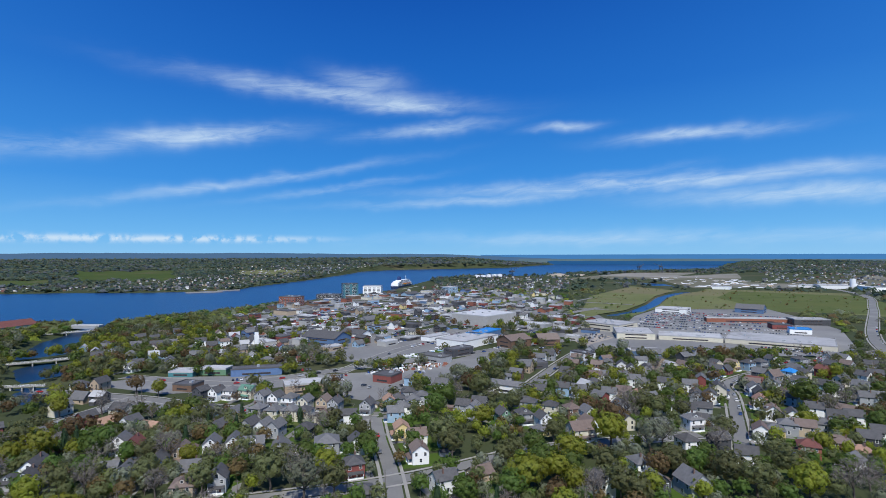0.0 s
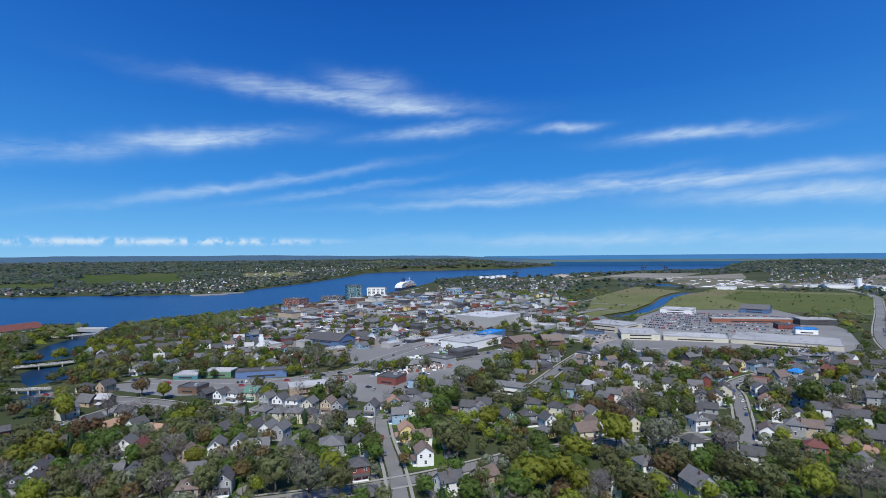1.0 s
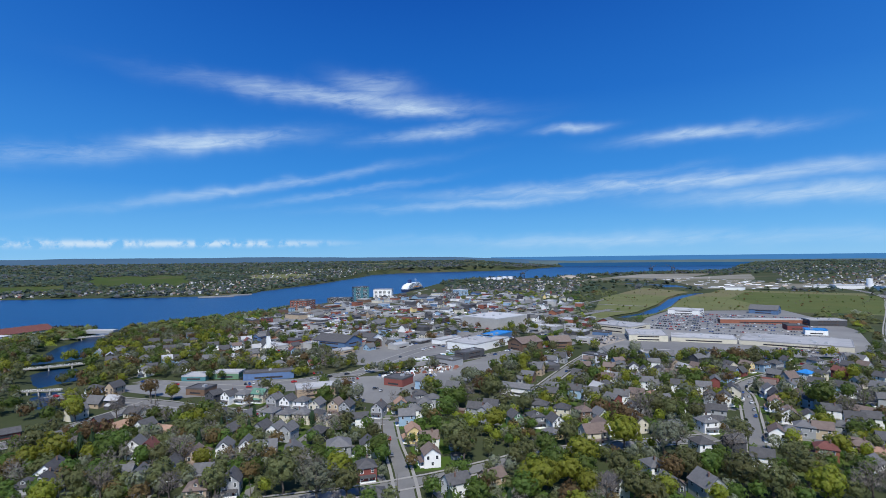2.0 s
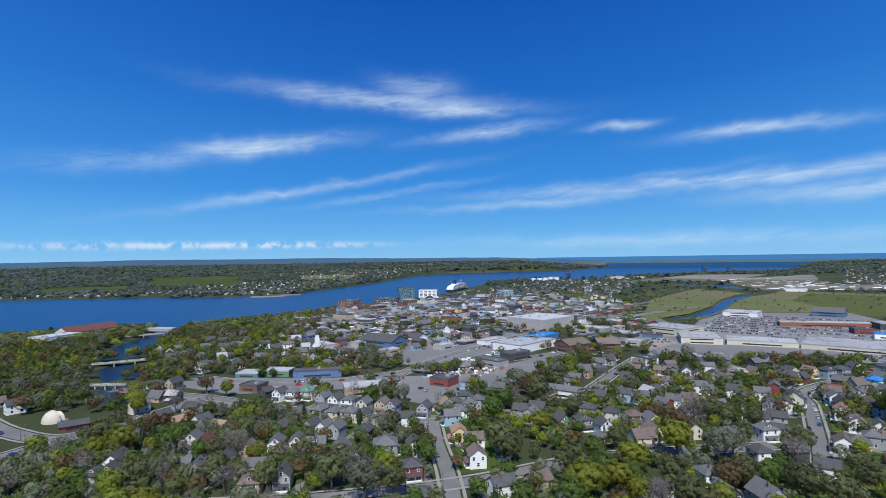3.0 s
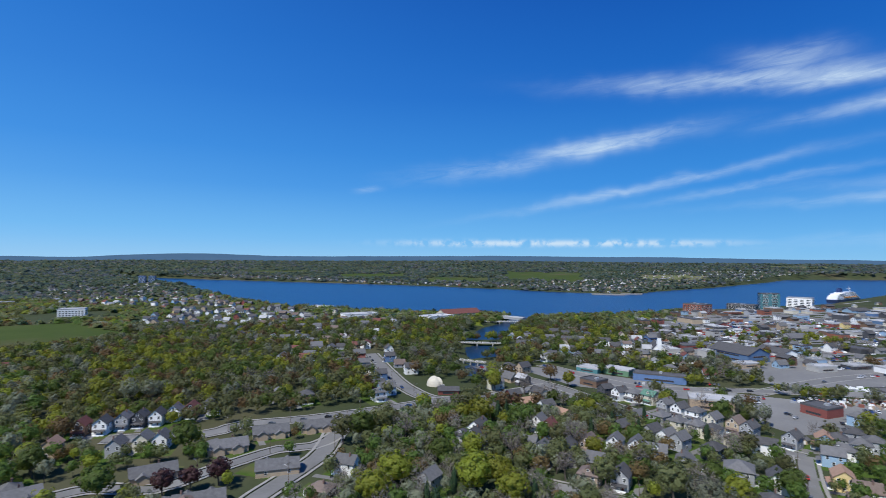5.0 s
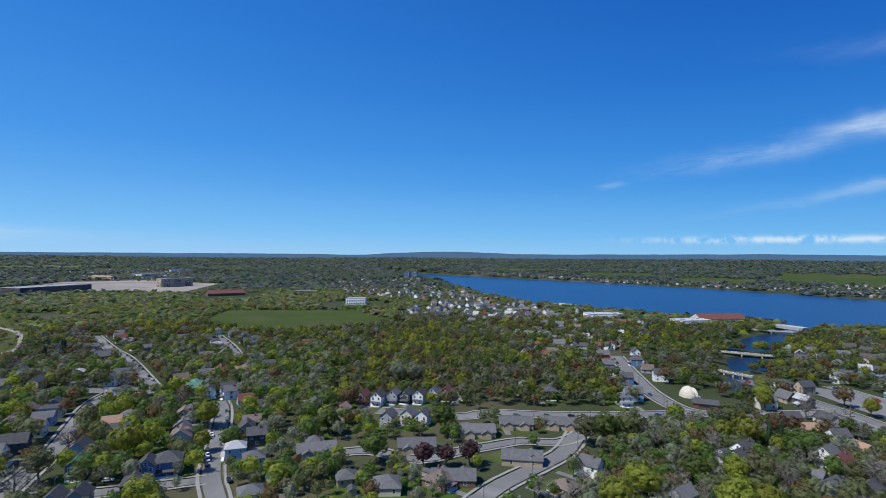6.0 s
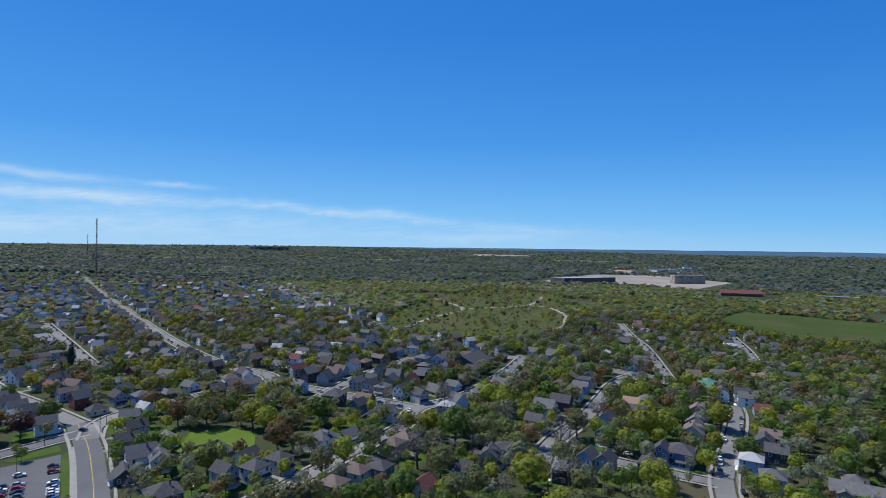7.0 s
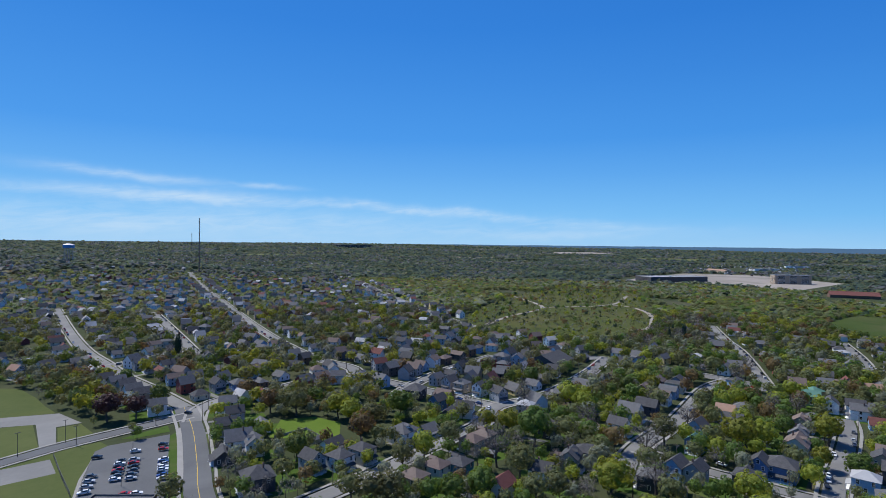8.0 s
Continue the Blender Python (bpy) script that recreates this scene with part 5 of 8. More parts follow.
villa(-196, 159, "white", "grey", "gable")
villa(-157, 172, "grey", "grey", "gable")
villa(-177, 230, "grey", "charcoal", "gable")
villa(-229, 310, "grey", "grey", "hip")
villa(-209, 284, "charcoal", "charcoal", "gable")
villa(-187, 138, "brown", "brown", "hip", "1")
villa(-412, 322, "white", "charcoal", "gable")
villa(-451, 371, "tan", "red", "gable")
villa(-425, 372, "grey", "grey", "gable")
villa(-376, 355, "blue", "charcoal", "gable")
villa(-313, 218, "brown", "charcoal", "hip")
villa(-335, 212, "grey", "grey", "hip")
villa(-257, 98, "tan", "grey", "side", "L", 73)
villa(-265, 137, "tan", "grey", "side", "L", 67)
villa(-269, 164, "tan", "grey", "side", "L", 63)
villa(-258, 188, "tan", "grey", "side", "L", 58)
villa(-222, 139, "tan", "grey", "side", "L", 238)
villa(-214, 99, "brown", "grey", "side", "L", 245)
villa(-270, 50, "grey", "grey", "side", "L", 84)

# --- the town centre, block by block: low shops and offices along a grid of streets
TOWN = [(-300, 1040), (-330, 860), (-250, 640), (-160, 560), (-40, 560), (60, 700), (190, 640), (240, 800), (170, 900), (260, 1060), (150, 1300), (0, 1420), (-130, 1330), (-230, 1180)]


def in_outline(x, y, outline):
    return bool(to_edge(np.array([x]), np.array([y]), outline)[0] < 0)


# its streets: a grid laid square to the old main street
ALONG, ACROSS = Vector((0.588, 0.809)), Vector((-0.809, 0.588))
ORIGIN = Vector((-88, 452))


def town_street(start, way, long):
    pts = []
    for k in range(int(long / 20) + 1):
        p = ORIGIN + start + way * (20.0 * k)
        if at(p.x, p.y) == 4:
            break
        pts.append((p.x, p.y))
    if len(pts) > 3:
        road(pts[::2] if len(pts) > 5 else pts, 8.5, walks=False, houses=False, label="grey asphalt street in the town centre")


for t in (95, 185, 275, 365, 455):
    town_street(ACROSS * t + ALONG * 170, ALONG, 760 - t * 0.7)
for s0 in (215, 305, 400, 500, 610, 730):
    town_street(ALONG * s0 - ACROSS * 30, ACROSS, 520)
YARDS = []


def fill_town(pick, want):
    made = 0
    words = {"white": "white", "cream": "cream", "grey": "grey", "brick": "red brick", "tan": "tan", "concrete": "pale concrete", "blue": "blue", "red": "red", "charcoal": "dark grey", "brown": "brown", "pale_blue": "pale blue"}
    for _ in range(want * 40):
        if made >= want:
            break
        x, y = pick.uniform(-330, 260), pick.uniform(560, 1420)
        if not in_outline(x, y, TOWN):
            continue
        w, d = pick.choice([(14, 11), (20, 13), (28, 16), (36, 18), (44, 20), (18, 24), (26, 20), (12, 12)])
        rad = math.hypot(w, d) / 2
        win = window_of((x,), (y,), rad)
        if (taken[win] == 3).any() or (taken[win] == 1).any() or (taken[win] == 4).any():
            continue
        wall = pick.choice(["white", "cream", "grey", "grey", "brick", "tan", "concrete", "concrete", "blue", "red", "charcoal", "charcoal", "charcoal", "white", "brown", "pale_blue"])
        roof = pick.choice(["pale", "pale", "pale", "pale", "dark", "dark", "dark", "white", "white", "grey", "charcoal", "charcoal"])
        form = "g" if roof in ("grey", "brown", "charcoal") else ""
        h = pick.choice([3.6, 4, 4, 5, 5, 6, 7, 8])
        hall("shop", x, y, 54 + pick.choice((0, 90)), w, d, h, wall, roof, form, f"{words[wall]} {'pitched' if form else 'flat'}-roofed building in the town centre", windows=True, group="town centre buildings")
        YARDS.append((x, y, w, d))
        made += 1


fill_town(random.Random(5), 165)

yard = Shape()
lots = random.Random(14)
for i, (x, y, w, d) in enumerate(YARDS):
    c, q = math.cos(radians(54)), math.sin(radians(54))
    u0, u1, v0, v1 = w / 2 + lots.uniform(8, 28), w / 2 + lots.uniform(8, 28), d / 2 + lots.uniform(8, 24), d / 2 + lots.uniform(8, 24)
    yard.face([(x + c * u - q * v, y + q * u + c * v, 0.004 + 0.004 * (i % 6)) for u, v in ((-u0, -v0), (u1, -v0), (u1, v1), (-u0, v1))])
tagged(new("paved_yards", yard.mesh("paved_yards", LOT)), "worn asphalt yards round the town centre's buildings", "pavement", kind="stuff")

# the share of colours among the town's houses
WALL_MIX = ["white"] * 9 + ["grey"] * 4 + ["cream"] * 3 + ["pale_blue"] * 3 + ["tan"] * 2 + ["blue", "yellow", "green", "charcoal", "brown", "red"]
ROOF_MIX = ["charcoal"] * 8 + ["grey"] * 7 + ["brown"] * 4 + ["red"]
FAR_HOUSES = []


def along_streets(pick, limit_far=1350.0):
    """Houses side by side along the residential streets; those too far off to be told apart are gathered for one mesh."""
    for line, wide, wanted in STREETS:
        if not wanted:
            continue
        for side in (-1, 1):
            run = pick.uniform(4, 10)
            for p, q in zip(line, line[1:]):
                seg = (q - p).length
                while run < seg:
                    w0 = p.lerp(q, run / seg)
                    way = (q - p).normalized()
                    out = Vector((way.y, -way.x)) * side
                    c = w0 + out * (wide / 2 + pick.uniform(9.0, 16.5))
                    r = c.length
                    run += pick.uniform(16.0, 30.0)
                    if r < 300 or r > limit_far or not clear(c.x, c.y, 6.2):
                        continue
                    turn = math.degrees(math.atan2(-out.y, -out.x)) + 90
                    FAR_HOUSES.append((c.x, c.y, turn + pick.uniform(-5, 5) + pick.choice((0, 0, 0, 90))))
                    claim_spot(c.x, c.y, 6.0, 3)
                run -= seg


along_streets(random.Random(3))


def scatter_houses(pick, outline, want, slant, gap=7.5):
    xs, ys = zip(*outline)
    SUBURBS.append(outline)
    made = 0
    for _ in range(want * 8):
        if made >= want:
            break
        x, y = pick.uniform(min(xs), max(xs)), pick.uniform(min(ys), max(ys))
        if not in_outline(x, y, outline):
            continue
        if abs(x) < HALF and abs(y) < HALF:
            if not clear(x, y, gap):
                continue
            claim_spot(x, y, 6.5, 3)
        elif to_edge(np.array([x]), np.array([y]), HARBOUR)[0] < 12:
            continue
        FAR_HOUSES.append((x, y, slant + pick.choice((0, 90, 180, 270)) + pick.uniform(-8, 8)))
        made += 1


SUBURBS = []
pick = random.Random(8)
scatter_houses(pick, TOWN, 75, 54, 6.6)
scatter_houses(pick, [(-130, -460), (-170, -330), (-300, -330), (-560, -380), (-900, -860), (-1200, -1300), (-700, -1450), (-150, -1400), (0, -900)], 640, 20)
scatter_houses(pick, [(-290, -300), (-300, -170), (-450, -190), (-540, -340), (-330, -370)], 60, 10)
scatter_houses(pick, [(-430, 10), (-430, -140), (-640, -140), (-760, -60), (-700, 60), (-520, 120)], 25, 0)
scatter_houses(pick, [(-350, 330), (-420, 380), (-560, 560), (-700, 600), (-900, 560), (-1000, 420), (-850, 300), (-600, 330), (-450, 280)], 150, 40)
scatter_houses(pick, [(-1000, 420), (-950, 560), (-1450, 640), (-2000, 760), (-1900, 400), (-1300, 300)], 190, 20)
scatter_houses(pick, [(-380, 540), (-330, 700), (-230, 620), (-120, 560), (-100, 480), (-260, 470), (-320, 500)], 60, 30)
scatter_houses(pick, [(60, 300), (120, 520), (330, 480), (420, 440), (520, 600), (560, 420), (330, 260), (200, 220)], 90, 25)
scatter_houses(pick, [(-100, 1400), (60, 1950), (300, 2250), (500, 2000), (330, 1500), (250, 1150)], 230, 30)
scatter_houses(pick, [(1000, 1700), (1250, 1500), (2200, 2100), (2600, 3000), (1900, 3200), (1500, 2500)], 420, 15)
scatter_houses(pick, [(-620, 1480), (-620, 1750), (-560, 2300), (-900, 2500), (-1100, 1900), (-1100, 1470)], 330, 10)
scatter_houses(pick, [(-1100, 1450), (-1150, 1560), (-2600, 1150), (-2500, 1050), (-1500, 1370)], 200, 20)
scatter_houses(pick, [(-480, 2750), (-520, 2300), (-1300, 2700), (-1100, 3300), (-400, 3500)], 220, 20)
scatter_houses(pick, [(-2000, -200), (-2600, 200), (-3000, -300), (-2500, -700)], 160, 20)
scatter_houses(pick, [(-1000, -1500), (-2000, -1900), (-1500, -2700), (-400, -2600), (-300, -1500)], 700, 20)


def far_houses(spots, seed):
    """The houses beyond the nearest streets, joined: gabled, side-gabled and hipped, some with a lower wing, with dark windows."""
    r = random.Random(seed)
    s = Shape()
    walls = ["white"] * 7 + ["grey"] * 3 + ["cream"] * 2 + ["pale_blue"] * 2 + ["tan", "brown", "charcoal", "yellow", "red"]
    roofs = ["charcoal"] * 7 + ["grey"] * 9 + ["pale"] * 2 + ["brown"] * 3 + ["red"]
    wall_slots = {k: i for i, k in enumerate(dict.fromkeys(walls))}
    roof_slots = {k: len(wall_slots) + i for i, k in enumerate(dict.fromkeys(roofs))}
    glass = len(wall_slots) + len(roof_slots)
    for x, y, turn in spots:
        away = math.hypot(x, y)
        form = r.choice(("gable", "gable", "gable", "hip", "wing"))
        w, d, h = r.uniform(6.4, 9.0), r.uniform(8.5, 12), r.choice((3.4, 3.6, 5.7, 6.1, 6.5))
        rise = w * r.uniform(0.30, 0.52)
        if away > 1400:
            w, d, h, rise = w * 0.72, d * 0.72, h * 0.68, rise * 0.75
        a0 = radians(turn)
        c, q = math.cos(a0), math.sin(a0)
        z = float(height(x, y))
        put = lambda u, v, k: (x + c * u - q * v, y + q * u + c * v, z + k)
        ws = wall_slots[r.choice(["white", "grey", "grey", "grey", "cream", "tan", "brown", "charcoal"] if away > 1400 else walls)]
        rs = roof_slots[r.choice(roofs)]
        hw, hd, o = w / 2, d / 2, 0.5
        top = [] if form == "hip" else [(0, h + rise)]
        for v in (-hd, hd):
            s.face([put(-hw, v, -0.5), put(hw, v, -0.5), put(hw, v, h)] + [put(u, v, k) for u, k in top] + [put(-hw, v, h)], ws)
        for u in (-hw, hw):
            s.face([put(u, -hd, -0.5), put(u, hd, -0.5), put(u, hd, h), put(u, -hd, h)], ws)
        if form == "hip":
            k, e0, e1 = hd - hw * 0.9, h - 0.1, h + rise * 0.75
            a1, b1, c1, d1 = put(-hw - o, -hd - o, e0), put(hw + o, -hd - o, e0), put(hw + o, hd + o, e0), put(-hw - o, hd + o, e0)
            p1, p2 = put(0, -k, e1), put(0, k, e1)
            for f in ([a1, b1, p1], [b1, c1, p2, p1], [c1, d1, p2], [d1, a1, p1, p2], [d1, c1, b1, a1]):
                s.face(f, rs)
        else:
            s.slab([put(-hw - o, -hd - o, h - 0.25), put(0, -hd - o, h + rise + 0.2), put(0, hd + o, h + rise + 0.2), put(-hw - o, hd + o, h - 0.25)], 0.2, rs)
            s.slab([put(0, -hd - o, h + rise + 0.2), put(hw + o, -hd - o, h - 0.25), put(hw + o, hd + o, h - 0.25), put(0, hd + o, h + rise + 0.2)], 0.2, rs)
        if form == "wing" and away < 1400:
            side, low, v0, v1 = r.choice((-1, 1)), min(3.2, h - 0.3), -hd * r.uniform(0.2, 0.7), hd * r.uniform(0.3, 0.9)
            u0, u1 = side * hw, side * (hw + r.uniform(2.5, 4.0))
            s.face([put(u0, v0, -0.5), put(u1, v0, -0.5), put(u1, v0, low - 0.7), put(u0, v0, low + 0.3)], ws)
            s.face([put(u0, v1, -0.5), put(u1, v1, -0.5), put(u1, v1, low - 0.7), put(u0, v1, low + 0.3)], ws)
            s.face([put(u1, v0, -0.5), put(u1, v1, -0.5), put(u1, v1, low - 0.7), put(u1, v0, low - 0.7)], ws)
            s.slab([put(u0, v0 - 0.3, low + 0.4), put(u1 + side * 0.3, v0 - 0.3, low - 0.65), put(u1 + side * 0.3, v1 + 0.3, low - 0.65), put(u0, v1 + 0.3, low + 0.4)], 0.15, rs)
        if away < 1100:
            for k in (1.9, 4.6)[: 2 if h > 5 else 1]:
                for sx in (-0.25, 0.25):
                    s.face([put(sx * w - 0.55, -hd - 0.03, k - 0.75), put(sx * w + 0.55, -hd - 0.03, k - 0.75), put(sx * w + 0.55, -hd - 0.03, k + 0.75), put(sx * w - 0.55, -hd - 0.03, k + 0.75)], glass)
                    s.face([put(hw + 0.03, sx * d - 0.55, k - 0.75), put(hw + 0.03, sx * d + 0.55, k - 0.75), put(hw + 0.03, sx * d + 0.55, k + 0.75), put(hw + 0.03, sx * d - 0.55, k + 0.75)], glass)
                    s.face([put(-hw - 0.03, sx * d + 0.55, k - 0.75), put(-hw - 0.03, sx * d - 0.55, k - 0.75), put(-hw - 0.03, sx * d - 0.55, k + 0.75), put(-hw - 0.03, sx * d + 0.55, k + 0.75)], glass)
    me = s.mesh("houses", *[WALLS[k] for k in wall_slots], *[ROOFS[k] for k in roof_slots], GLASS)
    tagged(new("distant_houses", me), "many small timber houses with pitched roofs among trees", "houses", kind="stuff")


far_houses(FAR_HOUSES, 4)


def yards(spots, seed):
    """Lawns and driveways round the near houses."""
    r = random.Random(seed)
    grass, drives = Shape(), Shape()
    for i, (x, y) in enumerate(spots):
        a0 = radians(street_turn(x, y))
        c, q = math.cos(a0), math.sin(a0)
        put = lambda u, v, k: (x + c * u - q * v, y + q * u + c * v, k)
        w, f, b = r.uniform(7.5, 10), r.uniform(9, 12), r.uniform(11, 18)
        z = 0.004 + 0.004 * (i % 6)
        grass.face([put(-w, -f, z), put(w, -f, z), put(w, b, z), put(-w, b, z)])
        side = r.choice((-1, 1)) * r.uniform(6.2, 7.0)
        z = 0.032 + 0.0005 * (i % 6)
        drives.face([put(side - 1.7, -f - 3, z), put(side + 1.7, -f - 3, z), put(side + 1.7, r.uniform(-2, 5), z), put(side - 1.7, r.uniform(-2, 5), z)])
    tagged(new("lawns", grass.mesh("lawns", LAWN)), "green garden lawns round the houses", "lawn", kind="stuff")
    tagged(new("driveways", drives.mesh("driveways", ASPHALT)), "short asphalt driveways beside the houses", "driveway", kind="stuff")


yards(HOUSES, 6)


def shed_wall(w, d, h):
    s = Shape()
    x, y = w / 2, d / 2
    s.box(-x, -y, -0.1, x, y, h)
    for v in (-y, y):
        s.face([(-x, v, h), (x, v, h), (0, v, h + 0.9)])
    return s


def shed(x, y, turn, wall, roof):
    """A garden shed with a pitched roof and a wide door."""
    ob = tagged(new("garden_shed", cached(("shed", wall), lambda: shed_wall(3.4, 4.6, 2.3).mesh("wall", WALLS[wall]))), f"small {WORDS.get(wall, wall)} garden shed behind a house", "shed", "garden sheds")
    ob.matrix_basis = pose(x, y, float(height(x, y)), 0, 0, turn)

    def top():
        s = Shape()
        s.slab([(-2.0, -2.6, 2.15), (0, -2.6, 3.35), (0, 2.6, 3.35), (-2.0, 2.6, 2.15)], 0.12)
        s.slab([(0, -2.6, 3.35), (2.0, -2.6, 2.15), (2.0, 2.6, 2.15), (0, 2.6, 3.35)], 0.12)
        return s.mesh("roof", ROOFS[roof])
    part("roof", cached(("shed_roof", roof), top), ob)

    def leaf():
        s = Shape()
        s.box(-0.95, -2.36, 0.05, -0.03, -2.29, 2.0, 0, True)
        s.box(0.03, -2.36, 0.05, 0.95, -2.29, 2.0, 0, True)
        return s.mesh("door", TRIM)
    part("door", cached("shed_door", leaf), ob)
    claim_spot(x, y, 3.2, 3)


plots = random.Random(44)
for hx, hy in list(HOUSES):
    if math.hypot(hx, hy) > 400 or plots.random() > 0.42:
        continue
    turn = street_turn(hx, hy)
    back = Vector((-math.sin(radians(turn)), math.cos(radians(turn))))
    side = Vector((back.y, -back.x))
    p = Vector((hx, hy)) + back * plots.uniform(10.5, 14) + side * plots.uniform(-5, 5)
    if clear(p.x, p.y, 3.4):
        shed(p.x, p.y, turn + plots.choice((0, 90, 180)), plots.choice(("white", "grey", "tan", "brown", "pale_blue")), plots.choice(("charcoal", "grey", "brown")))

# ---------------------------------------------------------------- trees
CORE = {"green": 0.68, "lime": 0.68, "olive": 0.52, "rust": 0.54, "purple": 0.68, "conifer": 0.74}


def dome(kind, d, seed):
    """How far the crown reaches along the directions d, as a share of its half width: lopsided, with bulges, and flatter below."""
    az, up = np.arctan2(d[..., 1], d[..., 0]), d[..., 2]
    reach = 0.90 + 0.13 * np.sin(az * 2 + seed) + 0.09 * np.sin(az * 5 + 2.3 * seed + 3 * up) + 0.08 * np.sin(7 * up + 3 * az + seed)
    reach = reach * np.where(up < 0, 1.0 + 0.30 * up, 1.0)
    if kind == "conifer":
        reach = reach * np.where(up > 0, 1.0 - 0.15 * up, 1.0) * (1.0 - 0.45 * np.clip(up + 0.2, 0, 1) * (1 - np.clip(up, 0, 1)) * 2)
    return reach


def leaf_cloud(seed, clumps, leaves, leaf, kind, corners=4, rings=(9, 5)):
    """The leaves of a crown, 10 m wide and high, as rows of corners: clumps that stand out round a leafy dome."""
    r = np.random.default_rng(seed)
    k = np.arange(clumps)
    c = np.stack([np.sqrt(1 - (1 - 1.75 * (k + 0.5) / clumps) ** 2) * np.cos(k * 2.399), np.sqrt(1 - (1 - 1.75 * (k + 0.5) / clumps) ** 2) * np.sin(k * 2.399), 1 - 1.75 * (k + 0.5) / clumps], -1)
    c += r.normal(size=c.shape) * 0.10
    c /= np.linalg.norm(c, axis=1, keepdims=True)
    open_crown = kind in ("bare", "grey")
    far = dome(kind, c, seed) * (r.uniform(0.45, 1.0, clumps) if open_crown else r.uniform(0.80, 1.02, clumps))
    size = r.uniform(0.16, 0.30, clumps) * (24.0 / clumps) ** 0.3
    d = r.normal(size=(clumps, leaves, 3)) * 0.8 + c[:, None, :] * 0.75
    d /= np.linalg.norm(d, axis=2, keepdims=True)
    pts = ((c * far[:, None])[:, None, :] * 0.86 + d * size[:, None, None] * r.uniform(0.75, 1.0, (clumps, leaves, 1))).reshape(-1, 3)
    nrm = (d * 0.75 + c[:, None, :] * 0.75 + r.normal(size=d.shape) * 0.22).reshape(-1, 3)
    nrm /= np.linalg.norm(nrm, axis=1, keepdims=True)
    u = np.cross(nrm, r.normal(size=nrm.shape))
    u /= np.linalg.norm(u, axis=1, keepdims=True)
    v = np.cross(nrm, u)
    sz = leaf / 5.0 * r.uniform(0.6, 1.25, (len(pts), 1))
    if kind == "bare":
        v = nrm * 0.8 + v * 0.6
        u, v = u * 0.13, v * 1.6
    if corners == 3:
        rows = np.stack([pts - u * sz * 0.6 - v * sz * 0.3, pts + u * sz * 0.6 - v * sz * 0.3, pts + v * sz * 0.75], 1)
    else:
        rows = np.stack([pts - u * sz * 0.5, pts - v * sz * 0.4 + u * sz * 0.1, pts + u * sz * 0.5, pts + v * sz * 0.5], 1)
    if kind in CORE:
        na, ne = rings
        az, el = np.linspace(0, 2 * np.pi, na + 1), np.linspace(-0.45 * np.pi, 0.5 * np.pi, ne + 1)
        gaz, gel = np.meshgrid(az, el)
        g = np.stack([np.cos(gaz) * np.cos(gel), np.sin(gaz) * np.cos(gel), np.sin(gel)], -1)
        g = g * (dome(kind, g, seed) * CORE[kind])[..., None]
        q = np.stack([g[:-1, :-1], g[:-1, 1:], g[1:, 1:], g[1:, :-1]], 2).reshape(-1, 4, 3)
        rows = np.concatenate([rows, q if corners == 4 else np.concatenate([q[:, :3], q[:, [0, 2, 3]]])])
    return rows * 5.0 + np.array([0, 0, 4.4])


def trunk_mesh(seed, tall, base, limbs, crown_wide, crown_tall):
    r = random.Random(seed)
    s = Shape()
    bend = Vector((r.uniform(-0.3, 0.3), r.uniform(-0.3, 0.3), base))
    thick = 0.022 * tall + 0.08
    s.tube((0, 0, -0.2), bend, thick, thick * 0.75, 7)
    top = Vector((bend.x * 1.5, bend.y * 1.5, base + crown_tall * 0.62))
    s.tube(bend, top, thick * 0.75, thick * 0.2, 6)
    for k in range(limbs):
        ang = k * 2.4 + r.uniform(-0.4, 0.4)
        start = bend.lerp(top, r.uniform(0.0, 0.55))
        reach = crown_wide * r.uniform(0.28, 0.45)
        end = start + Vector((math.cos(ang) * reach, math.sin(ang) * reach, crown_tall * r.uniform(0.2, 0.42)))
        s.tube(start, end, thick * 0.42, thick * 0.08, 5)
        mid = start.lerp(end, 0.55)
        s.tube(mid, mid + Vector((math.cos(ang + 0.8) * reach * 0.45, math.sin(ang + 0.8) * reach * 0.45, crown_tall * 0.2)), thick * 0.2, thick * 0.05, 4)
    return s.mesh("trunk", BARK)


TREE_WORDS = {"green": "fresh green leafy", "lime": "bright yellow-green leafy", "olive": "olive budding broadleaf", "rust": "rusty red budding maple",
              "grey": "pale grey-green catkin-hung", "bare": "bare grey-brown leafless", "conifer": "dark green pointed conifer", "purple": "dark purple-leaved ornamental"}
LEAFAGE = {"green": (46, 27, 0.85), "lime": (46, 27, 0.85), "olive": (46, 24, 0.80), "rust": (46, 24, 0.80), "grey": (60, 20, 0.66), "bare": (60, 16, 0.80), "conifer": (40, 22, 0.6), "purple": (46, 27, 0.85)}
TREES = []
HEIGHT_SHARE = {"conifer": 1.9, "bare": 1.15, "grey": 1.05}


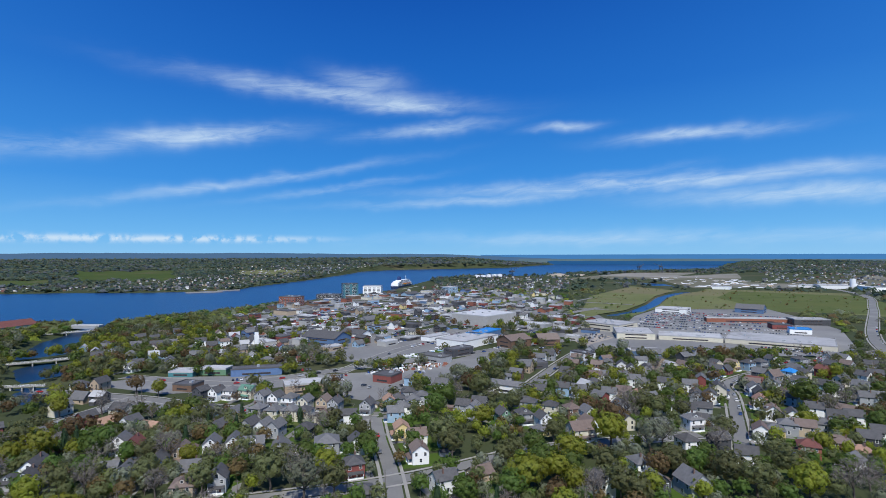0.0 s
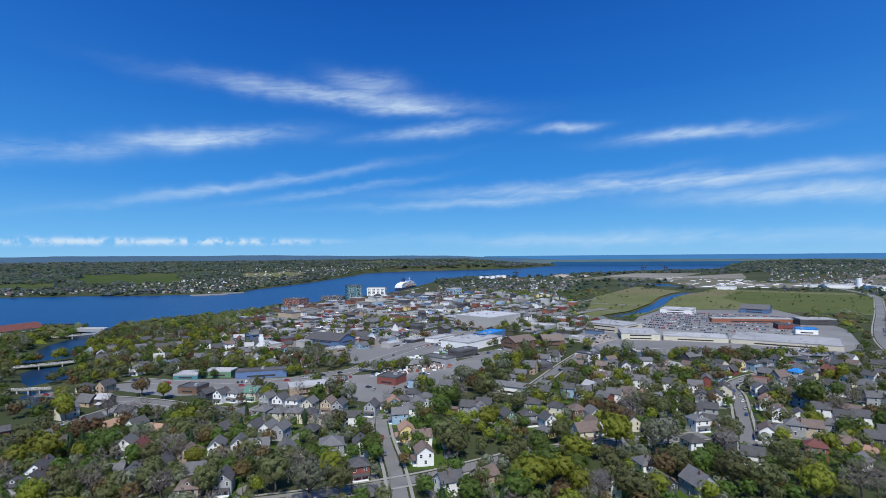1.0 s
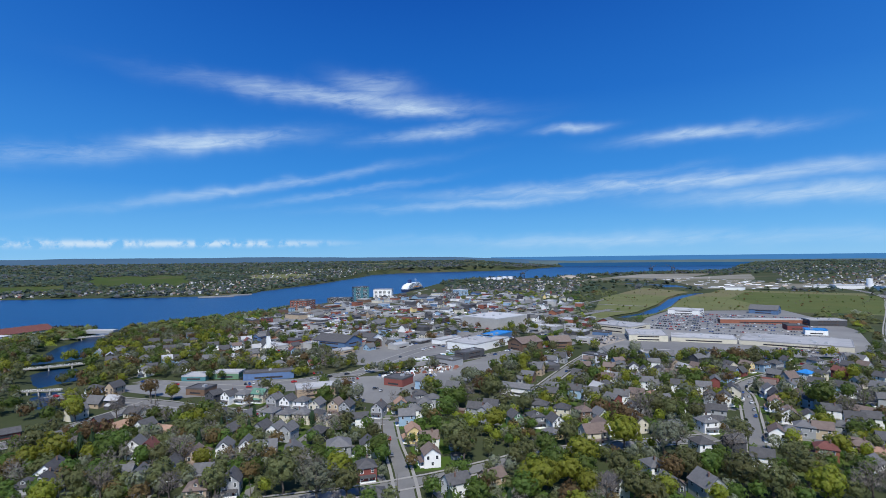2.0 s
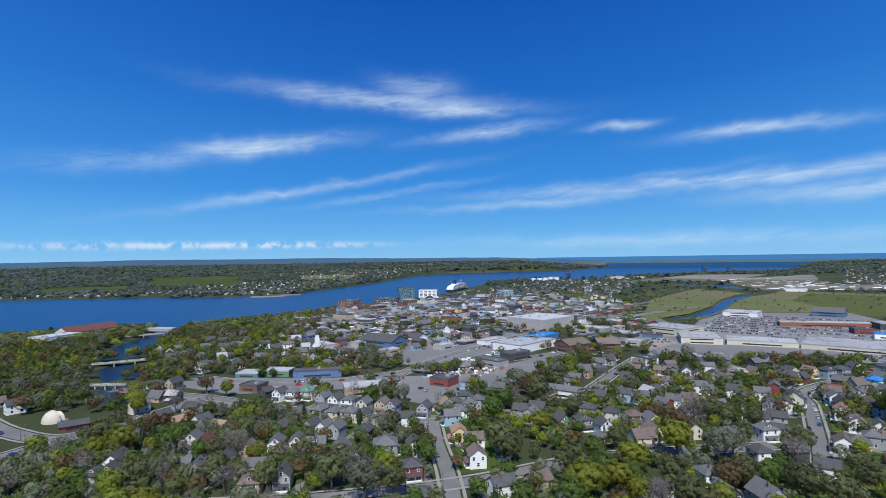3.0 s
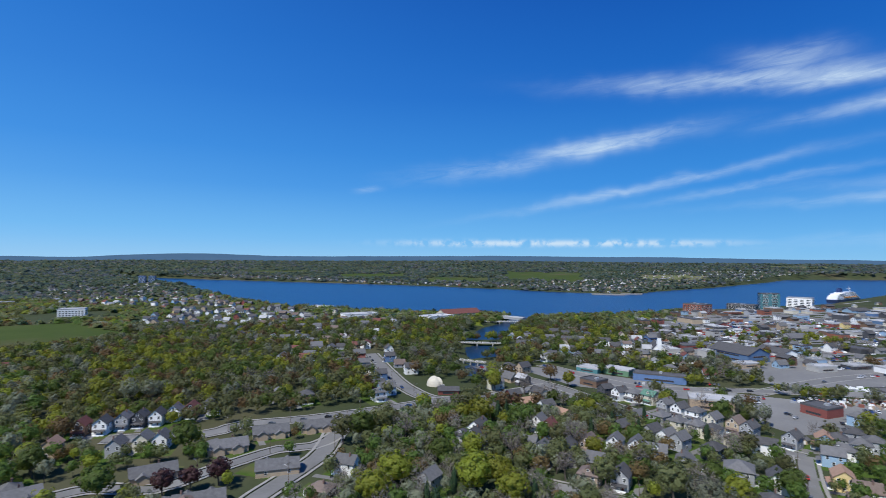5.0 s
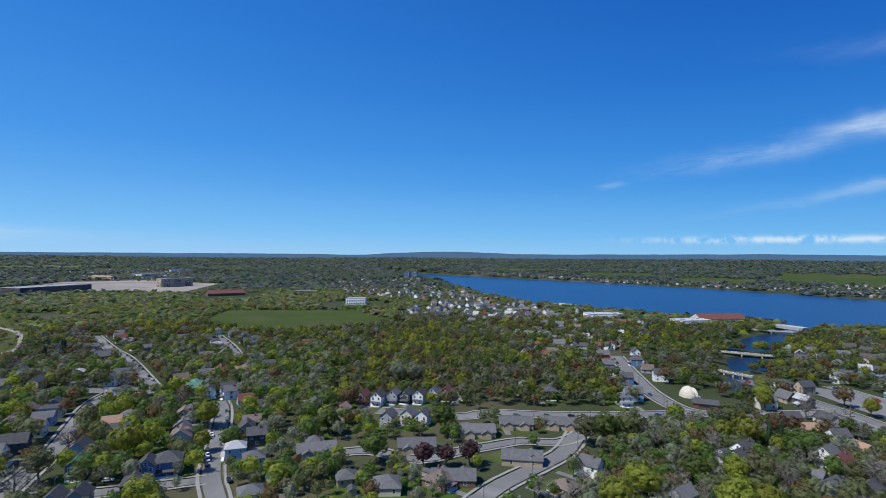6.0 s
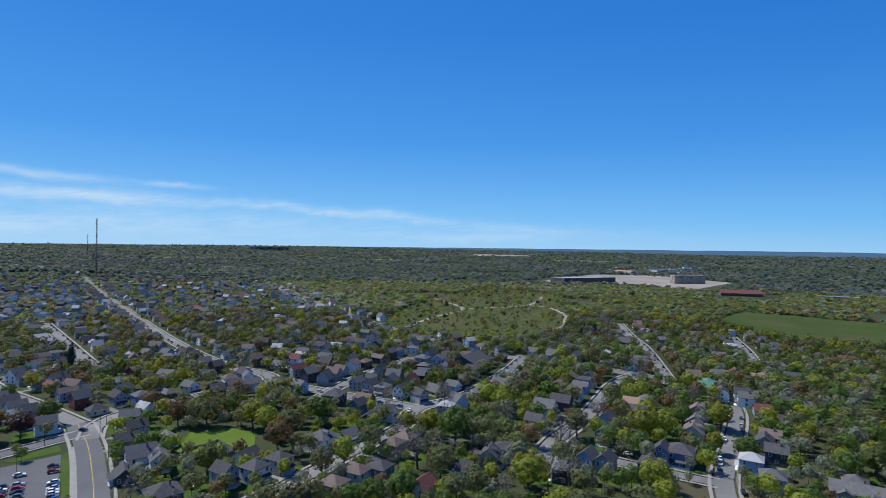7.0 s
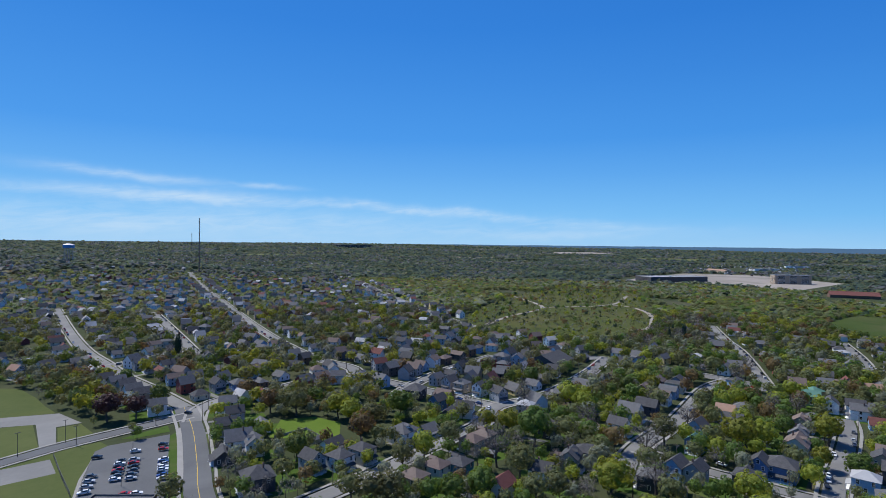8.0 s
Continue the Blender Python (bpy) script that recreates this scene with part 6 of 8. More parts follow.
def tree(x, y, kind="green", tall=12.0, wide=10.0, variant=0, turn=0.0):
    """A tree made of a trunk with limbs and a crown of leaf clumps."""
    base = 1.0 if kind == "conifer" else 2.4

    def crown():
        clumps, leaves, leaf = LEAFAGE[kind]
        q = leaf_cloud(variant * 7 + len(kind), clumps, leaves, leaf, kind)
        return arrays_mesh("crown", q.reshape(-1, 3), np.arange(len(q) * 4).reshape(-1, 4), FOLIAGE[kind])
    cm = cached(("crown", kind, variant), crown)
    tm = cached(("trunk", kind == "conifer", variant), lambda: trunk_mesh(variant, 12.4, base, 8, 10.0, 10.0))
    ob = tagged(new("tree", tm), f"{TREE_WORDS[kind]} tree in a garden", "tree", "trees")
    ob.matrix_basis = pose(x, y, float(height(x, y)), 0, 0, turn) @ Matrix.Diagonal((wide / 10, wide / 10, tall / 12.4, 1))
    part("crown", cm, ob, pose(0, 0, base))
    TREES.append((x, y))
    return ob


garden = random.Random(17)


def garden_tree(x, y, kind, wide):
    """One of the large trees that can be told apart; it gives way to a road or a house."""
    for _ in range(8):
        if clear(x, y, 2.6):
            break
        x, y = x + garden.uniform(-4, 4), y + garden.uniform(-4, 4)
    else:
        return
    wide *= garden.uniform(0.98, 1.18)
    tall = (wide * 0.95 + 2.5) * HEIGHT_SHARE.get(kind, 1.0)
    tree(x, y, kind, tall, wide * (0.55 if kind == "conifer" else 1.0), garden.randrange(3), garden.uniform(0, 360))
    claim_spot(x, y, wide * 0.34, 6)


garden_tree(-188, 235, "lime", 12)
garden_tree(-164, 212, "lime", 12)
garden_tree(-194, 258, "lime", 15)
garden_tree(-216, 274, "olive", 14)
garden_tree(-234, 330, "lime", 13)
garden_tree(-273, 372, "lime", 10)
garden_tree(-198, 287, "rust", 14)
garden_tree(-238, 313, "bare", 12)
garden_tree(-171, 270, "green", 13)
garden_tree(-172, 262, "green", 12)
garden_tree(-180, 262, "lime", 9)
garden_tree(-175, 287, "green", 9)
garden_tree(-182, 323, "green", 9)
garden_tree(-178, 329, "olive", 8)
garden_tree(-157, 312, "lime", 10)
garden_tree(-142, 291, "olive", 10)
garden_tree(-137, 306, "olive", 14)
garden_tree(-125, 286, "olive", 10)
garden_tree(-212, 318, "olive", 12)
garden_tree(-213, 336, "bare", 11)
garden_tree(-222, 371, "olive", 12)
garden_tree(-221, 387, "rust", 13)
garden_tree(-204, 378, "lime", 10)
garden_tree(-160, 223, "olive", 13)
garden_tree(-150, 225, "bare", 13)
garden_tree(-127, 228, "olive", 13)
garden_tree(-129, 254, "bare", 14)
garden_tree(-140, 254, "olive", 12)
garden_tree(-119, 257, "lime", 10)
garden_tree(-113, 222, "bare", 12)
garden_tree(-107, 222, "olive", 12)
garden_tree(-110, 286, "green", 11)
garden_tree(-96, 277, "green", 9)
garden_tree(-124, 369, "lime", 10)
garden_tree(-92, 247, "green", 7)
garden_tree(-73, 227, "olive", 16)
garden_tree(-65, 233, "bare", 14)
garden_tree(-56, 216, "grey", 18)
garden_tree(-52, 239, "lime", 14)
garden_tree(-45, 222, "olive", 14)
garden_tree(-66, 257, "green", 10)
garden_tree(-74, 246, "olive", 12)
garden_tree(-66, 368, "grey", 12)
garden_tree(-77, 368, "green", 6)
garden_tree(-55, 316, "olive", 11)
garden_tree(-44, 290, "olive", 9)
garden_tree(-38, 264, "green", 11)
garden_tree(-32, 233, "bare", 10)
garden_tree(-21, 233, "olive", 9)
garden_tree(-16, 211, "olive", 13)
garden_tree(-5, 327, "green", 15)
garden_tree(2, 353, "green", 13)
garden_tree(-12, 276, "green", 9)
garden_tree(-8, 294, "green", 10)
garden_tree(0, 272, "olive", 17)
garden_tree(7, 260, "olive", 14)
garden_tree(22, 304, "lime", 14)
garden_tree(19, 332, "olive", 12)
garden_tree(25, 367, "olive", 18)
garden_tree(13, 409, "grey", 14)
garden_tree(44, 439, "grey", 16)
garden_tree(18, 391, "rust", 11)
garden_tree(7, 419, "olive", 12)
garden_tree(26, 409, "lime", 9)
garden_tree(43, 338, "olive", 12)
garden_tree(24, 267, "olive", 12)
garden_tree(28, 252, "olive", 10)
garden_tree(44, 263, "green", 13)
garden_tree(45, 245, "green", 13)
garden_tree(49, 232, "lime", 12)
garden_tree(33, 221, "lime", 16)
garden_tree(40, 221, "lime", 14)
garden_tree(27, 215, "green", 12)
garden_tree(21, 216, "rust", 12)
garden_tree(11, 221, "rust", 8)
garden_tree(8, 211, "green", 12)
garden_tree(44, 210, "rust", 10)
garden_tree(46, 205, "lime", 10)
garden_tree(58, 284, "olive", 13)
garden_tree(52, 232, "green", 13)
garden_tree(54, 221, "lime", 12)
garden_tree(59, 252, "lime", 14)
garden_tree(85, 275, "lime", 16)
garden_tree(97, 284, "lime", 14)
garden_tree(87, 325, "rust", 12)
garden_tree(94, 303, "rust", 16)
garden_tree(111, 325, "bare", 16)
garden_tree(114, 293, "lime", 9)
garden_tree(102, 266, "grey", 18)
garden_tree(112, 275, "grey", 14)
garden_tree(71, 226, "lime", 12)
garden_tree(72, 238, "olive", 12)
garden_tree(93, 235, "rust", 12)
garden_tree(87, 223, "lime", 10)
garden_tree(101, 238, "olive", 14)
garden_tree(111, 238, "green", 12)
garden_tree(122, 251, "green", 10)
garden_tree(123, 331, "olive", 14)
garden_tree(129, 325, "olive", 12)
garden_tree(145, 337, "green", 10)
garden_tree(146, 313, "olive", 12)
garden_tree(175, 397, "green", 11)
garden_tree(107, 417, "green", 12)
garden_tree(170, 513, "grey", 16)
garden_tree(228, 543, "grey", 14)
garden_tree(243, 526, "bare", 12)
garden_tree(71, 215, "olive", 14)
garden_tree(76, 210, "olive", 13)
garden_tree(60, 215, "bare", 12)
garden_tree(244, 483, "rust", 14)
garden_tree(261, 470, "olive", 12)
garden_tree(247, 405, "green", 8)
garden_tree(216, 364, "green", 8)
garden_tree(231, 349, "green", 17)
garden_tree(209, 307, "green", 8)
garden_tree(261, 363, "green", 12)
garden_tree(251, 335, "bare", 14)
garden_tree(249, 323, "rust", 12)
garden_tree(232, 323, "bare", 12)
garden_tree(186, 265, "lime", 10)
garden_tree(145, 214, "lime", 16)
garden_tree(149, 231, "olive", 15)
garden_tree(128, 220, "olive", 16)
garden_tree(119, 226, "olive", 15)
garden_tree(148, 274, "olive", 14)
garden_tree(135, 266, "bare", 12)
garden_tree(154, 251, "olive", 14)
garden_tree(163, 214, "bare", 14)
garden_tree(178, 225, "bare", 12)
garden_tree(235, 291, "green", 14)
garden_tree(177, 237, "green", 10)
garden_tree(-131, -321, "purple", 14)
garden_tree(-143, -314, "purple", 12)
garden_tree(-132, -337, "lime", 10)
garden_tree(-136, -379, "olive", 14)
garden_tree(-140, -419, "olive", 13)
garden_tree(-118, -315, "olive", 12)
garden_tree(-175, -400, "green", 10)
garden_tree(-167, -339, "green", 9)
garden_tree(-165, -321, "green", 13)
garden_tree(-232, -437, "conifer", 14)
garden_tree(-136, -226, "olive", 11)
garden_tree(-124, -202, "olive", 12)
garden_tree(-108, -197, "olive", 12)
garden_tree(-204, -292, "rust", 12)
garden_tree(-195, -264, "rust", 12)
garden_tree(-200, -240, "olive", 14)
garden_tree(-219, -252, "green", 12)
garden_tree(-203, -253, "olive", 13)
garden_tree(-212, -225, "lime", 14)
garden_tree(-209, -212, "lime", 14)
garden_tree(-193, -188, "rust", 15)
garden_tree(-210, -195, "olive", 14)
garden_tree(-233, -197, "green", 16)
garden_tree(-159, -196, "green", 11)
garden_tree(-132, -182, "lime", 12)
garden_tree(-131, -192, "lime", 12)
garden_tree(-146, -148, "olive", 11)
garden_tree(-147, -138, "olive", 14)
garden_tree(-151, -133, "olive", 13)
garden_tree(-179, -159, "olive", 13)
garden_tree(-194, -150, "lime", 12)
garden_tree(-267, -191, "lime", 13)
garden_tree(-213, -149, "olive", 14)
garden_tree(-256, -160, "green", 9)
garden_tree(-246, -148, "lime", 10)
garden_tree(-234, -149, "bare", 10)
garden_tree(-249, -136, "lime", 12)
garden_tree(-242, -118, "green", 18)
garden_tree(-345, -171, "green", 13)
garden_tree(-303, -144, "bare", 12)
garden_tree(-309, -127, "lime", 15)
garden_tree(-303, -116, "lime", 14)
garden_tree(-255, -107, "olive", 14)
garden_tree(-216, -96, "lime", 8)
garden_tree(-204, -106, "olive", 14)
garden_tree(-209, -120, "bare", 16)
garden_tree(-200, -102, "conifer", 12)
garden_tree(-186, -90, "olive", 12)
garden_tree(-167, -115, "green", 12)
garden_tree(-176, -108, "green", 12)
garden_tree(-194, -84, "olive", 11)
garden_tree(-275, -103, "bare", 13)
garden_tree(-364, -110, "green", 12)
garden_tree(-389, -103, "lime", 10)
garden_tree(-268, -72, "bare", 16)
garden_tree(-282, -66, "olive", 16)
garden_tree(-313, -62, "bare", 12)
garden_tree(-354, -69, "olive", 12)
garden_tree(-361, -61, "olive", 11)
garden_tree(-207, -67, "lime", 16)
garden_tree(-252, -48, "lime", 12)
garden_tree(-277, -42, "lime", 11)
garden_tree(-296, -35, "lime", 17)
garden_tree(-303, -26, "lime", 14)
garden_tree(-329, -19, "green", 12)
garden_tree(-330, 2, "lime", 16)
garden_tree(-293, 1, "lime", 10)
garden_tree(-324, 13, "lime", 11)
garden_tree(-289, 11, "green", 12)
garden_tree(-417, -20, "lime", 12)
garden_tree(-366, -26, "bare", 12)
garden_tree(-375, -15, "bare", 12)
garden_tree(-378, -38, "green", 10)
garden_tree(-480, -1, "lime", 11)
garden_tree(-447, -56, "bare", 12)
garden_tree(-479, -45, "bare", 12)
garden_tree(-487, -35, "rust", 13)
garden_tree(-234, -23, "lime", 13)
garden_tree(-260, -32, "lime", 8)
garden_tree(-216, -47, "olive", 12)
garden_tree(-222, -55, "bare", 12)
garden_tree(-85, -221, "conifer", 7)
garden_tree(-89, -218, "conifer", 7)
garden_tree(-687, -68, "rust", 13)
garden_tree(-224, 191, "green", 16)
garden_tree(-226, 177, "olive", 15)
garden_tree(-222, 206, "olive", 16)
garden_tree(-206, 207, "bare", 14)
garden_tree(-167, 161, "lime", 16)
garden_tree(-161, 144, "lime", 14)
garden_tree(-138, 179, "lime", 18)
garden_tree(-134, 190, "lime", 14)
garden_tree(-120, 181, "lime", 13)
garden_tree(-203, 252, "lime", 12)
garden_tree(-238, 255, "lime", 10)
garden_tree(-170, 194, "green", 12)
garden_tree(-190, 140, "rust", 13)
garden_tree(-275, 120, "green", 16)
garden_tree(-234, 93, "purple", 10)
garden_tree(-231, 103, "purple", 10)
garden_tree(-228, 114, "purple", 10)
garden_tree(-392, 134, "grey", 18)
garden_tree(-381, 144, "grey", 18)
garden_tree(-422, 126, "lime", 14)
garden_tree(-205, 112, "bare", 12)
garden_tree(-248, 73, "green", 14)
garden_tree(-296, 62, "green", 14)
garden_tree(-342, 84, "rust", 12)
garden_tree(-413, 78, "grey", 14)
garden_tree(-308, 231, "lime", 10)
garden_tree(-331, 210, "lime", 10)
garden_tree(-241, 340, "lime", 12)


OPEN_YARDS = [(-280, 416), (-235, 438), (-150, 442), (-92, 446), (-30, 462), (30, 530), (74, 560), (7, 419), (-30, 397), (-47, 348), (-79, 381), (-97, 401), (-147, 366), (-185, 333)]


def on_verge(x, y):
    i, j = int((y + HALF) / CELL), int((x + HALF) / CELL)
    return 0 <= i < SIZE and 0 <= j < SIZE and bool(verge[i, j])


def region(x, y):
    """How thickly trees stand, from the plan of the town."""
    wood = noise.noise((x * 0.006, y * 0.006, 3.0)) + 0.5 * noise.noise((x * 0.02, y * 0.02, 9.0))
    if -280 < x < 74 and 333 < y < 560 and in_outline(x, y, OPEN_YARDS):
        return 0.05                           # asphalt yards by the old rail line
    if math.hypot(x + 276, y - 308) < 26:
        return 0.0                            # lawn round the band shell
    if x > -260 and y > 540:
        return 0.17                           # town centre and yards
    if x < -480 and -330 < y < 520 or (x < -330 and 20 < y < 330):
        return 1.0                            # woods behind the western streets
    if y < -240 and x > -640:
        return 0.52 + 0.5 * wood              # gardens of the southern suburb
    return 0.66 + 0.45 * wood


def mood_of(pick, x, y):
    mood = pick.random() * (0.86 if x < -200 and y > -60 else 1.0) + 0.35 * noise.noise((x * 0.012, y * 0.012, 30.0))
    if -310 < x < -40 and 140 < y < 420:
        mood += 0.14                          # many bare elms along these streets
    for kind, limit in (("lime", 0.16), ("green", 0.38), ("olive", 0.66), ("rust", 0.74), ("grey", 0.93), ("bare", 1.16)):
        if mood < limit:
            return kind
    return "conifer"


def plant(pick, inner, outer, tries, narrow, broad, az0=-46.0, az1=174.0, room=0.27):
    spots = []
    for _ in range(tries):
        r = math.sqrt(pick.uniform(inner * inner, outer * outer))
        az = radians(pick.uniform(az0, az1))
        x, y = -math.sin(az) * r, math.cos(az) * r
        wide = pick.uniform(narrow, broad)
        if pick.random() > region(x, y) or not clear(x, y, wide * room) or on_verge(x, y) and pick.random() < 0.93:
            continue
        kind = mood_of(pick, x, y)
        tall = (wide * pick.uniform(0.85, 1.12) + 2.0) * HEIGHT_SHARE.get(kind, 1.0)
        if kind == "conifer":
            wide *= 0.55
        spots.append((x, y, kind, tall, wide, pick.uniform(0, 360)))
        claim_spot(x, y, wide * 0.36, 6)
    return spots


def crowd(name, label, spots, clumps, leaves, leaf, trunks=False, rings=(7, 4)):
    """Many trees in one mesh: leaf clumps copied to each spot, with the leaf kinds as material slots."""
    kinds = list(FOLIAGE)
    verts, slots = [], []
    models = {k: [leaf_cloud(v * 7 + len(k), clumps, leaves, leaf, k, 3, rings) for v in range(3)] for k in kinds}
    for i, (x, y, kind, tall, wide, turn) in enumerate(spots):
        q = models[kind][i % 3]
        c, s0 = math.cos(radians(turn)), math.sin(radians(turn))
        rot = np.array([[c, s0, 0], [-s0, c, 0], [0, 0, 1]])
        base = 0.19 * tall if kind != "conifer" else 0.08 * tall
        grown = (q @ rot) * np.array([wide / 10, wide / 10, (tall - base) / 10]) + np.array([x, y, float(height(x, y)) + base])
        verts.append(grown.reshape(-1, 3))
        slots.append(np.full(len(q), kinds.index(kind), np.int32))
        if trunks:
            z = float(height(x, y))
            w = 0.02 * tall
            t = np.array([[[x - w, y, z - 0.2], [x + w, y, z - 0.2], [x, y, z + tall * 0.6]], [[x, y - w, z - 0.2], [x, y + w, z - 0.2], [x, y, z + tall * 0.6]]])
            verts.append(t.reshape(-1, 3))
            slots.append(np.full(2, len(kinds), np.int32))
    v = np.concatenate(verts)
    me = arrays_mesh(name, v, np.arange(len(v)).reshape(-1, 3), FOLIAGE[kinds[0]])
    for k in kinds[1:]:
        me.materials.append(FOLIAGE[k])
    me.materials.append(BARK)
    me.polygons.foreach_set("material_index", np.concatenate(slots))
    me.update()
    tagged(new(name, me), label, "trees", kind="stuff")
    print(name, len(spots), len(v) // 3)


near_spots = plant(random.Random(11), 130, 345, 6000, 4.5, 9.5)
near_spots += plant(random.Random(15), 190, 345, 1500, 6.0, 11.0, 20.0, 48.0, 0.2)
near_spots += plant(random.Random(16), 200, 560, 1500, 8.0, 13.0, 78.0, 114.0, 0.22)
near_spots.sort(key=lambda q: q[0] ** 2 + q[1] ** 2)
for x, y, kind, tall, wide, turn in near_spots[:70]:
    tree(x, y, kind, tall, wide, int(turn) % 3, turn)
crowd("garden_trees", "budding broadleaf garden trees between the houses", near_spots[70:], 34, 9, 1.15, True, (6, 3))
crowd("street_and_wood_trees", "mixed spring trees of streets, gardens and woods", plant(random.Random(12), 345, 820, 27000, 6.0, 12.0), 20, 6, 1.75, False, (5, 3))
print("trees", len(TREES))


def woodland(name, label, seed, count, inner, outer, wide, gaps, tufts=9, flat=1.1, az0=-46, az1=174):
    """Far trees as joined tufts."""
    r = np.random.default_rng(seed)
    rad = np.sqrt(r.uniform(inner ** 2, outer ** 2, count))
    az = np.radians(r.uniform(az0, az1, count))
    x, y = -np.sin(az) * rad, np.cos(az) * rad
    d = to_edge(x, y, HARBOUR)
    for pond in PONDS:
        d = np.minimum(d, to_edge(x, y, pond))
    keep = d > 8
    i, j = ((y + HALF) / CELL).astype(int), ((x + HALF) / CELL).astype(int)
    inside = (i >= 0) & (i < SIZE) & (j >= 0) & (j < SIZE)
    occ = np.zeros(count, int)
    occ[inside] = taken[i[inside], j[inside]]
    keep &= (occ == 0) | (occ == 6)
    keep &= ~((x > 240) & (y > 560) & (x < 1500) & (y < 2500) & (r.random(count) > 0.12))
    keep &= ~((x > -300) & (y > 560) & (x < 240) & (y < 1250) & (r.random(count) > 0.15))
    for outline in CLEARINGS:
        keep &= to_edge(x, y, outline) > 0
    gardens = np.zeros(count, bool)
    for outline in SUBURBS:
        gardens |= to_edge(x, y, outline) < 0
    keep &= ~gardens | (r.random(count) < 0.55)
    shrink = np.where(gardens, 0.72, 1.0)
    field = np.array([noise.noise((p * 0.0035, q * 0.0035, 5.0)) + 0.4 * noise.noise((p * 0.012, q * 0.012, 1.0)) for p, q in zip(x, y)])
    keep &= field > gaps
    x, y = x[keep], y[keep]
    n = len(x)
    size = r.uniform(*wide, n) * shrink[keep]
    c = r.normal(size=(n, tufts, 3))
    c /= np.linalg.norm(c, axis=2, keepdims=True)
    nrm = c * 0.7 + r.normal(size=c.shape) * 0.2 + np.array([0, 0, 1.25])
    nrm /= np.linalg.norm(nrm, axis=2, keepdims=True)
    c[:, :, 2] = np.abs(c[:, :, 2]) * flat + 0.2
    c *= (size / 2)[:, None, None] * r.uniform(0.6, 1.0, (n, tufts, 1))
    c += np.stack([x, y, height(x, y)], -1)[:, None, :]
    u = np.cross(nrm, r.normal(size=c.shape))
    u /= np.linalg.norm(u, axis=2, keepdims=True)
    v = np.cross(nrm, u)
    k = (size * 0.44)[:, None, None] * r.uniform(0.7, 1.3, (n, tufts, 1))
    q = np.stack([c - u * k - v * k * 0.55, c + u * k - v * k * 0.55, c + v * k * 1.05], 2).reshape(-1, 3)
    # The farther woods take the leaf colours with haze painted in.
    leaves = [FOLIAGE[k] for k in ("olive", "green", "lime", "rust", "conifer", "grey")] if outer < 1600 else HAZED_FOLIAGE
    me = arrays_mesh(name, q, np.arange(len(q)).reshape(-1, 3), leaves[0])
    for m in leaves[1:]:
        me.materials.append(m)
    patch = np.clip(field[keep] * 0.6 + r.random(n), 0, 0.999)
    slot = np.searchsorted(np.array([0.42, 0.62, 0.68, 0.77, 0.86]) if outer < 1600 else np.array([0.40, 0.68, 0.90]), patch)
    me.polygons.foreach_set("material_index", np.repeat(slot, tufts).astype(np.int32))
    me.update()
    tagged(new(name, me), label, "woodland", kind="stuff")
    print(name, n, n * tufts)


woodland("woodland", "mixed spring woodland beyond the streets", 21, 40000, 800, 1500, (8, 13), -0.60, 10, 1.0)
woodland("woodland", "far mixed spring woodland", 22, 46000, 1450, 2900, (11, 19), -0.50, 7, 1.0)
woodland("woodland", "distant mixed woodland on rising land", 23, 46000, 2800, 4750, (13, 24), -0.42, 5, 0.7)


# ---------------------------------------------------------------- vehicles
PAINTS = {k: surface(f"{k}_car_paint", lo, hi, 0.8, rough=0.25, spec=0.5) for k, lo, hi in (
    ("white", (0.66, 0.66, 0.66), (0.76, 0.76, 0.76)), ("silver", (0.36, 0.37, 0.38), (0.44, 0.45, 0.46)), ("black", (0.012, 0.012, 0.014), (0.025, 0.025, 0.028)),
    ("red", (0.34, 0.02, 0.02), (0.45, 0.035, 0.03)), ("blue", (0.02, 0.05, 0.16), (0.04, 0.09, 0.24)), ("grey", (0.10, 0.105, 0.11), (0.15, 0.155, 0.16)))}
TYRE = surface("tyre_rubber", (0.012, 0.012, 0.012), (0.03, 0.03, 0.03), 3.0)


def car_body(paint):
    s = Shape()
    outline = [(-2.2, 0.35), (2.2, 0.35), (2.25, 0.72), (1.15, 0.92), (-1.95, 0.98), (-2.25, 0.70)]
    for sy in (-0.88, 0.88):
        pts = [(x, sy, z) for x, z in outline]
        s.face(pts if sy < 0 else pts[::-1])
    for (x0, z0), (x1, z1) in zip(outline, outline[1:] + outline[:1]):
        s.face([(x1, -0.88, z1), (x0, -0.88, z0), (x0, 0.88, z0), (x1, 0.88, z1)])
    s.slab([(-1.35, -0.62, 1.47), (0.25, -0.62, 1.47), (0.25, 0.62, 1.47), (-1.35, 0.62, 1.47)], 0.06)
    return s.mesh("body", PAINTS[paint])


def car_cabin():
    s = Shape()
    low = [(-1.85, -0.80, 0.96), (1.0, -0.80, 0.92), (1.0, 0.80, 0.92), (-1.85, 0.80, 0.96)]
    top = [(-1.35, -0.62, 1.42), (0.25, -0.62, 1.42), (0.25, 0.62, 1.42), (-1.35, 0.62, 1.42)]
    for i in range(4):
        j = (i + 1) % 4
        s.face([low[i], low[j], top[j], top[i]])
    return s.mesh("glazing", GLASS)


def wheel_mesh():
    s = Shape()
    s.tube((0, -0.1, 0), (0, 0.1, 0), 0.33, 0.33, 10)
    s.tube((0, 0.1, 0), (0, -0.1, 0), 0.33, 0.33, 10)
    return s.mesh("wheel", TYRE)


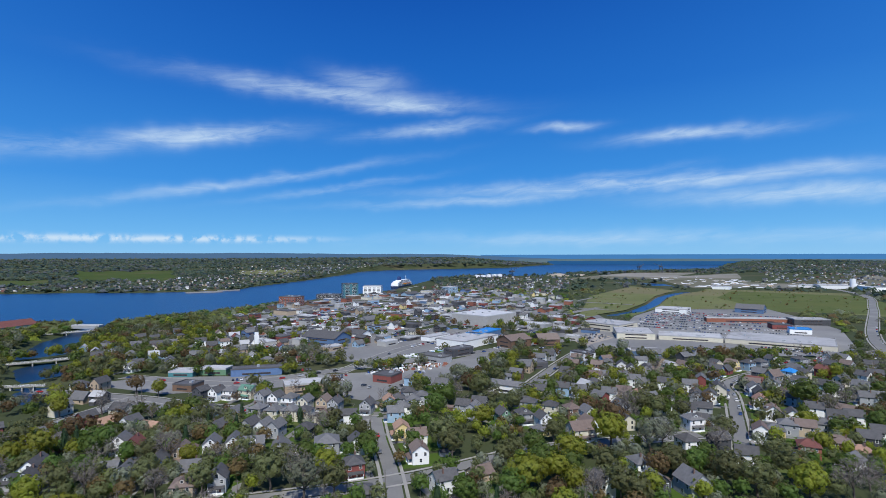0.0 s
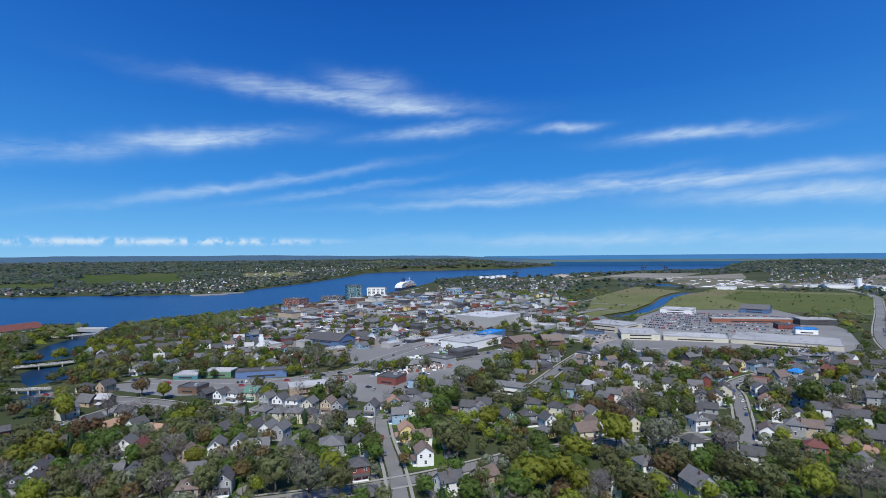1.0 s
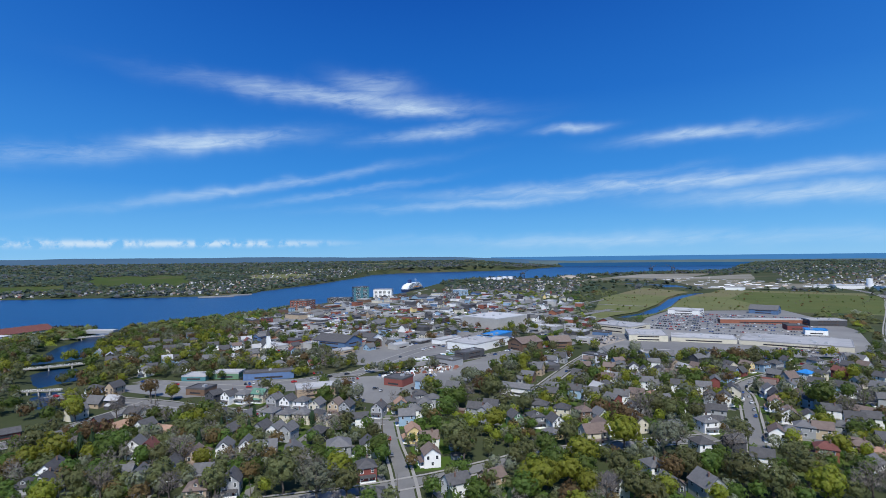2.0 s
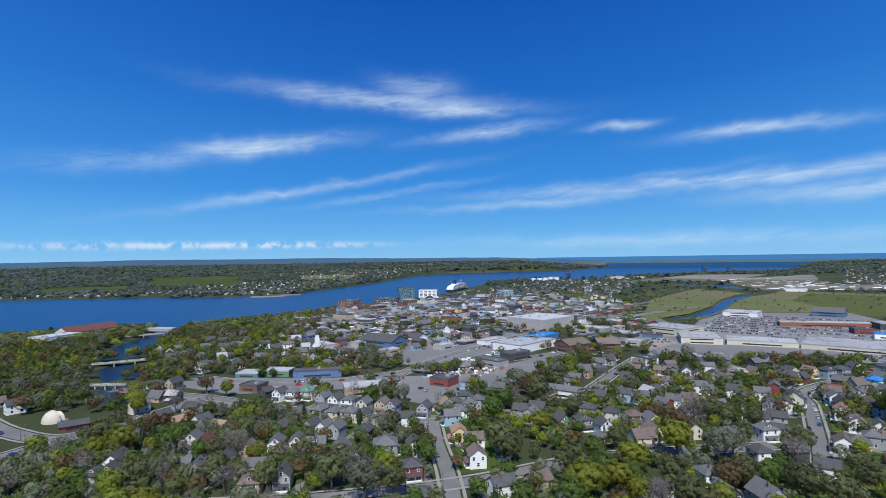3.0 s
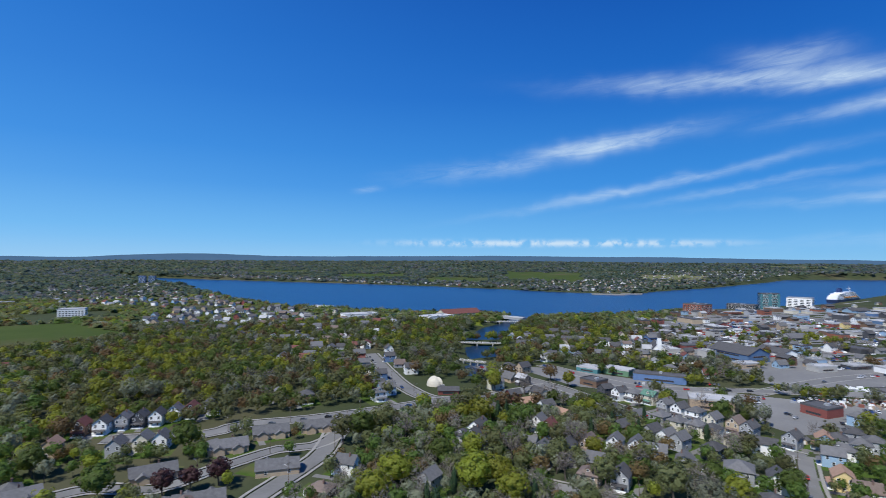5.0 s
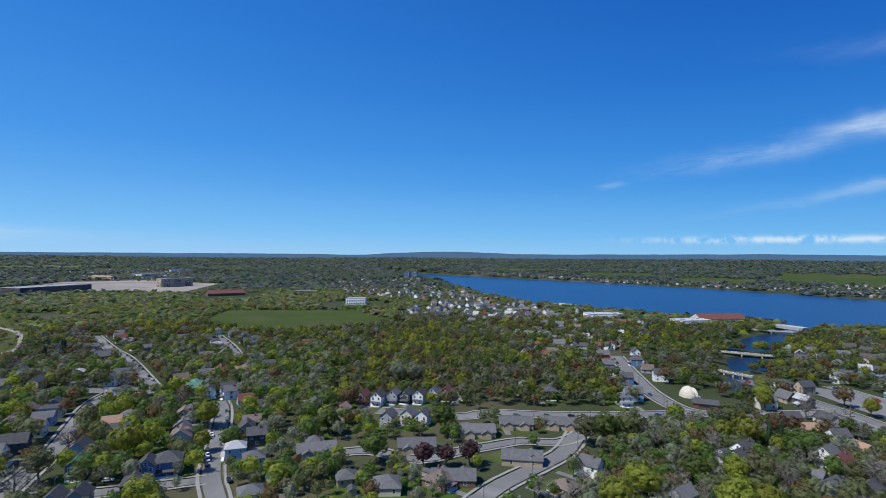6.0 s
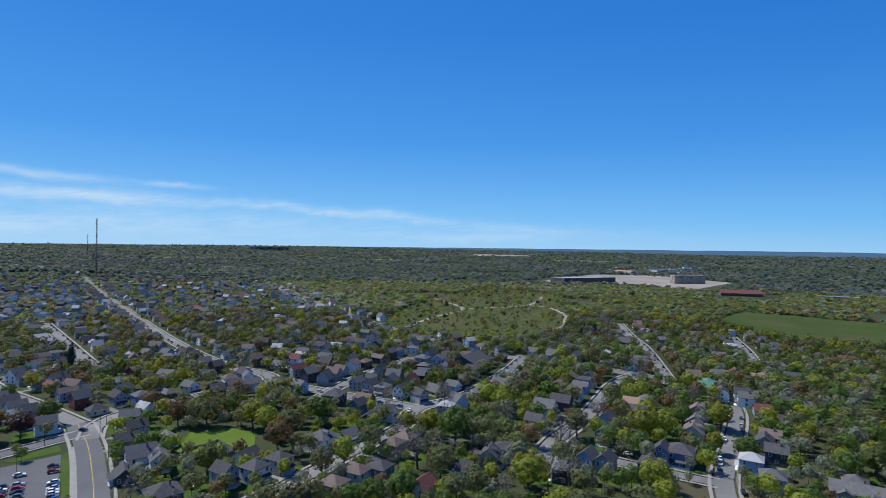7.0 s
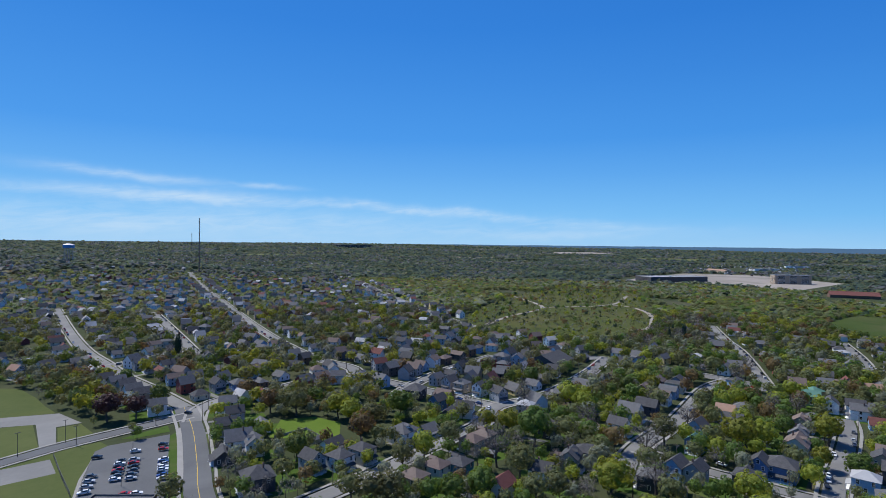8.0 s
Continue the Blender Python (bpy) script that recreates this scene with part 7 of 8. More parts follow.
def rim_mesh():
    s = Shape()
    s.tube((0, -0.11, 0), (0, 0.11, 0), 0.20, 0.20, 8)
    s.tube((0, 0.11, 0), (0, -0.11, 0), 0.20, 0.20, 8)
    return s.mesh("rim", PAINTS["silver"])


def car(x, y, turn, paint="white", where="parked on the asphalt"):
    ob = tagged(new("car", cached(("car", paint), lambda: car_body(paint))), f"{paint} saloon car {where}", "car", "parked cars")
    ob.matrix_basis = pose(x, y, LAYER[0] + float(height(x, y)) + 0.02, 0, 0, turn)
    part("glazing", cached("car_cabin", car_cabin), ob)
    for sx in (-1.35, 1.35):
        for sy in (-0.80, 0.80):
            wheel = part("wheel", cached("wheel", wheel_mesh), ob, pose(sx, sy, 0.33))
            part("rim", cached("rim", rim_mesh), wheel)


cars = random.Random(23)
shades = ["white", "white", "silver", "silver", "black", "red", "blue", "grey", "grey"]
for x0, y0, x1, y1, count in ((-123, -244, -113, -225, 8), (-115, -254, -105, -235, 6), (-110.5, -257, -100.5, -239, 7), (-96, -250, -88, -236, 4)):
    for i in range(count):
        t = i / (count - 1)
        car(x0 + (x1 - x0) * t, y0 + (y1 - y0) * t, 150 + cars.choice((0, 180)) + cars.uniform(-3, 3), cars.choice(shades), "in the car park")
for x, y, paint in ((-120, -264, "white"), (-132, -262, "black"), (-129, -256, "red"), (-106, -270, "black"), (-97, -222, "red"), (-100, -219, "white")):
    car(x, y, 150, paint, "in the car park")
for x, y, turn, paint in ((-318, 2.5, 5, "white"), (-287, 0.5, 5, "white"), (-281, 0.5, 5, "white"), (-274, 0, 5, "black"), (-288, 10, 5, "silver"), (-252, 9, 5, "black"), (-272, -39, 80, "white"), (-165, -299, 120, "black"),
                          (-198, -520, 105, "blue"), (-36, 294, 100, "red"), (204, 386, 65, "blue"), (-60, 406, 20, "black"), (-81, 424, 30, "white"), (-55, 400, 80, "silver"), (-32, 270, 100, "grey"), (-148, -192, 60, "white"), (-340, 11, 5, "grey"), (-365, 4, 5, "white")):
    car(x, y, turn, paint, "at the side of the street")


def parked_fleet(rows, seed):
    """Cars too far off to be told apart, joined: a low body and a glazed cabin each."""
    r = random.Random(seed)
    s = Shape()
    kinds = list(PAINTS)
    for x0, y0, x1, y1, gap, turn in rows:
        long = math.hypot(x1 - x0, y1 - y0)
        for i in range(int(long / gap)):
            if r.random() < 0.25:
                continue
            t = (i + 0.5) * gap / long
            x, y = x0 + (x1 - x0) * t + r.uniform(-0.3, 0.3), y0 + (y1 - y0) * t + r.uniform(-0.3, 0.3)
            if at(x, y) == 3 or at(x, y) == 4:
                continue
            c, q = math.cos(radians(turn)), math.sin(radians(turn))
            z = LAYER[0] + float(height(x, y))
            put = lambda u, v, k: (x + c * u - q * v, y + q * u + c * v, z + k)
            slot = r.randrange(len(kinds))
            for (u0, u1, hw, k0, k1, inset, sl) in ((-2.2, 2.2, 0.9, 0.25, 0.95, 0.1, slot), (-1.7, 0.9, 0.8, 0.95, 1.45, 0.4, len(kinds))):
                low = [put(u0, -hw, k0), put(u1, -hw, k0), put(u1, hw, k0), put(u0, hw, k0)]
                top = [put(u0 + inset, -hw + inset * 0.4, k1), put(u1 - inset, -hw + inset * 0.4, k1), put(u1 - inset, hw - inset * 0.4, k1), put(u0 + inset, hw - inset * 0.4, k1)]
                for a0 in range(4):
                    b0 = (a0 + 1) % 4
                    s.face([low[a0], low[b0], top[b0], top[a0]], sl)
                s.face(top, slot)
    me = s.mesh("parked_cars", *[PAINTS[k] for k in kinds], GLASS)
    tagged(new("parked_cars", me), "rows of parked cars of many colours on asphalt", "cars", kind="stuff")


rows = []
for k in range(7):                      # in front of the long mall
    rows.append((246 + k * 15, 534 - k * 9, 264 + k * 15, 562 - k * 9, 3.0, -30))
for k in range(9):                      # the shopping centre's rows
    rows.append((300 + k * 17, 640 + k * 28, 395 + k * 17, 575 + k * 28, 3.0, 55))
    rows.append((250 + k * 14, 735 + k * 22, 330 + k * 14, 680 + k * 22, 3.2, 55))
for k in range(3):
    rows.append((330 + 6 * k, 560 - 14 * k, 400 + 6 * k, 520 - 12 * k, 3.0, 60))
town = random.Random(31)
for k in range(150):                    # yards and kerbs of the town centre
    x, y = town.uniform(-220, 170), town.uniform(560, 1080)
    ang = radians(54 + town.choice((0, 90)))
    rows.append((x, y, x + math.cos(ang) * 30, y + math.sin(ang) * 30, 3.4, 54 + town.choice((0, 90))))
for line, wide, wanted in STREETS:
    if wide < 5:
        continue
    for p, q in zip(line[::5], line[5::5]):
        if 330 < p.length < 900:
            side = Vector((q.y - p.y, p.x - q.x)).normalized() * (wide / 2 - 1.2)
            ang = math.degrees(math.atan2(q.y - p.y, q.x - p.x))
            rows.append((p.x + side.x, p.y + side.y, q.x + side.x, q.y + side.y, 15.0, ang))
for k in range(16):
    x, y = town.uniform(-190, 40), town.uniform(400, 470)
    rows.append((x, y, x + 14, y + 5, 3.2, 110))
for k in range(10):
    x, y = town.uniform(-40, 120), town.uniform(520, 640)
    rows.append((x, y, x + 12, y + 15, 3.2, 140))
parked_fleet(rows, 9)


# ---------------------------------------------------------------- landmarks
STEEL = surface("grey_steel", (0.22, 0.23, 0.24), (0.34, 0.35, 0.36), 0.3, rough=0.5, metal=0.5)
DARKSTEEL = surface("dark_steel", (0.05, 0.05, 0.055), (0.10, 0.10, 0.11), 0.3, rough=0.55, metal=0.4)
CONCRETE = WALLS["concrete"]
WHITE = surface("white_ship_paint", (0.70, 0.71, 0.72), (0.80, 0.80, 0.80), 0.05, rough=0.4)


def ship():
    ob = tagged(new("cruise_ship"), "white cruise ship with a dark hull line moored at the quay", "ship")
    ob.matrix_basis = pose(-122, 1640, -3, 0, 0, 75) @ Matrix.Scale(0.86, 4)
    s = Shape()
    ring = [(-92, -13), (60, -13), (82, -8), (98, 0), (82, 8), (60, 13), (-92, 13)]
    for i in range(len(ring)):
        (x0, y0), (x1, y1) = ring[i], ring[(i + 1) % len(ring)]
        s.face([(x0 * 0.97, y0 * 0.94, 0), (x1 * 0.97, y1 * 0.94, 0), (x1, y1, 9), (x0, y0, 9)])
    s.face([(x, y, 9) for x, y in ring])
    part("hull", s.mesh("hull", surface("dark_blue_hull", (0.03, 0.05, 0.10), (0.06, 0.08, 0.15), 0.05, rough=0.4)), ob)
    for k, (x0, x1, w) in enumerate(((-90, 66, 12.6), (-88, 60, 12.4), (-86, 55, 12.0), (-80, 50, 11.6), (-70, 44, 11.0), (-50, 36, 10.0))):
        d = Shape()
        z = 9 + k * 3.1
        d.box(x0, -w, z, x1, w, z + 3.1, 0)
        for side in (-1, 1):
            y0 = side * (w + 0.06)
            f = [(x0 + 2, y0, z + 1.0), (x1 - 2, y0, z + 1.0), (x1 - 2, y0, z + 2.2), (x0 + 2, y0, z + 2.2)]
            d.face(f if side < 0 else f[::-1], 1)
        part("deck", d.mesh("deck", WHITE, GLASS), ob)
    f = Shape()
    f.box(-48, -4.5, 27.6, -34, 4.5, 38)
    f.box(-46, -3.5, 38, -38, 3.5, 40)
    part("funnel", f.mesh("funnel", surface("navy_funnel", (0.02, 0.04, 0.12), (0.04, 0.07, 0.18), 0.1)), ob)
    m = Shape()
    m.tube((30, 0, 27), (26, 0, 42), 0.8, 0.3, 6)
    m.box(22, -5, 36, 24, 5, 36.6, 0, True)
    part("mast", m.mesh("mast", WHITE), ob)
    for k in range(6):
        b = Shape()
        b.box(-40 + k * 14, -14.6, 13, -30 + k * 14, -12.7, 15.4, 0, True)
        part("lifeboat", b.mesh("lifeboat", surface("orange_lifeboat", (0.55, 0.20, 0.03), (0.65, 0.26, 0.05), 0.5)), ob)


ship()


def storage_tank(x, y, r, h):
    s = Shape()
    s.tube((0, 0, 0), (0, 0, h), r, r, 28)
    ob = tagged(new("storage_tank", s.mesh("tank", WHITE)), "white cylindrical storage tank near the harbour", "tank", "storage tanks")
    ob.matrix_basis = pose(x, y, float(height(x, y)))
    c = Shape()
    for k in range(28):
        a0, a1 = 2 * math.pi * k / 28, 2 * math.pi * (k + 1) / 28
        c.face([(math.cos(a0) * r * 1.01, math.sin(a0) * r * 1.01, h + 0.05), (math.cos(a1) * r * 1.01, math.sin(a1) * r * 1.01, h + 0.05), (0, 0, h + r * 0.12)])
    part("roof", c.mesh("roof", WHITE), ob)


for x, y in ((132, 2080), (156, 2090), (180, 2120), (205, 2160), (228, 2170)):
    storage_tank(x, y, 10.5, 13)
storage_tank(1108, 1454, 7, 26)


def band_shell(x, y, turn):
    """Two nested white shells over a park stage."""
    ob = tagged(new("band_shell"), "white domed band shell over a park stage", "band shell")
    ob.matrix_basis = pose(x, y, 0, 0, 0, turn)
    for k, (r, off) in enumerate(((7.0, 0.0), (5.7, -3.6))):
        s = Shape()
        for inner in (0, 1):
            rr = r - 0.35 * inner
            for i in range(12):
                for j in range(6):
                    quad = []
                    for di, dj in ((0, 0), (1, 0), (1, 1), (0, 1)):
                        az, el = math.pi * (i + di) / 12, 0.5 * math.pi * (j + dj) / 6
                        quad.append((rr * math.cos(az) * math.cos(el), off + rr * math.sin(az) * math.cos(el) * 0.9, rr * math.sin(el) * 1.05))
                    s.face(quad[::-1] if inner else quad)
        part("shell", s.mesh("shell", WALLS["cream"]), ob)
    p = Shape()
    p.box(-6, -5.2, 0, 6, 1, 1.0)
    part("stage", p.mesh("stage", CONCRETE), ob)


band_shell(-281, 314, 165)


def church(x, y, turn):
    ob = tagged(new("church"), "white timber church with a dark roof and slender steeple", "church")
    ob.matrix_basis = pose(x, y, 0, 0, 0, turn)
    part("wall", wall_mesh(12, 24, 7, "gable", 6.5, WALLS["white"]), ob)
    part("roof", roof_mesh(12, 24, 7, "gable", 6.5, ROOFS["charcoal"]), ob)
    s = Shape()
    s.box(-2.2, -14, 0, 2.2, -9.6, 15)
    s.box(-1.7, -13.5, 15, 1.7, -10.1, 18.5)
    part("tower", s.mesh("tower", WALLS["white"]), ob)
    q = Shape()
    q.tube((0, -11.8, 18.5), (0, -11.8, 28), 2.2, 0.05, 8)
    part("spire", q.mesh("spire", ROOFS["charcoal"]), ob)
    for k in range(4):
        for side in (-1, 1):
            part("window", cached(("pane", 1.4), lambda: pane_mesh(1.4, 3.2)), ob, pose(0, 0, 0, 0, 0, 90 * side) @ pose(side * (-7 + k * 4.6), -6, 4))
    part("door", cached("door", door_mesh), ob, pose(0, -14, 0))


church(-202, 575, 30)


def bridge(x0, y0, x1, y1, wide, label):
    ob = tagged(new("bridge"), label, "bridge")
    long, turn = math.hypot(x1 - x0, y1 - y0), math.degrees(math.atan2(y1 - y0, x1 - x0))
    ob.matrix_basis = pose((x0 + x1) / 2, (y0 + y1) / 2, 0, 0, 0, turn)
    d = Shape()
    d.box(-long / 2, -wide / 2, 0.1, long / 2, wide / 2, 0.7, 0, True)
    part("deck", d.mesh("deck", WALKWAY), ob)
    for side in (-1, 1):
        r = Shape()
        y = side * (wide / 2 - 0.15)
        r.box(-long / 2, y - 0.08, 1.5, long / 2, y + 0.08, 1.65, 0, True)
        for k in range(int(long / 3) + 1):
            r.box(-long / 2 + k * 3 - 0.08, y - 0.08, 0.7, -long / 2 + k * 3 + 0.08, y + 0.08, 1.5)
        part("railing", r.mesh("railing", TRIM), ob)
    for k in range(1, 4):
        p = Shape()
        p.box(-0.5, -wide / 2 + 0.3, -6, 0.5, wide / 2 - 0.3, 0.1)
        part("pier", cached(("pier", wide), lambda: p.mesh("pier", CONCRETE)), ob, pose(-long / 2 + long * k / 4, 0, 0))


bridge(-410, 478, -352, 520, 5, "pale concrete footbridge across the park pond")
bridge(-500, 672, -430, 735, 9, "low concrete road bridge at the pond's mouth")
bridge(-334, 405, -303, 410, 3, "small pale footbridge across the park pond")


def radio_mast(x, y, h, label):
    s = Shape()
    for k in range(3):
        a0 = k * 2.0944
        s.tube((math.cos(a0) * 1.1, math.sin(a0) * 1.1, 0), (math.cos(a0) * 1.1, math.sin(a0) * 1.1, h), 0.45, 0.40, 5)
    for z in range(4, int(h), 6):
        for k in range(3):
            a0, a1 = k * 2.0944, (k + 1) * 2.0944
            s.tube((math.cos(a0) * 1.1, math.sin(a0) * 1.1, z), (math.cos(a1) * 1.1, math.sin(a1) * 1.1, z + 5), 0.12, 0.12, 3)
    ob = tagged(new("radio_mast", s.mesh("mast", surface("weathered_mast_steel", (0.10, 0.08, 0.08), (0.17, 0.14, 0.14), 0.3))), label, "mast")
    ob.matrix_basis = pose(x, y, float(height(x, y)))


radio_mast(-759, -1327, 142, "tall dark lattice radio mast above the suburb")
radio_mast(-1610, -2893, 110, "far slender radio mast on the skyline")


def water_tower(x, y):
    ob = tagged(new("water_tower"), "blue and white water tower above the trees", "water tower")
    ob.matrix_basis = pose(x, y, float(height(x, y)))
    s = Shape()
    s.tube((0, 0, 36), (0, 0, 44), 13, 13.5, 24)
    part("tank", s.mesh("tank", surface("blue_tank_paint", (0.04, 0.20, 0.48), (0.06, 0.26, 0.56), 0.1)), ob)
    c = Shape()
    c.tube((0, 0, 44), (0, 0, 47.5), 13.5, 4, 24)
    part("roof", c.mesh("roof", WHITE), ob)
    for k in range(6):
        p = Shape()
        a0 = k * math.pi / 3
        p.tube((math.cos(a0) * 11, math.sin(a0) * 11, -2), (math.cos(a0) * 10, math.sin(a0) * 10, 36), 0.8, 0.7, 6)
        part("leg", p.mesh("leg", STEEL), ob)


water_tower(-574, -1640)


def loader(x, y, turn, label):
    """A harbour crane on legs."""
    ob = tagged(new("harbour_crane"), label, "crane", "harbour cranes")
    ob.matrix_basis = pose(x, y, -1, 0, 0, turn)
    for sx in (-6, 6):
        for sy in (-6, 6):
            p = Shape()
            p.box(sx - 0.8, sy - 0.8, -6, sx + 0.8, sy + 0.8, 22)
            part("leg", p.mesh("leg", DARKSTEEL), ob)
    b = Shape()
    b.box(-10, -6, 22, 10, 6, 27, 0, True)
    part("cabin", b.mesh("cabin", DARKSTEEL), ob)
    j = Shape()
    j.tube((0, 0, 27), (38, 0, 44), 1.4, 0.6, 5)
    j.tube((0, 0, 27), (-4, 0, 44), 1.0, 0.6, 5)
    part("jib", j.mesh("jib", DARKSTEEL), ob)


loader(288, 2250, 20, "dark harbour crane beside the coal quay")
loader(1040, 2850, 10, "dark harbour loader on the far pier")
loader(1160, 2860, 170, "dark harbour loader on the far pier")
pier = Shape()
pier.box(-170, -7, -5, 170, 7, 2.5, 0, True)
ob = tagged(new("pier", pier.mesh("pier", DARKSTEEL)), "long dark loading pier in the outer bay", "pier")
ob.matrix_basis = pose(1050, 2870, -1, 0, 0, 3)
for x, y, turn, long in ((-690, 690, 50, 70), (-675, 680, 50, 60), (-640, 1440, 25, 90), (-600, 1505, 40, 60), (-95, 1580, 75, 150)):
    d = Shape()
    d.box(-long / 2, -3, -4, long / 2, 3, 1.2, 0, True)
    ob = tagged(new("quay", d.mesh("quay", WALKWAY)), "pale timber and concrete quay at the harbour", "quay", "harbour quays")
    ob.matrix_basis = pose(x, y, -1, 0, 0, turn)


def spoil_heap(x, y, r, h):
    s = Shape()
    n = 18
    for k in range(n):
        a0, a1 = 2 * math.pi * k / n, 2 * math.pi * (k + 1) / n
        for lo, hi, z0, z1 in ((1.0, 0.55, 0, h * 0.75), (0.55, 0.0, h * 0.75, h)):
            w = lambda ang, q: r * q * (1 + 0.18 * math.sin(3 * ang + x))
            s.face([(math.cos(a0) * w(a0, lo), math.sin(a0) * w(a0, lo) * 0.5, z0), (math.cos(a1) * w(a1, lo), math.sin(a1) * w(a1, lo) * 0.5, z0),
                    (math.cos(a1) * w(a1, hi), math.sin(a1) * w(a1, hi) * 0.5, z1), (math.cos(a0) * w(a0, hi), math.sin(a0) * w(a0, hi) * 0.5, z1)])
    ob = tagged(new("gravel_heap", s.mesh("heap", DIRT)), "large pale gravel heap near the quay", "heap", "gravel heaps")
    ob.matrix_basis = pose(x, y, float(height(x, y)) - 1)


spoil_heap(490, 2280, 50, 14)
spoil_heap(580, 2300, 38, 10)

# ---------------------------------------------------------------- street furniture
def pole_mesh():
    s = Shape()
    s.tube((0, 0, -0.3), (0, 0, 10.5), 0.17, 0.11, 7)
    return s.mesh("pole", surface("weathered_pole_wood", (0.10, 0.075, 0.055), (0.17, 0.135, 0.105), 1.0))


def arm_mesh():
    s = Shape()
    s.box(-1.2, -0.06, 9.6, 1.2, 0.06, 9.78, 0, True)
    for x in (-1.05, -0.5, 0.5, 1.05):
        s.tube((x, 0, 9.78), (x, 0, 9.98), 0.06, 0.04, 5)
    return s.mesh("crossarm", BARK)


def lamp_mesh():
    s = Shape()
    s.tube((0, 0, 8.2), (0, -2.2, 8.9), 0.05, 0.04, 5)
    s.box(-0.15, -2.8, 8.8, 0.15, -2.1, 8.95, 0, True)
    return s.mesh("street_light", STEEL)


def utility_pole(x, y, turn):
    ob = tagged(new("utility_pole", cached("pole", pole_mesh)), "weathered wooden utility pole with a street light", "utility pole", "utility poles")
    ob.matrix_basis = pose(x, y, float(height(x, y)), 0, 0, turn)
    part("crossarm", cached("arm", arm_mesh), ob)
    part("street_light", cached("lamp", lamp_mesh), ob)


for line, wide, wanted in STREETS:
    if wide < 6.5:
        continue
    run = 12.0
    for p, q in zip(line, line[1:]):
        run += (q - p).length
        if run > 38.0 and 140 < p.length < 430:
            run = 0.0
            way = (q - p).normalized()
            out = Vector((way.y, -way.x))
            c = p + out * (wide / 2 + 0.7)
            utility_pole(c.x, c.y, math.degrees(math.atan2(-out.y, -out.x)) + 90)


def lot_light(x, y):
    s = Shape()
    s.tube((0, 0, 0), (0, 0, 11), 0.12, 0.08, 7)
    ob = tagged(new("light_mast", s.mesh("mast", DARKSTEEL)), "dark twin-headed car park light", "lamp post", "car park lights")
    ob.matrix_basis = pose(x, y, LAYER[0])
    for side in (-1, 1):
        h = Shape()
        h.box(0.1 * side if side > 0 else -1.1, -0.2, 10.9, 1.1 if side > 0 else -0.1, 0.2, 11.1, 0, True)
        part("lamp_head", h.mesh("lamp_head", DARKSTEEL), ob)


for x, y in ((-118, -262), (-100, -232), (-85, -300), (-105, -303)):
    lot_light(x, y)


def fence(points, label, post_gap=2.5, tall=1.5, material=None, rails=3):
    ob = tagged(new("fence"), label, "fence")
    material = material or TRIM
    for (x0, y0), (x1, y1) in zip(points, points[1:]):
        long, turn = math.hypot(x1 - x0, y1 - y0), math.degrees(math.atan2(y1 - y0, x1 - x0))
        for k in range(int(long / post_gap) + 1):
            s = Shape()
            s.box(-0.06, -0.06, 0, 0.06, 0.06, tall)
            part("post", cached(("post", tall, material.name), lambda: s.mesh("post", material)), ob, pose(x0 + (x1 - x0) * k * post_gap / long, y0 + (y1 - y0) * k * post_gap / long, 0, 0, 0, turn))
        for k in range(rails):
            s = Shape()
            s.box(0, -0.03, 0, long, 0.03, 0.14 if rails > 2 else tall * 0.8, 0, True)
            part("rail", s.mesh("rail", material), ob, pose(x0, y0, tall * (0.25 + 0.7 * k / max(1, rails - 1)) if rails > 1 else 0.15, 0, 0, turn))


fence([(-171, -228), (-189, -225), (-185, -207)], "pale timber fence along a lawn", 2.5, 1.6, WALKWAY, 1)
fence([(-95, -288), (-89, -262), (-84, -238)], "dark steel fence beside the lawn", 3.0, 2.2, DARKSTEEL, 4)

pool = Shape()
pool.tube((0, 0, 0), (0, 0, 1.2), 4.0, 4.0, 22)
ob = tagged(new("swimming_pool", pool.mesh("rim", TRIM)), "round turquoise garden swimming pool", "pool")
ob.matrix_basis = pose(-249, 27, 0.05) @ Matrix.Diagonal((1.4, 0.8, 1, 1))
w = Shape()
w.face([(math.cos(k * 0.2856) * 3.7, math.sin(k * 0.2856) * 3.7, 1.21) for k in range(22)])
part("water", w.mesh("water", surface("pool_water", (0.05, 0.35, 0.55), (0.08, 0.45, 0.65), 0.3, rough=0.1)), ob)


# ---------------------------------------------------------------- cemetery, yards and heaps
def gravestones(seed, outline, count):
    r = random.Random(seed)
    xs, ys = zip(*outline)
    s = Shape()
    made = 0
    while made < count:
        x, y = r.uniform(min(xs), max(xs)), r.uniform(min(ys), max(ys))
        made += 1
        if not in_outline(x, y, outline) or at(x, y) != 5:
            continue
        w, h = r.uniform(0.4, 0.8), r.uniform(0.7, 1.6)
        s.box(x - w, y - 0.2, 0.03, x + w, y + 0.2, h)
        s.box(x - w - 0.15, y - 0.3, 0.03, x + w + 0.15, y + 0.3, 0.25)
    tagged(new("gravestones", s.mesh("gravestones", surface("gravestone", (0.22, 0.22, 0.21), (0.45, 0.44, 0.42), 0.1, island=0.8))), "rows of grey gravestones in rough grass", "gravestones", kind="stuff")


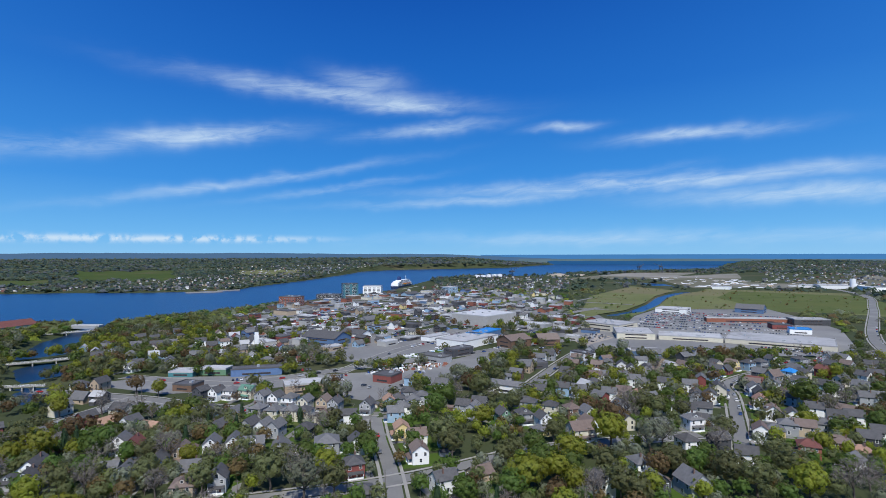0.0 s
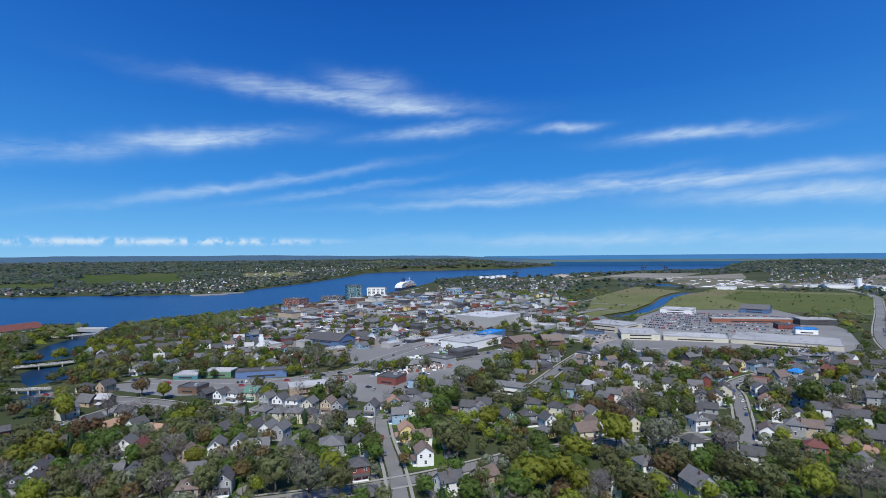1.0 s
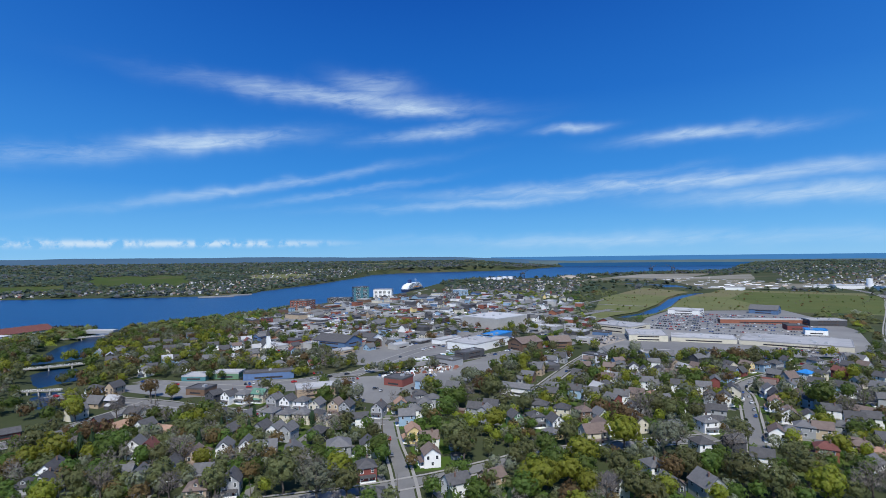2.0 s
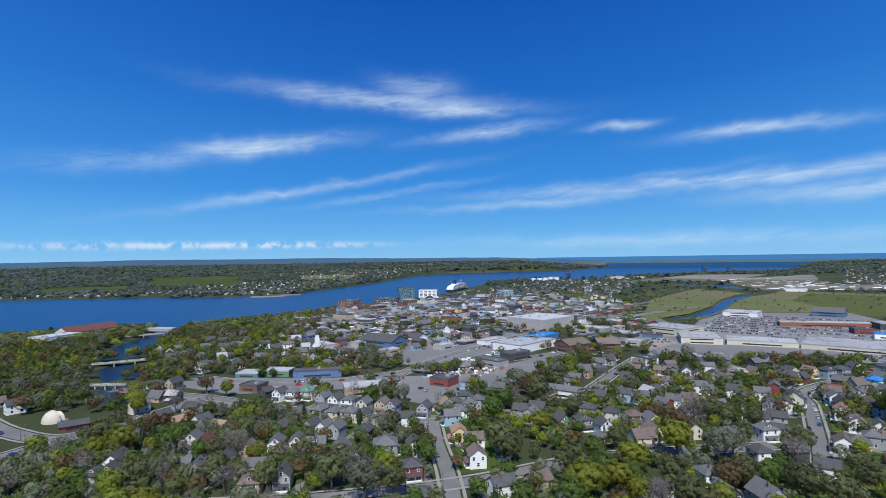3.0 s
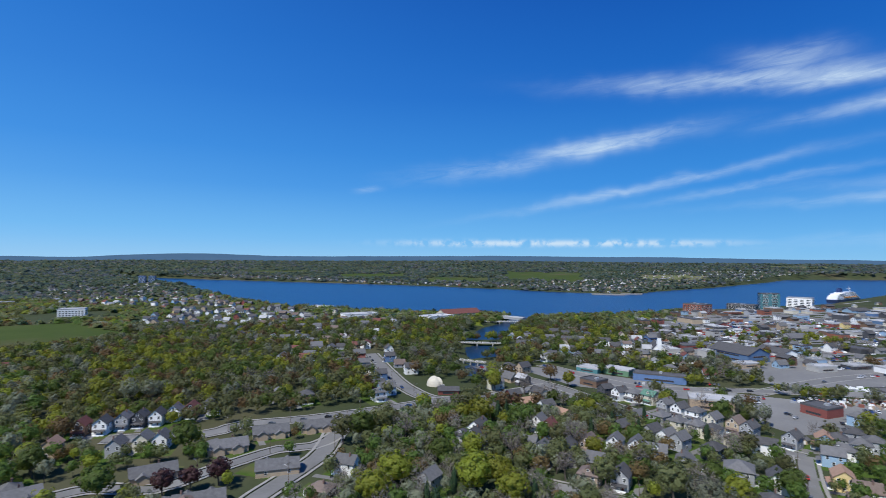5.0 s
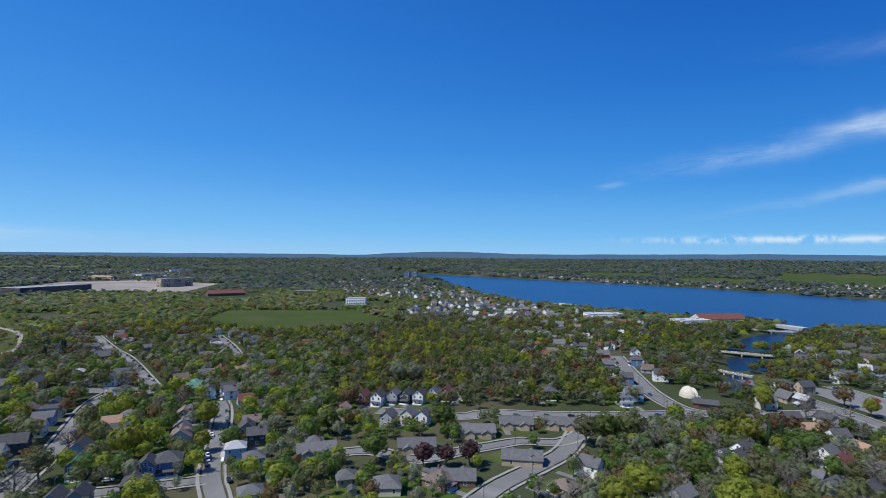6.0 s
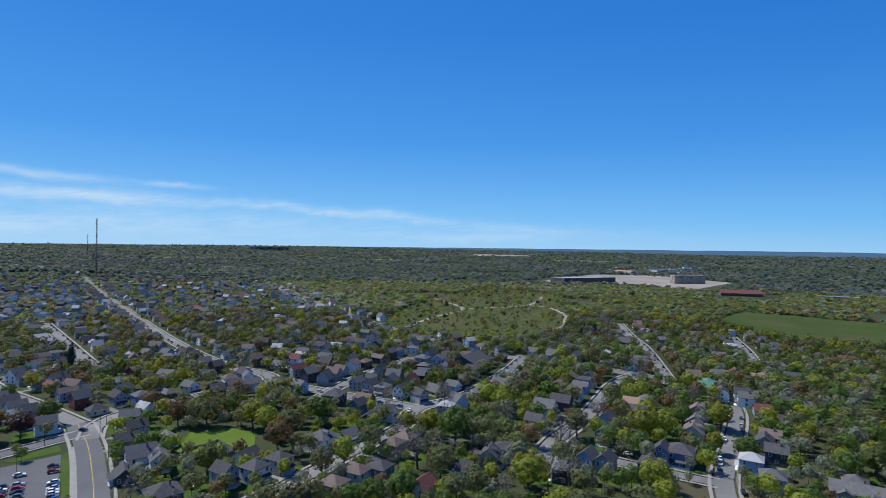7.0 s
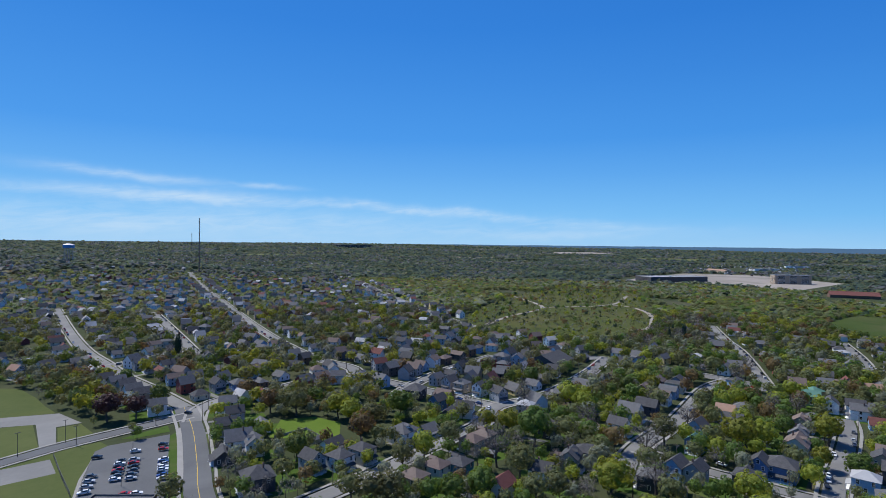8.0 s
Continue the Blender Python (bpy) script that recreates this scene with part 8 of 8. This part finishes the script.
CEMETERY = [(-570, -383), (-700, -440), (-906, -499), (-1265, -522), (-1143, -323), (-794, -201), (-636, -167), (-515, -183), (-519, -251)]
gravestones(2, CEMETERY, 1500)
shrubs = []
bush = random.Random(41)
for _ in range(2600):
    x, y = bush.uniform(-1265, -500), bush.uniform(-525, -165)
    if in_outline(x, y, CEMETERY) and at(x, y) == 5:
        wide = bush.choice((2.0, 2.5, 3.0, 4.0, 5.0, 8.0))
        shrubs.append((x, y, bush.choice(("olive", "green", "olive", "rust", "lime", "conifer", "bare")), wide * bush.uniform(0.9, 1.3), wide, bush.uniform(0, 360)))
for _ in range(500):
    x, y = bush.uniform(230, 900), bush.uniform(750, 1450)
    if at(x, y) == 5:
        wide = bush.choice((2.0, 3.0, 4.0, 6.0))
        shrubs.append((x, y, bush.choice(("olive", "green", "rust", "bare")), wide, wide, bush.uniform(0, 360)))
crowd("shrubs", "low shrubs and young trees in rough grass", shrubs, 7, 3, 3.0, False, (5, 3))


def yard_clutter(seed, outline, count, label, mats, low, high):
    """Heaps of goods in a yard: boats, pallets, scrap, containers."""
    r = random.Random(seed)
    xs, ys = zip(*outline)
    s = Shape()
    for _ in range(count):
        x, y = r.uniform(min(xs), max(xs)), r.uniform(min(ys), max(ys))
        if not in_outline(x, y, outline) or at(x, y) in (1, 3, 4):
            continue
        c, q = math.cos(r.uniform(0, 3)), 0
        a0 = r.uniform(0, math.pi)
        c, q = math.cos(a0), math.sin(a0)
        hw, hd, h = r.uniform(low, high), r.uniform(low, high) * 0.5, r.uniform(0.6, 2.4)
        put = lambda u, v, k: (x + c * u - q * v, y + q * u + c * v, k)
        b, t = [put(-hw, -hd, 0), put(hw, -hd, 0), put(hw, hd, 0), put(-hw, hd, 0)], [put(-hw * 0.8, -hd * 0.8, h), put(hw * 0.9, -hd * 0.8, h), put(hw * 0.9, hd * 0.8, h), put(-hw * 0.8, hd * 0.8, h)]
        slot = r.randrange(len(mats))
        for i in range(4):
            s.face([b[i], b[(i + 1) % 4], t[(i + 1) % 4], t[i]], slot)
        s.face(t, slot)
    tagged(new("yard_goods", s.mesh("yard_goods", *mats)), label, "yard goods", kind="stuff")


yard_clutter(1, [(-66, 440), (-28, 486), (8, 519), (3, 473), (-40, 447)], 420, "rusty scrap heaps and pallets in a yard", [WALLS["tan"], WALLS["brick"], WALLS["brown"], WALLS["white"], WALLS["grey"]], 0.6, 2.2)
yard_clutter(2, [(-50, 505), (3, 583), (30, 628), (60, 620), (-13, 500)], 300, "white boats and wrapped goods in a yard", [WHITE, WALLS["white"], WALLS["pale_blue"], WALLS["grey"]], 1.0, 3.6)
yard_clutter(3, [(150, 580), (148, 625), (193, 668), (198, 632)], 160, "grey substation gear on gravel", [STEEL, WALLS["grey"], DARKSTEEL], 0.5, 2.0)
yard_clutter(4, [(700, 1500), (1300, 1450), (1700, 2100), (1300, 2400), (800, 2100)], 500, "pale sheds and stacked goods on industrial ground", [WHITE, WALLS["grey"], WALLS["white"], WALLS["tan"]], 3.0, 14.0)
yard_clutter(5, [(-240, 650), (-60, 630), (120, 710), (150, 850), (60, 1040), (-120, 1070), (-210, 950)], 500, "sheds, vans and stored goods in the town's yards", [WALLS["white"], WALLS["grey"], WALLS["concrete"], WALLS["blue"], WALLS["brick"]], 1.2, 5.0)
